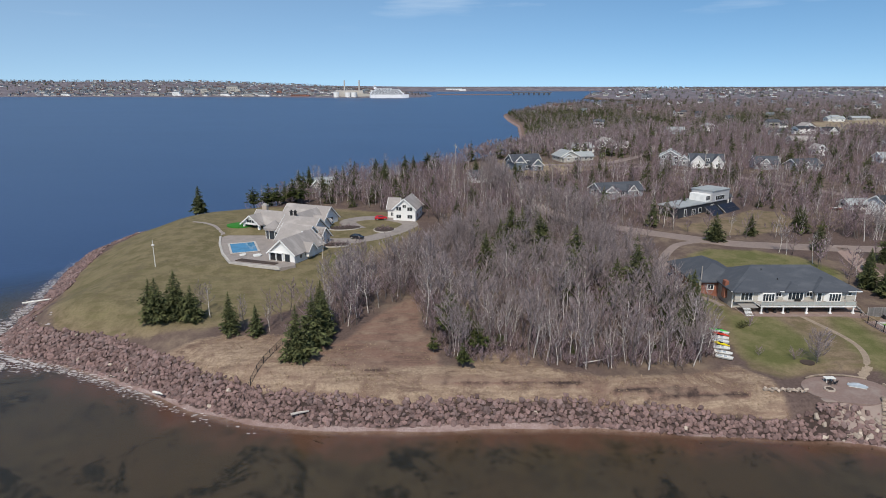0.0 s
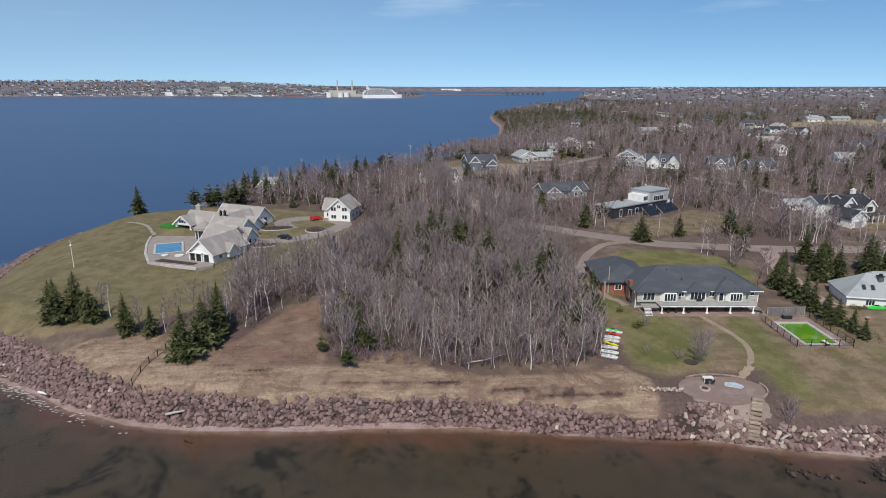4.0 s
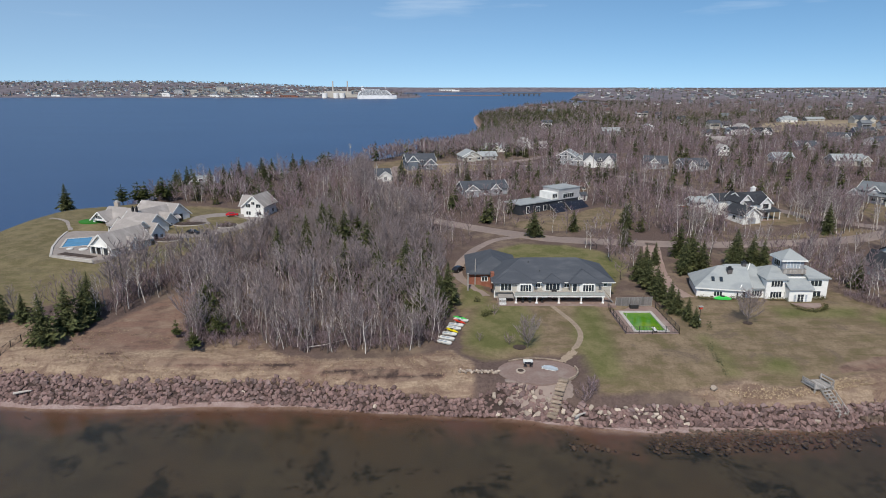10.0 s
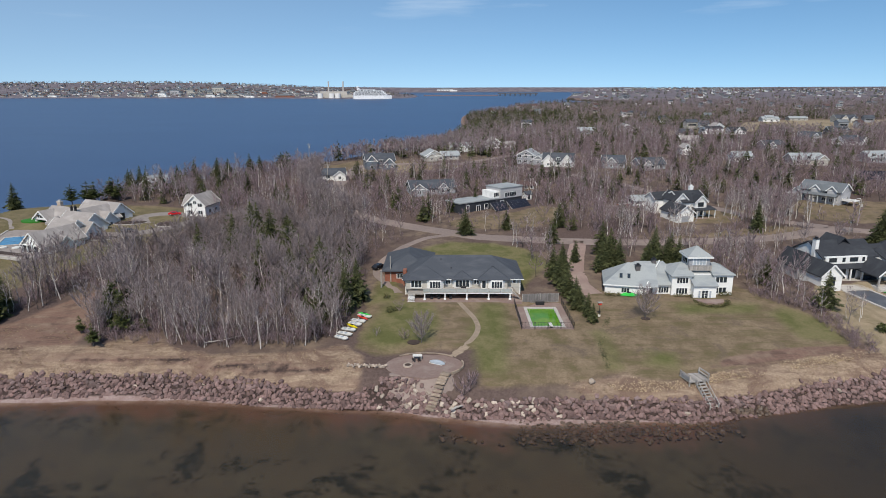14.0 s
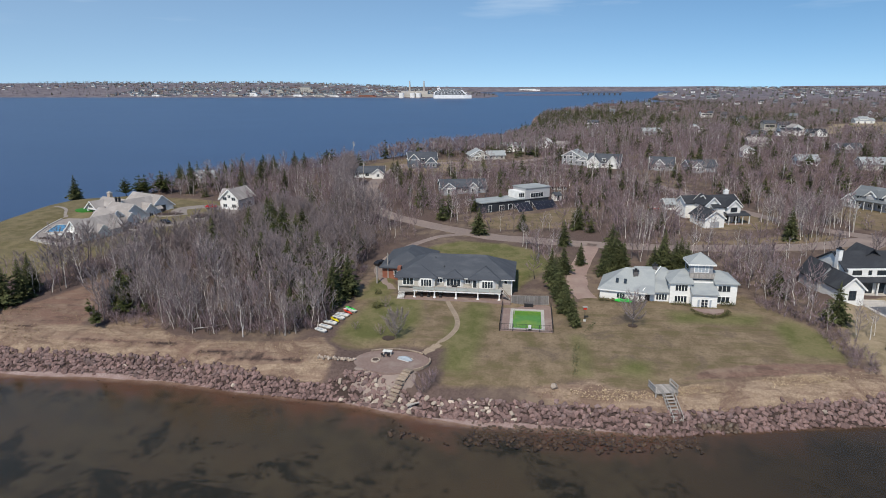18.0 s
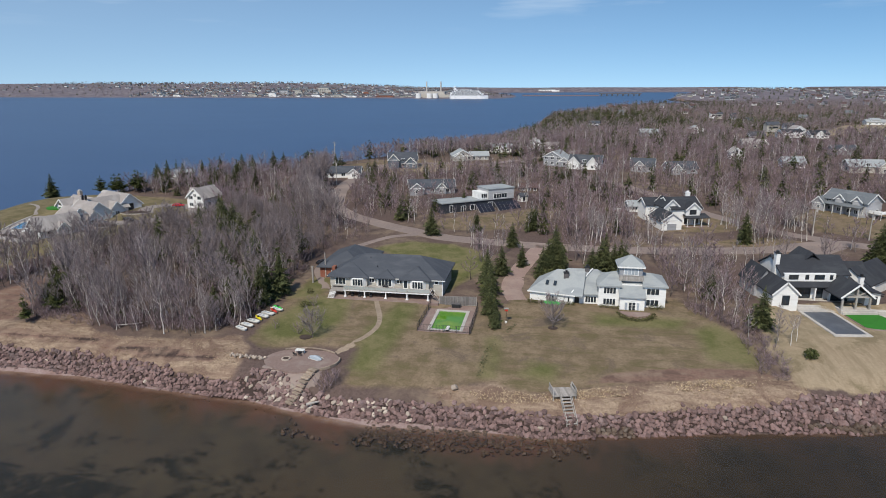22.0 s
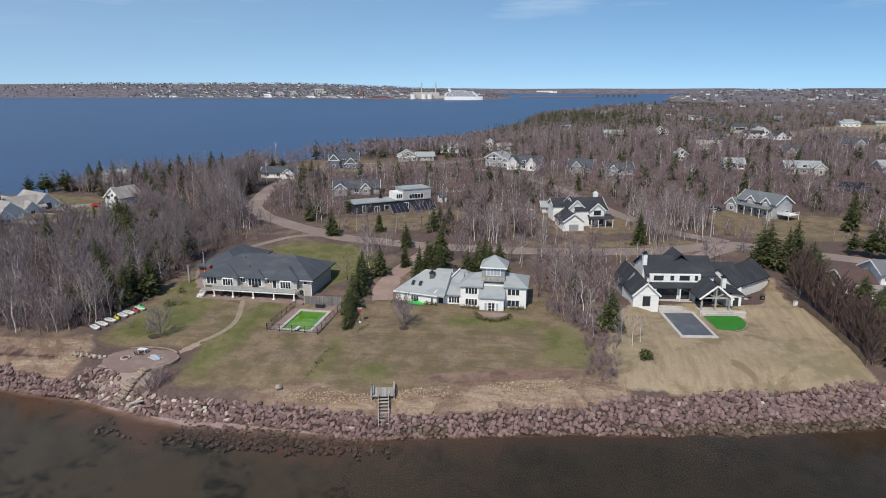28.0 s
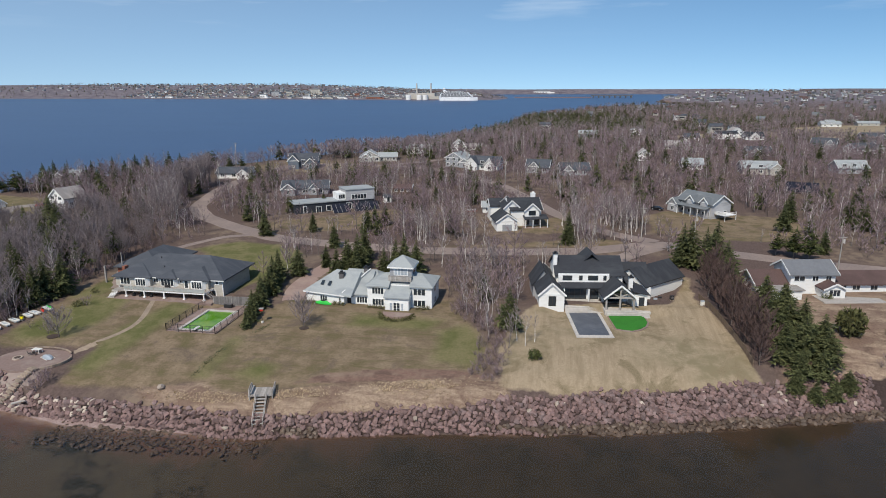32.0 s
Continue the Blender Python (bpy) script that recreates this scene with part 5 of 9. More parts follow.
    for x in (3.0, 4.5):
        part("skylight", ([(x - 0.28, 0.95, 3.24), (x + 0.28, 0.95, 3.24), (x + 0.28, 1.75, 3.84), (x - 0.28, 1.75, 3.84), (x - 0.28, 0.9, 3.34), (x + 0.28, 0.9, 3.34), (x + 0.28, 1.7, 3.94), (x - 0.28, 1.7, 3.94)], list(BOXF)), GLASS, h).matrix_basis = turn
    part("flashing", beam((-4.9, -0.1, 2.42), (-0.9, 5.5, 5.72), 0.16, 0.2), TRIM, h)
    chimney(h, -5.9, 3.2, 2.8, 5.3, 0.9, 0.8, CHIMNEY_GY, DARKMETAL)
    chimney(h, -1.9, 6.0, 4.0, 5.75, 0.8, 0.8, CHIMNEY_GY, DARKMETAL)
    return h


def dark_roof_house():
    h = thing("modern_farmhouse", "white board farmhouse with black roofs, timber porch and chimneys", "house", 136.4, 112.4, 6.6, 8)
    # left gable wing with a window
    block(h, -0.1, 4.5, 0.0, 13.0, -1.2, 2.65, 2.15, "y", WHITE, SHINGLE_BK, 0.3, None, TRIM)
    window(h, 2.3, 0.4, 1.2, 1.7, wall=0.0, lights=2, cross=2, frame_m=DARKMETAL)
    block(h, -0.5, 3.3, 6.5, 13.0, -0.8, 2.6, 2.8, "y", GREYSIDE, SHINGLE_BK, 0.3)
    # tall middle with a long clerestory and the recessed patio
    block(h, 3.6, 16.0, 5.0, 14.0, -0.8, 4.9, 2.5, "x", WHITE, SHINGLE_BK, 0.35)
    part("clerestory_wall", box(3.9, 13.4, 4.5, 6.0, 3.5, 5.0), WHITE, h)
    v = [(4.3, 3.6, 2.5), (12.5, 3.6, 2.5), (12.5, 4.9, 3.65), (4.3, 4.9, 3.65), (4.3, 3.6, 2.68), (12.5, 3.6, 2.68), (12.5, 4.9, 3.83), (4.3, 4.9, 3.83)]
    part("patio_roof", (v, list(BOXF)), SHINGLE_BK, h)
    for c, w in ((5.6, 1.6), (8.1, 0.5), (10.4, 1.7), (12.6, 0.4)):
        window(h, c, 3.95, w, 0.75, wall=4.5, lights=3 if w > 1 else 1, frame_m=DARKMETAL)
    window(h, 7.2, 0.1, 4.2, 2.0, wall=5.0, lights=4, frame_m=DARKMETAL)
    window(h, 10.9, 0.1, 1.4, 2.0, wall=5.0, lights=1, frame_m=DARKMETAL)
    for x in (5.0, 9.6):
        part("post", box(x - 0.12, x + 0.12, 3.7, 3.95, 0.0, 2.5), TRIM, h)
    # timber-framed porch gable
    part("porch_roof", gable_roof(11.6, 17.0, -1.2, 8.0, 2.5, 2.3, "y", 0.35), SHINGLE_BK, h)
    for s in (-1, 1):
        part("rake_board", beam((14.3 + s * 3.05, -1.58, 2.2), (14.3, -1.58, 4.7), 0.1, 0.3), TRIM, h)
    for a, b, w in (((11.7, -1.1, 2.35), (16.9, -1.1, 2.35), 0.26), ((14.3, -1.1, 2.3), (14.3, -1.1, 4.5), 0.2), ((14.3, -1.1, 2.45), (12.7, -1.1, 3.25), 0.18), ((14.3, -1.1, 2.45), (15.9, -1.1, 3.25), 0.18)):
        part("truss_beam", beam(a, b, w), WOOD_GY, h, "weathered timber truss beam")
    for x in (11.85, 14.3, 16.75):
        part("post", box(x - 0.15, x + 0.15, -1.25, -0.95, 0.0, 2.25), WOOD_GY, h)
    part("porch_back_wall", box(12.0, 16.9, 3.6, 3.8, 0.0, 2.6), WHITE, h)
    window(h, 14.0, 0.05, 3.0, 1.9, wall=3.6, lights=3, frame_m=DARKMETAL)
    part("porch_table", bevelled(box(12.8, 14.2, 0.4, 1.4, 0.5, 0.58), 0.03), WOOD_BR, h)
    # right part: lean-to, link and garage wing turned back
    part("wall", box(16.9, 19.6, 0.6, 9.0, -0.6, 2.5), WHITE, h)
    v = [(16.8, 0.2, 3.0), (20.0, 0.2, 2.3), (20.0, 9.2, 2.3), (16.8, 9.2, 3.0), (16.8, 0.2, 3.18), (20.0, 0.2, 2.48), (20.0, 9.2, 2.48), (16.8, 9.2, 3.18)]
    part("roof", (v, list(BOXF)), SHINGLE_BK, h)
    window(h, 18.6, 0.1, 0.8, 1.7, wall=0.6, lights=1, frame_m=DARKMETAL, name="door")
    block(h, 13.0, 21.5, 7.5, 14.0, -0.8, 2.9, 2.9, "x", WHITE, SHINGLE_BK, 0.3, None)
    w = part("garage_wing", gable_walls(-3.7, 3.7, -6.0, 6.0, -0.8, 2.6, 2.6, "y"), WHITE, h, "white garage wing")
    r = part("garage_roof", gable_roof(-3.7, 3.7, -6.0, 6.0, 2.6, 2.6, "y", 0.3), SHINGLE_BK, h)
    for o in (w, r):
        o.matrix_basis = pose(22.9, 11.9, 0, 0, 0, -52)
    part("dormer_trim", beam((18.7, 8.3, 4.9), (20.3, 6.9, 3.4), 0.4, 0.1), TRIM, h)
    part("dormer_trim", beam((18.4, 8.0, 4.9), (19.2, 6.8, 3.8), 0.3, 0.1), TRIM, h)
    part("wall", box(19.0, 21.6, 5.4, 9.0, -0.6, 2.2), WHITE, h)
    window(h, 20.2, 0.0, 0.7, 1.4, wall=5.4, lights=1, frame_m=DARKMETAL, name="door")
    for k in range(2):
        part("heat_pump", bevelled(box(22.2 + 1.1 * k, 22.9 + 1.1 * k, 5.2 + 0.9 * k, 5.5 + 0.9 * k, -0.6, 0.2), 0.03), PLASTIC_GY if k == 0 else DARKMETAL, h)
    chimney(h, 3.6, 7.6, 1.0, 8.2, 0.75, 1.1, WHITE, DARKMETAL)
    chimney(h, 16.9, 2.6, 1.0, 5.1, 0.75, 0.75, WHITE, DARKMETAL)
    part("gable", gable_walls(9.2, 12.2, 9.6, 13.0, 5.0, 6.6, 1.5, "y"), WHITE, h)
    part("roof", gable_roof(9.0, 12.4, 8.4, 13.4, 6.5, 1.6, "y", 0.3), SHINGLE_BK, h)
    # terraces and steps
    part("terrace", bevelled(box(4.5, 11.6, 0.8, 5.0, -1.0, 0.0), 0.04), CONCRETE, h)
    part("porch_floor", bevelled(box(11.6, 17.4, -1.6, 4.0, -1.1, 0.02), 0.04), CONCRETE, h)
    part("retaining_wall", bevelled(box(11.8, 18.3, -2.0, -1.6, -1.4, -0.3), 0.04), CONCRETE, h)
    part("side_walk", bevelled(box(17.4, 19.8, -1.6, 0.6, -1.2, -0.15), 0.04), CONCRETE, h)
    for k in range(5):
        part("step", box(4.7, 11.4, 0.8 - 0.28 * (k + 1), 0.8 - 0.28 * k, -1.3, -0.12 - 0.13 * k), CONCRETE, h)
        part("step", box(18.0, 19.4, -1.6 - 0.3 * (k + 1), -1.6 - 0.3 * k, -1.5, -0.3 - 0.14 * k), CONCRETE, h)
    return h


def point_house():
    """The shingle-roofed villa on the point, its wings turned with the shore."""
    h = thing("villa", "sprawling white villa with many weathered shingle gables and terrace", "house", -32.1, 131.6, 8.3, -23)
    S = SHINGLE_TN
    block(h, -6.6, 0.0, 0.0, 11.0, -0.6, 2.2, 2.8, "y", WHITE, S, 0.45, None, TRIM)           # pool house wing
    # flat dark panel on the uncut wall: the porch's shade as colour
    part("recess", box(-6.3, -3.0, -0.03, 0.1, 0.0, 1.9), DARKMETAL, h)
    for x in (-6.45, -4.7, -3.0):
        part("post", box(x - 0.12, x + 0.12, -0.35, -0.1, -0.2, 2.1), TRIM, h)
    part("canopy", box(-6.7, -2.8, -0.6, 0.0, 2.0, 2.15), TRIM, h)
    window(h, -1.9, 0.05, 1.1, 1.7, wall=0.0, lights=2, frame_m=DARKMETAL, name="door")
    for c in (2.2, 4.2, 6.6):
        window(h, c, 0.7, 0.8, 0.9, "+x", 0.0)
    block(h, -3.0, 0.9, 4.0, 7.0, 0.6, 2.0, 1.5, "x", WHITE, S, 0.3, None, TRIM)                # little wall dormer
    block(h, -11.5, -4.0, 9.0, 16.0, -0.6, 2.5, 3.0, "x", WHITE, S, 0.45, None, TRIM)
    block(h, -8.0, -2.4, 13.4, 17.8, -0.6, 2.4, 2.2, "x", WHITE, S, 0.4, None, TRIM)             # side gable
    window(h, 14.8, 0.3, 0.9, 1.5, "+x", -2.4, frame_m=DARKMETAL, name="door")
    window(h, 16.6, 0.7, 0.9, 0.9, "+x", -2.4)
    block(h, -7.0, -2.8, 10.5, 14.0, -0.6, 2.3, 2.3, "y", WHITE, S, 0.4, None, TRIM)
    window(h, -4.9, 2.5, 1.0, 0.8, wall=10.5)
    block(h, -16.0, -6.5, 15.5, 23.0, -0.6, 2.7, 3.1, "x", WHITE, S, 0.45, None, TRIM)
    block(h, -19.0, -10.0, 21.0, 30.0, -0.6, 2.8, 3.1, "y", WHITE, S, 0.45, None, TRIM)
    block(h, -24.0, -11.0, 27.5, 35.0, -0.6, 3.0, 3.2, "x", WHITE, S, 0.45, None, TRIM)          # back wing
    window(h, 31.2, 0.5, 2.2, 2.6, "+x", -11.0, lights=3, frame_m=DARKMETAL)
    block(h, -13.0, -9.0, 24.0, 28.0, -0.6, 2.8, 2.0, "x", WHITE, S, 0.4, None, TRIM)
    window(h, 26.0, 0.6, 1.2, 1.3, "+x", -9.0)
    block(h, -29.0, -16.0, 21.5, 27.5, -0.6, 2.6, 2.7, "x", WHITE, S, 0.45, None, TRIM)          # terrace wing
    window(h, -23.0, 0.2, 1.6, 1.8, wall=21.5, lights=2, frame_m=DARKMETAL)
    block(h, -30.4, -25.0, 19.5, 25.0, 2.2, 2.6, 2.1, "y", WHITE, S, 0.45, None, TRIM)           # open loggia gable
    for x in (-30.1, -25.3):
        part("post", bevelled(box(x - 0.28, x + 0.28, 19.6, 20.1, -0.3, 2.25), 0.03), TRIM, h)
    # solid dark sheet on the back wall, painting the shade inside the loggia
    part("loggia_opening", box(-29.9, -25.5, 21.4, 21.5, 0.0, 2.2), DARKMETAL, h)
    window(h, -27.7, 2.75, 2.3, 0.8, wall=19.5, lights=3)
    # round sunroom with a conical roof
    sr = part("sunroom", disc(2.3, -0.3, 2.4, 10, cx=-18.6, cy=17.6), GLASS, h, "glazed round sunroom")
    for k in range(10):
        part("mullion", box(-0.1, 0.1, 2.25, 2.38, -0.3, 2.4), TRIM, sr).matrix_basis = pose(-18.6, 17.6, 0, 0, 0, 36 * k)
    part("sunroom_roof", tube([(-18.6, 17.6, 2.4), (-18.6, 17.6, 2.6), (-18.6, 17.9, 4.4)], [2.8, 2.8, 0.2], 14), S, h)
    chimney(h, -27.5, 25.5, 3.0, 6.3, 1.5, 0.9, ROCK_PALE, CONCRETE)
    chimney(h, -14.6, 19.4, 4.5, 6.7, 0.5, 0.5, DARKMETAL, DARKMETAL)
    chimney(h, -13.7, 19.8, 4.5, 6.7, 0.5, 0.5, DARKMETAL, DARKMETAL)
    return h


def simple_house(name, label, x, y, rz, w, d, eave, rise, wall_m, roof_m, axis="x", wings=(), hip=None, windows=3, storeys=1, z=None, trim=TRIM):
    """A smaller house: a main volume with wings (x0, x1, y0, y1, eave, rise, axis) and rows of windows."""
    h = thing(name, label, "house", x, y, (zat(x, y) if z is None else z), rz)
    eave, rise = eave * 0.8, rise * 0.85
    wings = [(a, b, c, e2, e * 0.8, r * 0.85, ax) for a, b, c, e2, e, r, ax in wings]
    block(h, -w / 2, w / 2, 0, d, -0.8, eave, rise, axis, wall_m, roof_m, 0.4, hip, trim)
    for s in range(storeys):
        for k in range(windows):
            window(h, -w / 2 + w * (k + 0.5) / windows, 0.7 + 2.1 * s, min(1.4, w / windows * 0.5), 1.0, wall=0.0)
    if axis == "y":
        window(h, 0, eave + 0.1, 1.0, 0.9, wall=0.0)
    for c in (d * 0.3, d * 0.7):
        window(h, c, 0.8, 1.1, 1.0, "+x", w / 2)
        window(h, c, 0.8, 1.1, 1.0, "-x", -w / 2)
    for x0, x1, y0, y1, e, r, a in wings:
        block(h, x0, x1, y0, y1, -0.8, e, r, a, wall_m, roof_m, 0.35, None, trim)
        n = max(1, int((x1 - x0) / 2.5))
        for k in range(n):
            window(h, x0 + (x1 - x0) * (k + 0.5) / n, 0.7, 1.0, 1.0, wall=y0)
    return h


grey_bungalow()
tower_house()
dark_roof_house()
point_house()
simple_house("garage", "white garage with a steep weathered shingle roof", -10.5, 168.3, -11, 6.2, 8.0, 4.3, 3.2, WHITE, SHINGLE_TN, "y", [(-5.4, -2.6, 2.6, 7.6, 3.6, 3.0, "x")], windows=2, storeys=2)

# ---- woods ----
HOUSE_SPOTS = [(63, 116, 16), (103, 113, 15), (148, 120, 16), (-36, 150, 24), (-13, 172, 9), (75, 178, 13), (17, 230, 11), (34, 257, 11), (56, 280, 11), (57, 201, 10), (108, 265, 10), (91, 340, 11), (88, 205, 6), (129, 168, 12), (180, 185, 11), (132, 259, 8), (147, 256, 8), (217, 267, 9), (253, 274, 9), (222, 233, 8), (247, 436, 12), (262, 434, 12), (283, 385, 10), (295, 361, 10), (351, 558, 14), (374, 562, 12), (327, 427, 11), (203, 362, 9), (194, 277, 8), (160, 442, 9), (195, 470, 9), (178, 302, 7), (192, 130, 14), (-40, 210, 6)]
# yards and drives in front of the houses, kept nearly clear: house and depth of the clearing
YARDS = [(76, 176, 20, 13), (131, 164, 16, 10), (180, 180, 22, 13), (17, 228, 22, 10), (34, 256, 30, 11), (56, 280, 26, 10), (108, 262, 22, 13), (97, 268, 20, 8), (57, 200, 10, 8), (122, 181, 10, 6), (88, 338, 30, 10), (72, 320, 22, 10), (132, 256, 12, 7), (146, 253, 12, 7), (217, 265, 12, 8), (253, 272, 14, 8), (247, 433, 30, 14), (262, 431, 30, 12), (283, 383, 20, 9), (295, 358, 20, 9), (327, 424, 24, 10), (203, 360, 14, 8), (178, 300, 12, 5), (194, 275, 10, 6), (236, 331, 14, 8), (420, 650, 20, 10), (-12, 170, 16, 8), (160, 440, 16, 8), (195, 468, 16, 7)]
ROADS = [([(24, 262), (22, 215), (25, 198), (31, 176), (40, 165), (53, 156), (70, 147), (92, 143.5), (111, 142.5), (130, 144), (146, 147), (164, 155), (176, 150), (194, 144.5), (240, 136)], 4.2),
         ([(66, 268), (86, 263), (104, 247), (121, 224), (139, 182), (152, 163), (163, 156)], 3.8), ([(62, 149), (56, 147), (50, 138), (46.5, 128), (46, 120), (50, 113), (51.5, 110)], 2.6), ([(94, 144), (92, 136), (90, 128), (88.5, 120), (88.5, 113), (90, 109)], 3.5),
         ([(163, 152), (156, 146), (150, 137), (152, 131)], 3.2)]
CLEAR = COVERS["lawn"] + [STRAW_BANK, STRAW_BANK_B, SOIL_TRACK, LAWN_DARK, TURNING, FIELD_FAR]


def free(x, y, margin=0.6):
    """Whether trees may stand at places: on land, off lawns, roads and houses."""
    ok = signed(NEAR_LAND, x, y) > 4
    for poly in CLEAR:
        ok &= signed(np.array(poly), x, y) < -margin
    for line, r in ROADS:
        ok &= off_line(line, x, y, closed=False) > r
    for hx, hy, r in HOUSE_SPOTS:
        ok &= np.hypot(x - hx, y - hy) > r
    for hx, hy, deep, half in YARDS:
        if hy > 195 and hy < 400:
            deep, half = deep * 0.45, half * 0.75
        vx, vy = 70 - hx, -30 - hy
        n = math.hypot(vx, vy)
        a, b = ((x - hx) * vx + (y - hy) * vy) / n, ((x - hx) * vy - (y - hy) * vx) / n
        ok &= ~((a > -2) & (a < deep) & (np.abs(b) < half) & (np.sin(x * 12.9 + y * 78.2) < 0.8))
    return ok


WOOD_RNG = np.random.default_rng(5)


def places_in(poly, gap, rng, sizes, margin=0.6, keep=1.0):
    """Jittered places inside an outline, about gap metres apart."""
    p = np.array(poly, float)
    lo, hi = p.min(0), p.max(0)
    x, y = np.meshgrid(np.arange(lo[0], hi[0], gap), np.arange(lo[1], hi[1], gap))
    x, y = x.ravel() + rng.uniform(-0.45, 0.45, x.size) * gap, y.ravel() + rng.uniform(-0.45, 0.45, y.size) * gap
    ok = (signed(p, x, y) > 0) & free(x, y, margin) & (rng.random(x.size) < keep)
    z = height(x[ok], y[ok])
    return [(a, b, c, rng.uniform(*sizes)) for a, b, c in zip(x[ok], y[ok], z)]


GROVE = [(-24, 100), (-16, 97.5), (-13.5, 103.5), (-9.2, 110.5), (-5.6, 114.5), (-3.8, 110), (-3.6, 101), (-1, 96), (1, 88), (4.3, 89), (7.3, 92.5), (11.8, 92.5), (14.4, 89), (19, 86.8), (23, 86), (28, 86), (34, 86), (38.4, 87.3), (41, 90), (42, 97), (43, 110), (43.5, 122), (44, 134), (36, 150), (24, 156), (8, 158), (3, 150), (-5, 138), (-14, 122)]
GROVE_BACK = [(-56, 193), (-44, 187), (-28, 183), (-12, 178), (6, 158), (30, 156), (22, 190), (20, 240), (10, 270), (-30, 300), (-70, 262), (-86, 225), (-62, 206)]
MIDDLE = [(30, 170), (56, 158), (64, 152), (90, 150), (130, 150), (140, 168), (125, 205), (105, 240), (80, 258), (60, 255), (40, 245), (28, 250), (26, 205)]
RIGHT = [(145, 180), (165, 160), (230, 145), (330, 170), (380, 330), (250, 400), (110, 400), (80, 290), (105, 258), (125, 225)]
STRIP_WHITE_DARK = [(121, 92), (131, 92), (131, 108), (134, 118), (134, 140), (118, 140), (119, 116)]
BEHIND_DARK = [(132, 130), (160, 140), (160, 150), (132, 143)]
FAR_WOOD = [(-40, 300), (10, 275), (80, 290), (110, 400), (250, 400), (380, 330), (330, 170), (700, 260), (1200, 500), (1500, 1300), (1300, 1560), (500, 1500), (400, 1450), (300, 1390), (222, 1300), (158, 1130), (104, 975), (94, 900), (90, 800), (88, 690), (76, 590), (54, 480)]
STREET_SIDE = [(84, 120), (86, 138), (70, 146), (62, 146), (76, 128), (80, 118)]

front = [(a, b, c, h_ * (0.66 + 0.40 * math.sin(a * 0.21 + 2.3 * math.sin(b * 0.13)) ** 2)) for a, b, c, h_ in places_in(GROVE, 2.45, WOOD_RNG, (6.5, 11.5))]
front.sort(key=lambda q: q[1] + 0.15 * q[0])
for k, (x, y, z, s) in enumerate(front[:250]):
    kind = WOOD_RNG.choice(["birch", "birch", "red", "grey", "grey"] if k < 110 else ["birch", "grey", "red", "grey"])
    plant(kind, x, y, s * (0.75 if kind == "red" else 1.0), WOOD_RNG)
scatter("grove", "dense leafless grey birch and alder wood", "trees", BARE, (BARK, TWIG), front[250:], WOOD_RNG)
scatter("undergrowth", "reddish leafless saplings under the wood", "undergrowth", BARE_LOW, (BARK, TWIG_RED), places_in(GROVE, 3.0, WOOD_RNG, (2.0, 4.5)), WOOD_RNG)
for nm, poly, gap in (("wood", GROVE_BACK, 2.7), ("wood", MIDDLE, 3.7), ("wood", RIGHT, 4.2), ("wood", STRIP_WHITE_DARK, 3.8), ("wood", BEHIND_DARK, 3.6), ("wood", STREET_SIDE, 3.0)):
    pl = [(a, b, c, s * (0.62 + 0.38 * math.sin(a * 0.11 + 2 * math.sin(b * 0.07)) ** 2)) for a, b, c, s in places_in(poly, gap, WOOD_RNG, (5.0, 10.0), keep=0.85)]
    cut = WOOD_RNG.random(len(pl))
    light, pale = (BARE_LIGHT, BIRCH_LIGHT) if poly is RIGHT else (BARE_MID, BIRCH_MID)
    scatter(nm, "leafless birches with pale trunks", "trees", pale, (BIRCH, TWIG), [p for p, c in zip(pl, cut) if c < (0.3 if poly is RIGHT else 0.45)], WOOD_RNG)
    scatter(nm, "leafless grey and reddish deciduous trees", "trees", light, (BARK, TWIG_RED), [p for p, c in zip(pl, cut) if c >= (0.3 if poly is RIGHT else 0.45)], WOOD_RNG)


for poly, gap in ((GROVE_BACK, 4.0), (MIDDLE, 3.5), (RIGHT, 4.4), (STRIP_WHITE_DARK, 3.0)):
    scatter("undergrowth", "reddish leafless brush under the trees", "undergrowth", BUSHES, (BARK, TWIG_RED), places_in(poly, gap, WOOD_RNG, (2.0, 4.2)), WOOD_RNG)
ROADSIDE = [(100, 147), (126, 148), (146, 151), (158, 160), (166, 172), (152, 176), (138, 164), (116, 156), (100, 154)]
ROADSIDE_TREES = [(x, y) for x, y in zip(WOOD_RNG.uniform(98, 172, 400), WOOD_RNG.uniform(146, 178, 400)) if signed(np.array(ROADSIDE), np.array([x]), np.array([y]))[0] > 0 and math.hypot(x - 132, y - 170) > 9 and not (118 < x < 141 and y > 149) and all(off_line(l, np.array([x]), np.array([y]), closed=False)[0] > 2.6 for l, _ in ROADS)]
ROADSIDE_TREES = ROADSIDE_TREES[:95] + [(x, y) for x, y in zip(WOOD_RNG.uniform(138, 166, 90), WOOD_RNG.uniform(147, 182, 90)) if abs(x - 152 - (y - 165) * -0.15) < 11 and all(off_line(l, np.array([x]), np.array([y]), closed=False)[0] > 2.6 for l, _ in ROADS)]
for x, y in ROADSIDE_TREES:
    s = WOOD_RNG.uniform(5.5, 9.5)
    plant("birch" if WOOD_RNG.random() < 0.75 else "red", x, y, s, WOOD_RNG, "white-stemmed leafless tree beside the road")

for k in range(70):
    f = WOOD_RNG.random()
    x, y = float(np.interp(f, [0, 0.3, 0.6, 1], [42, 28, 21, 17])) - abs(WOOD_RNG.normal(2.0, 3.0)), 150 + 62 * f
    if free(np.array([x]), np.array([y]))[0]:
        plant(WOOD_RNG.choice(["grey", "grey", "birch"]), x, y, WOOD_RNG.uniform(8.5, 11.5), WOOD_RNG, "tall leafless tree beside the gravel road")


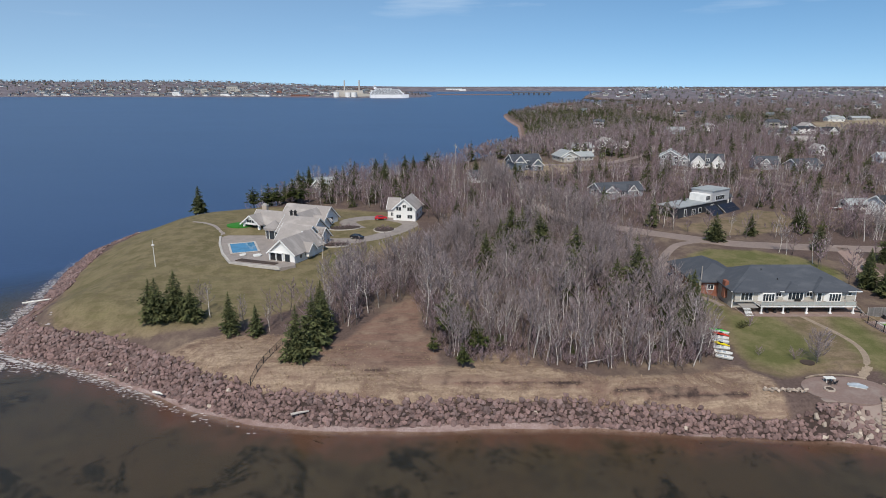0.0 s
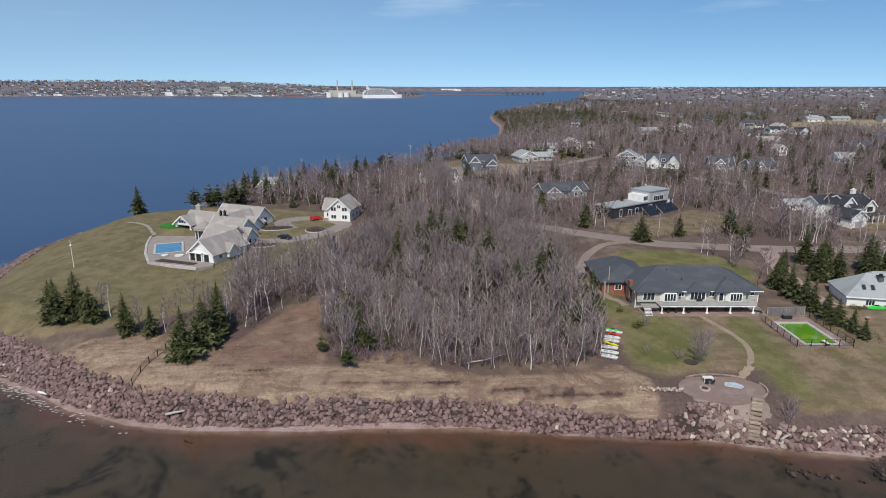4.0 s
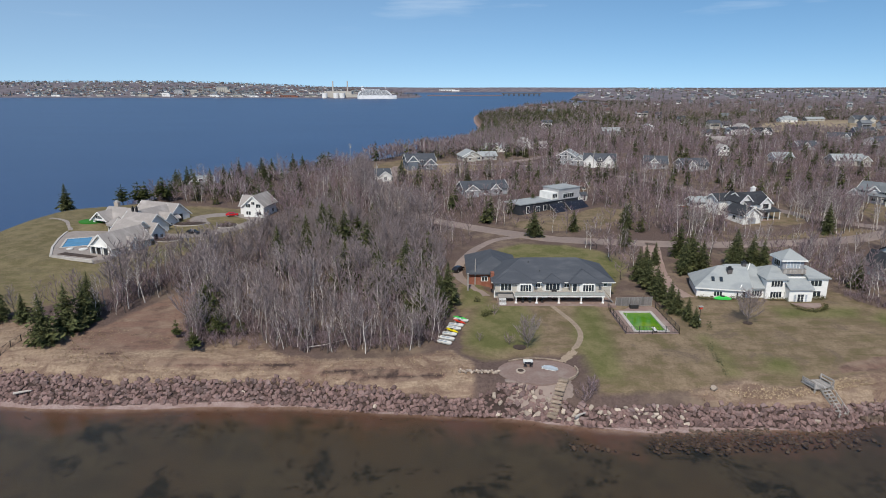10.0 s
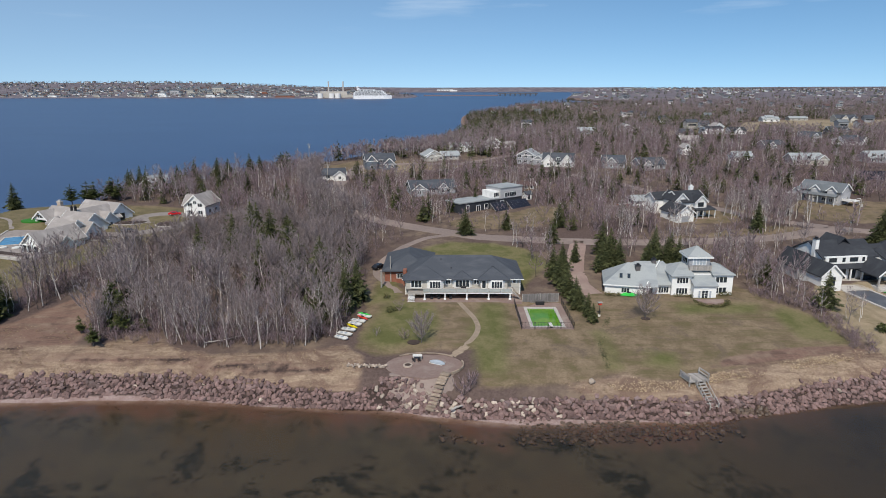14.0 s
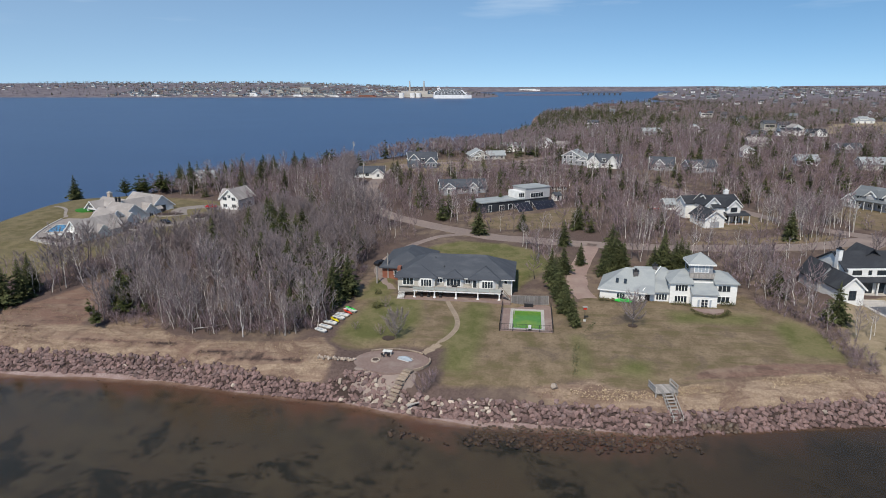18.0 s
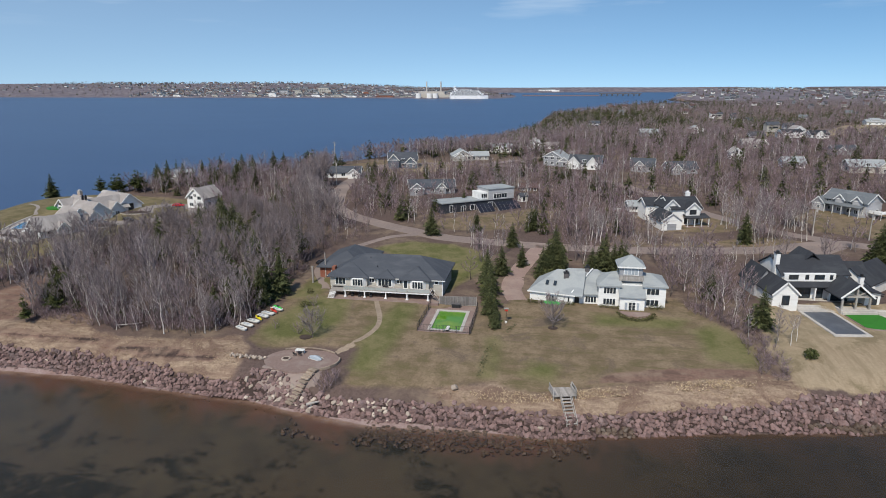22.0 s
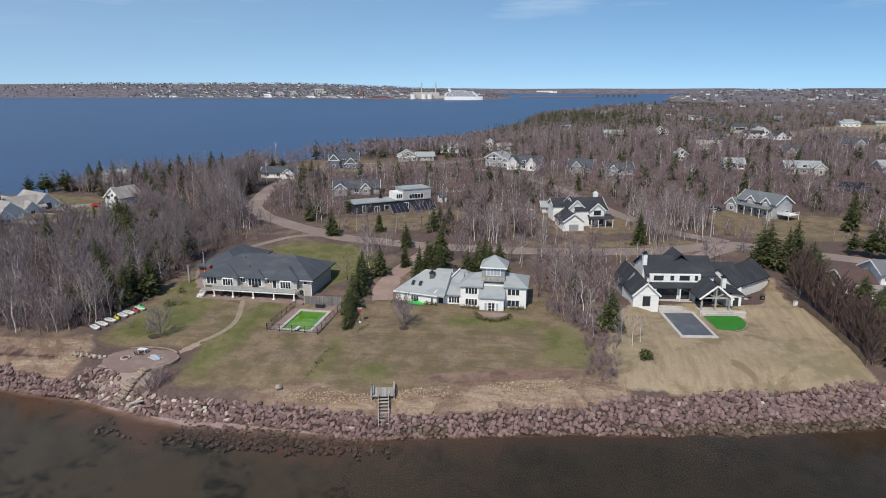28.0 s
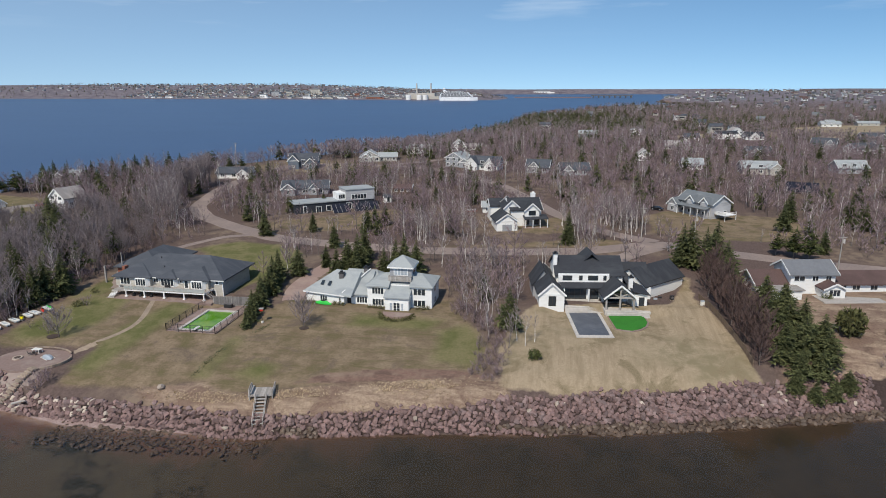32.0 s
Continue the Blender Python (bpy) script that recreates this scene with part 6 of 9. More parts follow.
def far_places(poly, n, rng, sizes):
    p = np.array(poly, float)
    lo, hi = p.min(0), p.max(0)
    d = np.exp(rng.uniform(math.log(260), math.log(1800), n * 3))
    x = rng.uniform(-0.25, 0.95, n * 3) * d + 60
    ok = (signed(p, x, d) > 0) & free(x, d)
    x, y = x[ok][:n], d[ok][:n]
    z = height(x, y)
    return [(a, b, c, rng.uniform(*sizes)) for a, b, c in zip(x, y, z)]


fw = far_places(FAR_WOOD, 8400, WOOD_RNG, (6.0, 9.0))
fw = [p for p in fw if not (470 < p[1] < 840 and p[0] < 0.5 * p[1] + 20) or WOOD_RNG.random() < 0.4]
scatter("distant_wood", "distant leafless brown woodland", "trees", BARE_FAR, (BARK, TWIG), fw[::2], WOOD_RNG)
scatter("distant_wood", "distant leafless reddish woodland", "trees", BARE_FAR, (BIRCH, TWIG_RED), fw[1::2], WOOD_RNG)
scatter("distant_spruces", "distant dark green spruces", "trees", SPRUCE_FAR, (BARK, SPRUCE), far_places(FAR_WOOD, 1100, WOOD_RNG, (6.0, 10.0)), WOOD_RNG)

BELT_A = [(104, 640), (140, 560), (192, 536), (216, 566), (232, 700), (204, 860), (150, 900), (112, 830)]
BELT_B = [(226, 520), (258, 522), (300, 566), (345, 632), (420, 696), (520, 730), (680, 820), (500, 810), (400, 766), (320, 690), (250, 604)]
BELT_C = [(66, 470), (84, 440), (104, 520), (100, 640), (88, 640), (80, 560)]
BELT_D = [(104, 960), (150, 940), (230, 960), (420, 1100), (460, 1380), (300, 1370), (220, 1270), (160, 1110)]
for poly, gap in ((BELT_A, 8.5), (BELT_B, 8.5), (BELT_C, 7.0), (BELT_D, 17.0)):
    scatter("spruce_belt", "dark belt of distant spruces", "trees", SPRUCE_FAR, (BARK, SPRUCE), places_in(poly, gap, WOOD_RNG, (6.0, 11.5), keep=0.5), WOOD_RNG)

BRUSHY = [(98, 146), (126, 147), (146, 150), (160, 158), (176, 166), (164, 180), (150, 186), (140, 180), (118, 176), (104, 166)]
scatter("undergrowth", "reddish leafless brush along the road", "undergrowth", BARE_LOW, (BARK, TWIG_RED), places_in(BRUSHY, 2.6, WOOD_RNG, (1.5, 4.5), margin=-3, keep=0.7), WOOD_RNG)

# spruces that stand singly
for x, y, s in ((-49.5, 103, 8.0), (-46.8, 104.5, 8.6), (-43.5, 103, 6.6), (-51.3, 104.5, 7.2), (-35.4, 98.4, 7.2), (-31, 98, 5.2), (-22.3, 89.5, 8.6), (-20.8, 94, 8.6), (-19.5, 97, 8.0), (-71.4, 181.8, 8.4), (66, 149, 7.0), (77, 154, 5.6),
                (84.8, 110.5, 6.0), (84.6, 107.4, 5.6), (85.5, 104.6, 5.2), (85.6, 101.6, 4.8), (86.6, 98.9, 4.4), (87.0, 96.4, 3.6), (84.0, 114, 6.6), (83.4, 118, 6.8), (86, 122, 6.4),
                (94.5, 122, 6.6), (96.5, 124, 7.6), (98.4, 123, 7.0), (104.5, 122.5, 6.6), (106.5, 124.5, 7.8), (109, 123.5, 7.2), (42.5, 100, 8.0), (42.0, 103, 8.4), (40.5, 98.5, 7.6), (44, 105.5, 8.2), (15.1, 136.7, 11.5), (20.8, 132.3, 11.0), (12.3, 131.8, 10), (17.2, 134.2, 11.8), (8.5, 121, 10.5), (27, 124, 10.8), (24, 112, 10.0), (31, 108, 9.5), (36, 112, 10.5), (39, 95, 7.5), (37, 93, 6.5), (37.5, 101, 8), (-20.7, 101, 8), (165.9, 139.5, 9), (201, 182, 8.4), (97.2, 133.2, 8), (111, 122.4, 7.5), (90, 128, 5), (87, 141.8, 6), (142, 152, 8), (12, 233, 8), (-3, 194, 8), (27, 236, 6),
                (131.6, 102.5, 7.4), (170, 137, 9.0), (173, 141, 9.6), (168, 142, 9.0), (175.5, 116, 6.6), (176.5, 110, 7.4), (196, 171, 8.0), (198.5, 152, 6.0)):
    plant("spruce", x, y, s, WOOD_RNG)

for x, y, s in ((-57, 187.5, 6.4), (-53, 189.5, 7.0), (-50, 188, 6.6), (-46, 191, 7.2), (-43, 190, 6.4), (-3, 247, 8), (-6, 249, 7.5), (8, 251, 5)):
    plant("pine", x, y, s, WOOD_RNG, "broad dark green pine on the shore bank", wide=1.35)
for x, y, s in ((-47, 205, 7.5), (-50, 198, 7.0), (-38, 198, 7.5), (-34, 201, 8.0), (-29, 205, 7.0), (-20, 214, 8.0), (-44, 207, 8.2), (-34, 214, 7.5), (-31, 222, 8.0), (-24, 226, 8.5), (-21, 229, 7.8), (-14, 233, 9.0), (-11, 236, 8.0), (-28, 196, 6.0), (70, 181, 5), (94, 185, 3.0), (97, 183, 2.6), (99, 180, 3.0), (101, 177, 3.2), (92, 160, 6), (94, 163, 5.5), (91, 156, 6.5), (155, 182, 5.5), (214, 178, 8.0), (216, 174, 7.0), (206, 240, 6), (172, 240, 6.5)):
    plant("spruce", x, y, s, WOOD_RNG)


# ---- rock revetment ----
def rock_mesh(rng):
    """A blocky boulder with uneven facets."""
    bm = bmesh.new()
    for _ in range(17):
        v = Vector(rng.normal(0, 1, 3)).normalized()
        v = Vector([math.copysign(abs(c) ** 0.72, c) for c in v])
        bm.verts.new((v.x * 0.56, v.y * 0.48, v.z * 0.42))
    bmesh.ops.convex_hull(bm, input=bm.verts[:])
    bm.verts.ensure_lookup_table()
    for v in [v for v in bm.verts if not v.link_faces]:
        bm.verts.remove(v)
    me = bpy.data.meshes.new("rock")
    bm.to_mesh(me)
    bm.free()
    return me


ROCK_RNG = np.random.default_rng(3)
ROCK_MESHES = []
for m_ in (ROCK, ROCK, ROCK, ROCK_PALE):
    for _ in range(6):
        me_ = rock_mesh(ROCK_RNG)
        me_.materials.append(m_)
        ROCK_MESHES.append(me_)


def revetment(x0, x1, label, y0=66, y1=116):
    """Blocks packed up the bank between two places along the shore, each lying in the bank's slope, with smaller ones in the gaps."""
    r = thing("rock_revetment", label, "rocks", (x0 + x1) / 2, float(np.interp((x0 + x1) / 2, [p[0] for p in SHORE], [p[1] for p in SHORE])), 0, kind="structure")
    base = r.matrix_basis.translation
    spots = []
    for step, lo_s, hi_s, jit, sink in ((0.68, 0.62, 0.92, 0.20, 0.02), (0.84, 0.32, 0.55, 0.42, 0.08)):
        x, y = np.meshgrid(np.arange(x0, x1, step), np.arange(y0, y1, step * 0.80))
        x = x + (np.arange(x.shape[0]) % 2)[:, None] * step / 2
        x, y = x.ravel() + ROCK_RNG.uniform(-jit, jit, x.size), y.ravel() + ROCK_RNG.uniform(-jit, jit, y.size)
        d = signed(NEAR_LAND, x, y)
        w = beach_width(x)
        ok = (d > w - 0.5 + 0.3 * wave(x, y, 1.5)) & (d < w + rock_reach(x) + 0.45 * wave(x, y, 2.6, 1) + ROCK_RNG.normal(0, 0.22, x.size)) & (x >= x0) & (x < x1)
        x, y, d, w = x[ok], y[ok], d[ok], w[ok]
        e = 0.5
        z, gx, gy = height(x, y), (height(x + e, y) - height(x - e, y)) / (2 * e), (height(x, y + e) - height(x, y - e)) / (2 * e)
        s = ROCK_RNG.uniform(lo_s, hi_s, x.size) * np.where(ROCK_RNG.random(x.size) < 0.08, 1.3, 1.0)
        spots += list(zip(y, x, z + 0.10 - sink, gx, gy, s))
    spots.sort()
    heaps = {False: ([], []), True: ([], [])}
    for i, (yy, xx, zz, gx, gy, s) in enumerate(spots):
        pale = 0.13 if 50 < xx < 78 else 0.01
        k = int(ROCK_RNG.integers(18, 24) if ROCK_RNG.random() < pale else ROCK_RNG.integers(18))
        lie = Vector((0, 0, 1)).rotation_difference(Vector((-gx, -gy, 1.15))).to_matrix().to_4x4()
        m = Matrix.Translation((xx - base.x, yy - base.y, zz)) @ lie @ pose(0, 0, 0, *ROCK_RNG.normal(0, 13, 2), ROCK_RNG.uniform(0, 360)) @ Matrix.Diagonal((s * 1.08, s * ROCK_RNG.uniform(0.85, 1.1), s * ROCK_RNG.uniform(0.75, 1.05), 1))
        if i < 300 or k >= 18:
            o = new("rock", ROCK_MESHES[k])
            o.parent = r
            o.matrix_basis = m
        else:
            me, (pv, pf) = ROCK_MESHES[k], heaps[bool(xx > 96 and zz < 0.75)]
            n = len(pv)
            pv += [tuple(m @ v.co) for v in me.vertices]
            pf += [tuple(v + n for v in p.vertices) for p in me.polygons]
    for wet, geo in heaps.items():
        if geo[0]:
            tagged(part("wet_rocks" if wet else "rocks", geo, ROCK_WET if wet else ROCK, r), kind="stuff")
    return r


for a_, b_, t_ in ((-83, -20, "steep bank of red sandstone armour rocks round the point"), (-20, 50, "red sandstone armour rocks below the dry grass bank"), (50, 108, "reddish armour rocks with some paler stones"), (108, 186, "high bank of pinkish armour rocks below the lawn")):
    revetment(a_, b_, t_)


# ---- dry grass, weeds and mid-distance conifers ----
def tufts(name, label, poly, n, rng, material, h0, h1):
    """Clumps of dry blades over an outline, joined."""
    p = np.array(poly, float)
    lo, hi = p.min(0), p.max(0)
    x, y = rng.uniform(lo[0], hi[0], n), rng.uniform(lo[1], hi[1], n)
    ok = (signed(p, x, y) > 0) & (wave(x, y * 2.2, 3.0) + rng.normal(0, 0.35, n) > -0.1)
    vs, fs = [], []
    for a, b, c in zip(x[ok], y[ok], height(x[ok], y[ok])):
        for _ in range(4):
            t, l, h = rng.uniform(0, 6.283), rng.uniform(0.1, 0.35), rng.uniform(h0, h1)
            k = len(vs)
            dx, dy = math.cos(t), math.sin(t)
            vs += [(a - dy * 0.04, b + dx * 0.04, c), (a + dy * 0.04, b - dx * 0.04, c), (a + dx * l, b + dy * l, c + h)]
            fs.append((k, k + 1, k + 2))
    return tagged(new(name, mesh_of(name, vs, fs, material)), label, "grass", kind="stuff")


GRASS_RNG = np.random.default_rng(91)
tufts("dry_grass", "tall dry tan grass on the bank", STRAW_BANK, 9000, GRASS_RNG, DRYREED, 0.06, 0.20)
OVERHANG = [(84, 78.4), (88, 79.4), (91, 78), (94.4, 77.4), (99, 78.6), (103, 80), (115, 83), (129, 86.4), (129, 84.6), (115, 81), (103, 78), (98, 76.4), (92, 75.6), (86, 76)]
tufts("dry_grass", "matted pale straw hanging over the bank's edge", OVERHANG, 9000, GRASS_RNG, PALESTRAW, 0.08, 0.22)
tufts("dry_grass", "tall dry tan grass above the rocks", STRAW_BANK_B, 3500, GRASS_RNG, DRYREED, 0.06, 0.20)
mid_spruce = [p for p in places_in(MIDDLE, 8.5, WOOD_RNG, (4.5, 8.0), keep=0.55) + places_in(RIGHT, 12, WOOD_RNG, (5, 9), keep=0.65) + places_in(GROVE_BACK, 8, WOOD_RNG, (5, 8.5), keep=0.6)]
scatter("spruces", "scattered dark green spruces among bare trees", "trees", SPRUCE_MID, (BARK, SPRUCE), mid_spruce[:300], WOOD_RNG)
scatter("cape_spruces", "dark spruces along the far wooded shore", "trees", SPRUCE_FAR, (BARK, SPRUCE), [(x, y, height(np.array([x]), np.array([y]))[0], WOOD_RNG.uniform(5, 8)) for x, y in ((float(np.interp(t, [430, 580, 690, 900, 985], [60, 76, 86, 90, 100])) + WOOD_RNG.uniform(0, 30), t) for t in WOOD_RNG.uniform(430, 985, 190))], WOOD_RNG)
revetment(-106, -83, "reddish rocks along the outer side of the point", 106, 205)

# broad spruces at the foot of the boundary row, brush along the wood's edge, brush between the gardens
for x, y, s in ((175.6, 93.4, 3.8), (178.0, 92.4, 3.6), (180.8, 93.2, 3.4), (183.2, 95.0, 3.6), (177.0, 96.0, 4.6), (180.0, 96.6, 4.4), (176.5, 113.5, 7.4), (178.5, 109.5, 7.2), (180.0, 105.5, 7.0), (179.5, 113.0, 6.4), (182.0, 102.5, 6.0), (172.4, 134.5, 9.0), (174.5, 131.5, 8.0), (174.0, 127.5, 7.4), (175.4, 98.6, 6.4), (178.6, 100.4, 6.8), (181.6, 99.4, 5.4), (177.4, 104.6, 7.0), (175.6, 107.0, 7.4)):
    plant("spruce", x - 1.6, y, s, WOOD_RNG, "broad dark green spruce at the lawn's boundary", wide=1.4)
for x, y, s in ((97.5, 127, 8.0), (95.6, 125, 7.2), (107.5, 127.5, 8.2), (110.5, 126, 7.4), (126, 114, 6.0)):
    plant("spruce", x, y, s, WOOD_RNG)
for x, y, s in ((14.1, 124.8, 7.5), (19.9, 128.1, 8.0), (22.8, 139.4, 8.0), (-1.5, 92.0, 3.2), (0.5, 98.6, 6.0), (39.3, 115.5, 7.5), (39.9, 125.9, 8.0), (8, 142, 7.5), (4.0, 95.0, 6.5), (9.0, 93.0, 3.0), (20.0, 90.5, 2.2)):
    plant("pine", x, y, s, WOOD_RNG)
for poly, n in (([(-30, 101), (-21, 98), (-13, 112), (-9, 124), (-16, 132), (-24, 118)], 40), ([(79, 124), (86, 118), (87, 136), (80, 142), (76, 140)], 16), ([(94, 132), (118, 131), (120, 139), (95, 140)], 16), ([(134, 131), (160, 133), (158, 141), (134, 140)], 14), ([(60, 150), (84, 148), (88, 152), (70, 154)], 9), ([(30, 160), (44, 148), (52, 152), (40, 160)], 8)):
    p_ = np.array(poly, float)
    for _ in range(n):
        x, y = WOOD_RNG.uniform(p_[:, 0].min(), p_[:, 0].max()), WOOD_RNG.uniform(p_[:, 1].min(), p_[:, 1].max())
        if signed(p_, np.array([x]), np.array([y]))[0] > 0 and all(off_line(l, np.array([x]), np.array([y]), closed=False)[0] > r for l, r in ROADS):
            plant(WOOD_RNG.choice(["grey", "red", "birch"]), x, y, WOOD_RNG.uniform(4.5, 7.5), WOOD_RNG)
EDGE = [(-26, 97), (-20, 94), (-12, 116), (-6, 114), (-3, 100), (0, 90), (8, 88), (26, 86.8), (40, 88.4), (44, 92), (43, 112), (47, 122), (40, 122), (40, 94), (26, 91.5), (8, 93), (3, 96), (0, 112), (-8, 124), (-18, 112)]
scatter("brush", "reddish leafless brush along the wood's edge", "undergrowth", SHRUBS, (BARK, TWIG_RED), places_in(EDGE, 1.15, WOOD_RNG, (0.8, 2.8), margin=-5, keep=0.7), WOOD_RNG)
FOOT = [(1, 88.5), (4.3, 89.5), (7.3, 93), (11.8, 93), (14.4, 89.6), (19, 87.2), (23, 86.3), (28, 86.3), (34, 86.3), (38.4, 87.6), (43, 92), (43.5, 99), (41, 99), (36, 91.5), (24, 90.5), (14, 94), (8, 97), (2, 95)]
for x, y, z, h_ in places_in(FOOT, 1.9, WOOD_RNG, (4.5, 9.0), margin=-3, keep=0.75):
    ob = plant("birch", x, y, h_, WOOD_RNG, "slender white birch stem leaning out of the wood's edge", wide=0.8)
    ob.rotation_euler.x += radians(WOOD_RNG.normal(5, 8))
    ob.rotation_euler.y += radians(WOOD_RNG.normal(0, 9))
scatter("saplings", "dense brown saplings inside the wood's edge", "undergrowth", BARE_LOW, (BARK, TWIG_RED), places_in(FOOT, 1.3, WOOD_RNG, (2.5, 5.5), margin=-3, keep=0.8), WOOD_RNG)
STRIP_FOOT = [(127, 86), (131, 85.5), (132.5, 92), (132, 101), (122, 112), (120, 108), (127, 100)]
scatter("brush", "reddish leafless brush between two lawns", "undergrowth", SHRUBS, (BARK, TWIG_RED), places_in(STRIP_FOOT, 0.95, WOOD_RNG, (0.8, 1.9), margin=-6, keep=0.8), WOOD_RNG)
for x, y, z, s in places_in(STRIP_WHITE_DARK, 3.4, WOOD_RNG, (4.5, 7.5), keep=0.8)[:24]:
    plant(WOOD_RNG.choice(["grey", "red", "birch"]), x, y, s, WOOD_RNG)
scatter("brush", "brown and reddish brush in the rough garden", "undergrowth", SHRUBS, (BARK, TWIG_RED), places_in([(184, 96), (200, 98), (215, 104), (215, 112), (190, 104)], 2.2, WOOD_RNG, (0.9, 2.2), margin=-9, keep=0.6), WOOD_RNG)
# the bare corner inside the road's bend, and a rank green line between the two lawns
BEND_RNG = np.random.default_rng(77)
BEND = [(33, 158), (40, 156), (50, 149), (51, 141), (45, 131), (38, 137), (34, 148)]
clear_of_roads = lambda ps: [p for p in ps if all(off_line(l, np.array([p[0]]), np.array([p[1]]), closed=False)[0] > r + 0.6 for l, r in ROADS)]
scatter("brush", "brown leafless brush inside the road's bend", "undergrowth", BARE_LOW, (BARK, TWIG_RED), clear_of_roads(places_in(BEND, 1.9, BEND_RNG, (1.4, 3.6), margin=-3, keep=0.75)), BEND_RNG)
for x, y, z, s in clear_of_roads(places_in(BEND, 4.2, BEND_RNG, (4.5, 7.5), margin=-2, keep=0.8))[:16]:
    plant(BEND_RNG.choice(["grey", "red", "birch"]), x, y, s, BEND_RNG)
tufts("rank_grass", "line of rank dark grass between two lawns", [(85.6, 80), (86.4, 80), (87.0, 88.5), (91.6, 101), (90.9, 101.2), (86.0, 88.6)], 1500, BEND_RNG, RANK, 0.07, 0.20)


# ---- wet stones and weed at the toe of the bank ----
def wet_stones(x0, x1, lo, hi, n, label, s0, s1):
    x, y = ROCK_RNG.uniform(x0, x1, n), ROCK_RNG.uniform(62, 80, n)
    d = signed(NEAR_LAND, x, y) + 0.6 * wave(x, y, 3.0)
    fade = np.clip((hi - d) / 0.8, 0, 1) * np.clip((d - lo) / 2.2, 0, 1) * (0.5 + 0.5 * np.sin((x - x0) / (x1 - x0) * math.pi)) * (wave(x, y, 4.0, 3) > -0.45)
    ok = ROCK_RNG.random(n) < fade
    vs, fs = [], []
    for a, b in zip(x[ok], y[ok]):
        s = ROCK_RNG.uniform(s0, s1)
        m = pose(a, b, max(float(height(a, b)), -0.1) + 0.04, *ROCK_RNG.normal(0, 14, 2), ROCK_RNG.uniform(0, 360)) @ Matrix.Diagonal((s, s, s * 0.55, 1))
        me = ROCK_MESHES[int(ROCK_RNG.integers(18))]
        k = len(vs)
        vs += [tuple(m @ v.co) for v in me.vertices]
        fs += [tuple(v + k for v in p.vertices) for p in me.polygons]
    return tagged(new("wet_stones", mesh_of("wet_stones", vs, fs, ROCK_WET)), label, "stones", kind="stuff")


wet_stones(60, 102, -4.6, 1.4, 3600, "dark wet stones and weed along the waterline", 0.25, 0.75)
wet_stones(-30, 62, -2.0, 0.6, 2500, "scattered wet stones at the water's edge", 0.12, 0.35)


# ---- pools, terraces and garden things ----
def ring(parent, name, x0, x1, y0, y1, ix0, ix1, iy0, iy1, z0, z1, m):
    """A slab with a rectangular hole, in one piece."""
    o = [(x0, y0), (x1, y0), (x1, y1), (x0, y1)]
    i = [(ix0, iy0), (ix1, iy0), (ix1, iy1), (ix0, iy1)]
    vs = [(*p, z) for z in (z0, z1) for p in o + i]
    fs = []
    for k in range(4):
        n = (k + 1) % 4
        fs += [(8 + k, 8 + n, 12 + n, 12 + k), (k, 4 + k, 4 + n, n), (k, n, 8 + n, 8 + k), (4 + n, 4 + k, 12 + k, 12 + n)]
    return part(name, (vs, fs), m, parent)


def pool(label, x, y, z, rz, w, d, coping, deck, deck_m, fill, fill_name, drop=0.12):
    """A sunk pool: paved deck, pale coping and its filling, centred at a place."""
    p = thing("swimming_pool", label, "pool", x, y, z, rz)
    a, b = w / 2, d / 2
    dl, dr, df, db = deck
    ring(p, "pool_deck", -a - dl, a + dr, -b - df, b + db, -a - coping, a + coping, -b - coping, b + coping, -0.7, 0.0, deck_m)
    ring(p, "coping", -a - coping, a + coping, -b - coping, b + coping, -a, a, -b, b, -0.5, 0.05, CONCRETE)
    part(fill_name, box(-a, a, -b, b, -0.5, -drop), fill, p)
    return p


pb = pool("backyard pool of bright green algae water with a brick deck", 78.65, 98.6, 5.68, 0, 5.0, 9.0, 0.55, (2.2, 1.9, 1.2, 6.6), BRICKPAVE, POOLGREEN, "water")
board = part("diving_board", bevelled(box(0.2, 0.75, -5.6, -3.9, 0.35, 0.43), 0.02), PLASTIC_W, pb)
part("board_stand", box(0.25, 0.7, -5.5, -5.0, 0.05, 0.35), DARKMETAL, board)
part("ladder", join(tube([(-2.3, 2.5, -0.3), (-2.3, 2.5, 0.8), (-2.9, 2.5, 0.8), (-2.9, 2.5, 0)], [0.03] * 4, 5)), CONCRETE, pb)


def fence_run(name, label, a, b, h, posts, bar_m, panel_m=None, slats=0, zf=None):
    """A fence from a to b: posts, rails and either a mesh panel or upright slats."""
    f = thing(name, label, "fence", a[0], a[1], 0)
    d = Vector((b[0] - a[0], b[1] - a[1], 0))
    g = [(zat(a[0] + d.x * k / posts, a[1] + d.y * k / posts) if zf is None else zf) for k in range(posts + 1)]
    for k in range(posts + 1):
        p = d * k / posts
        part("post", box(p.x - 0.04, p.x + 0.04, p.y - 0.04, p.y + 0.04, g[k] - 0.2, g[k] + h), bar_m, f)
        if k < posts:
            q = d * (k + 1) / posts
            for up in (0.15, h - 0.06):
                part("rail", beam((p.x, p.y, g[k] + up), (q.x, q.y, g[k + 1] + up), 0.035), bar_m, f)
            n = slats or 9
            for s in range(n):
                t = p.lerp(q, (s + 0.5) / n)
                zz = g[k] + (g[k + 1] - g[k]) * (s + 0.5) / n
                w = 0.012 if not slats else d.length / posts / n * 0.46
                e = d.normalized() * w
                part("bar" if not slats else "slat", beam((t.x - e.x, t.y - e.y, zz + h / 2), (t.x + e.x, t.y + e.y, zz + h / 2), 0.03 if slats else 0.016, h - 0.15), panel_m or bar_m, f)
    return f


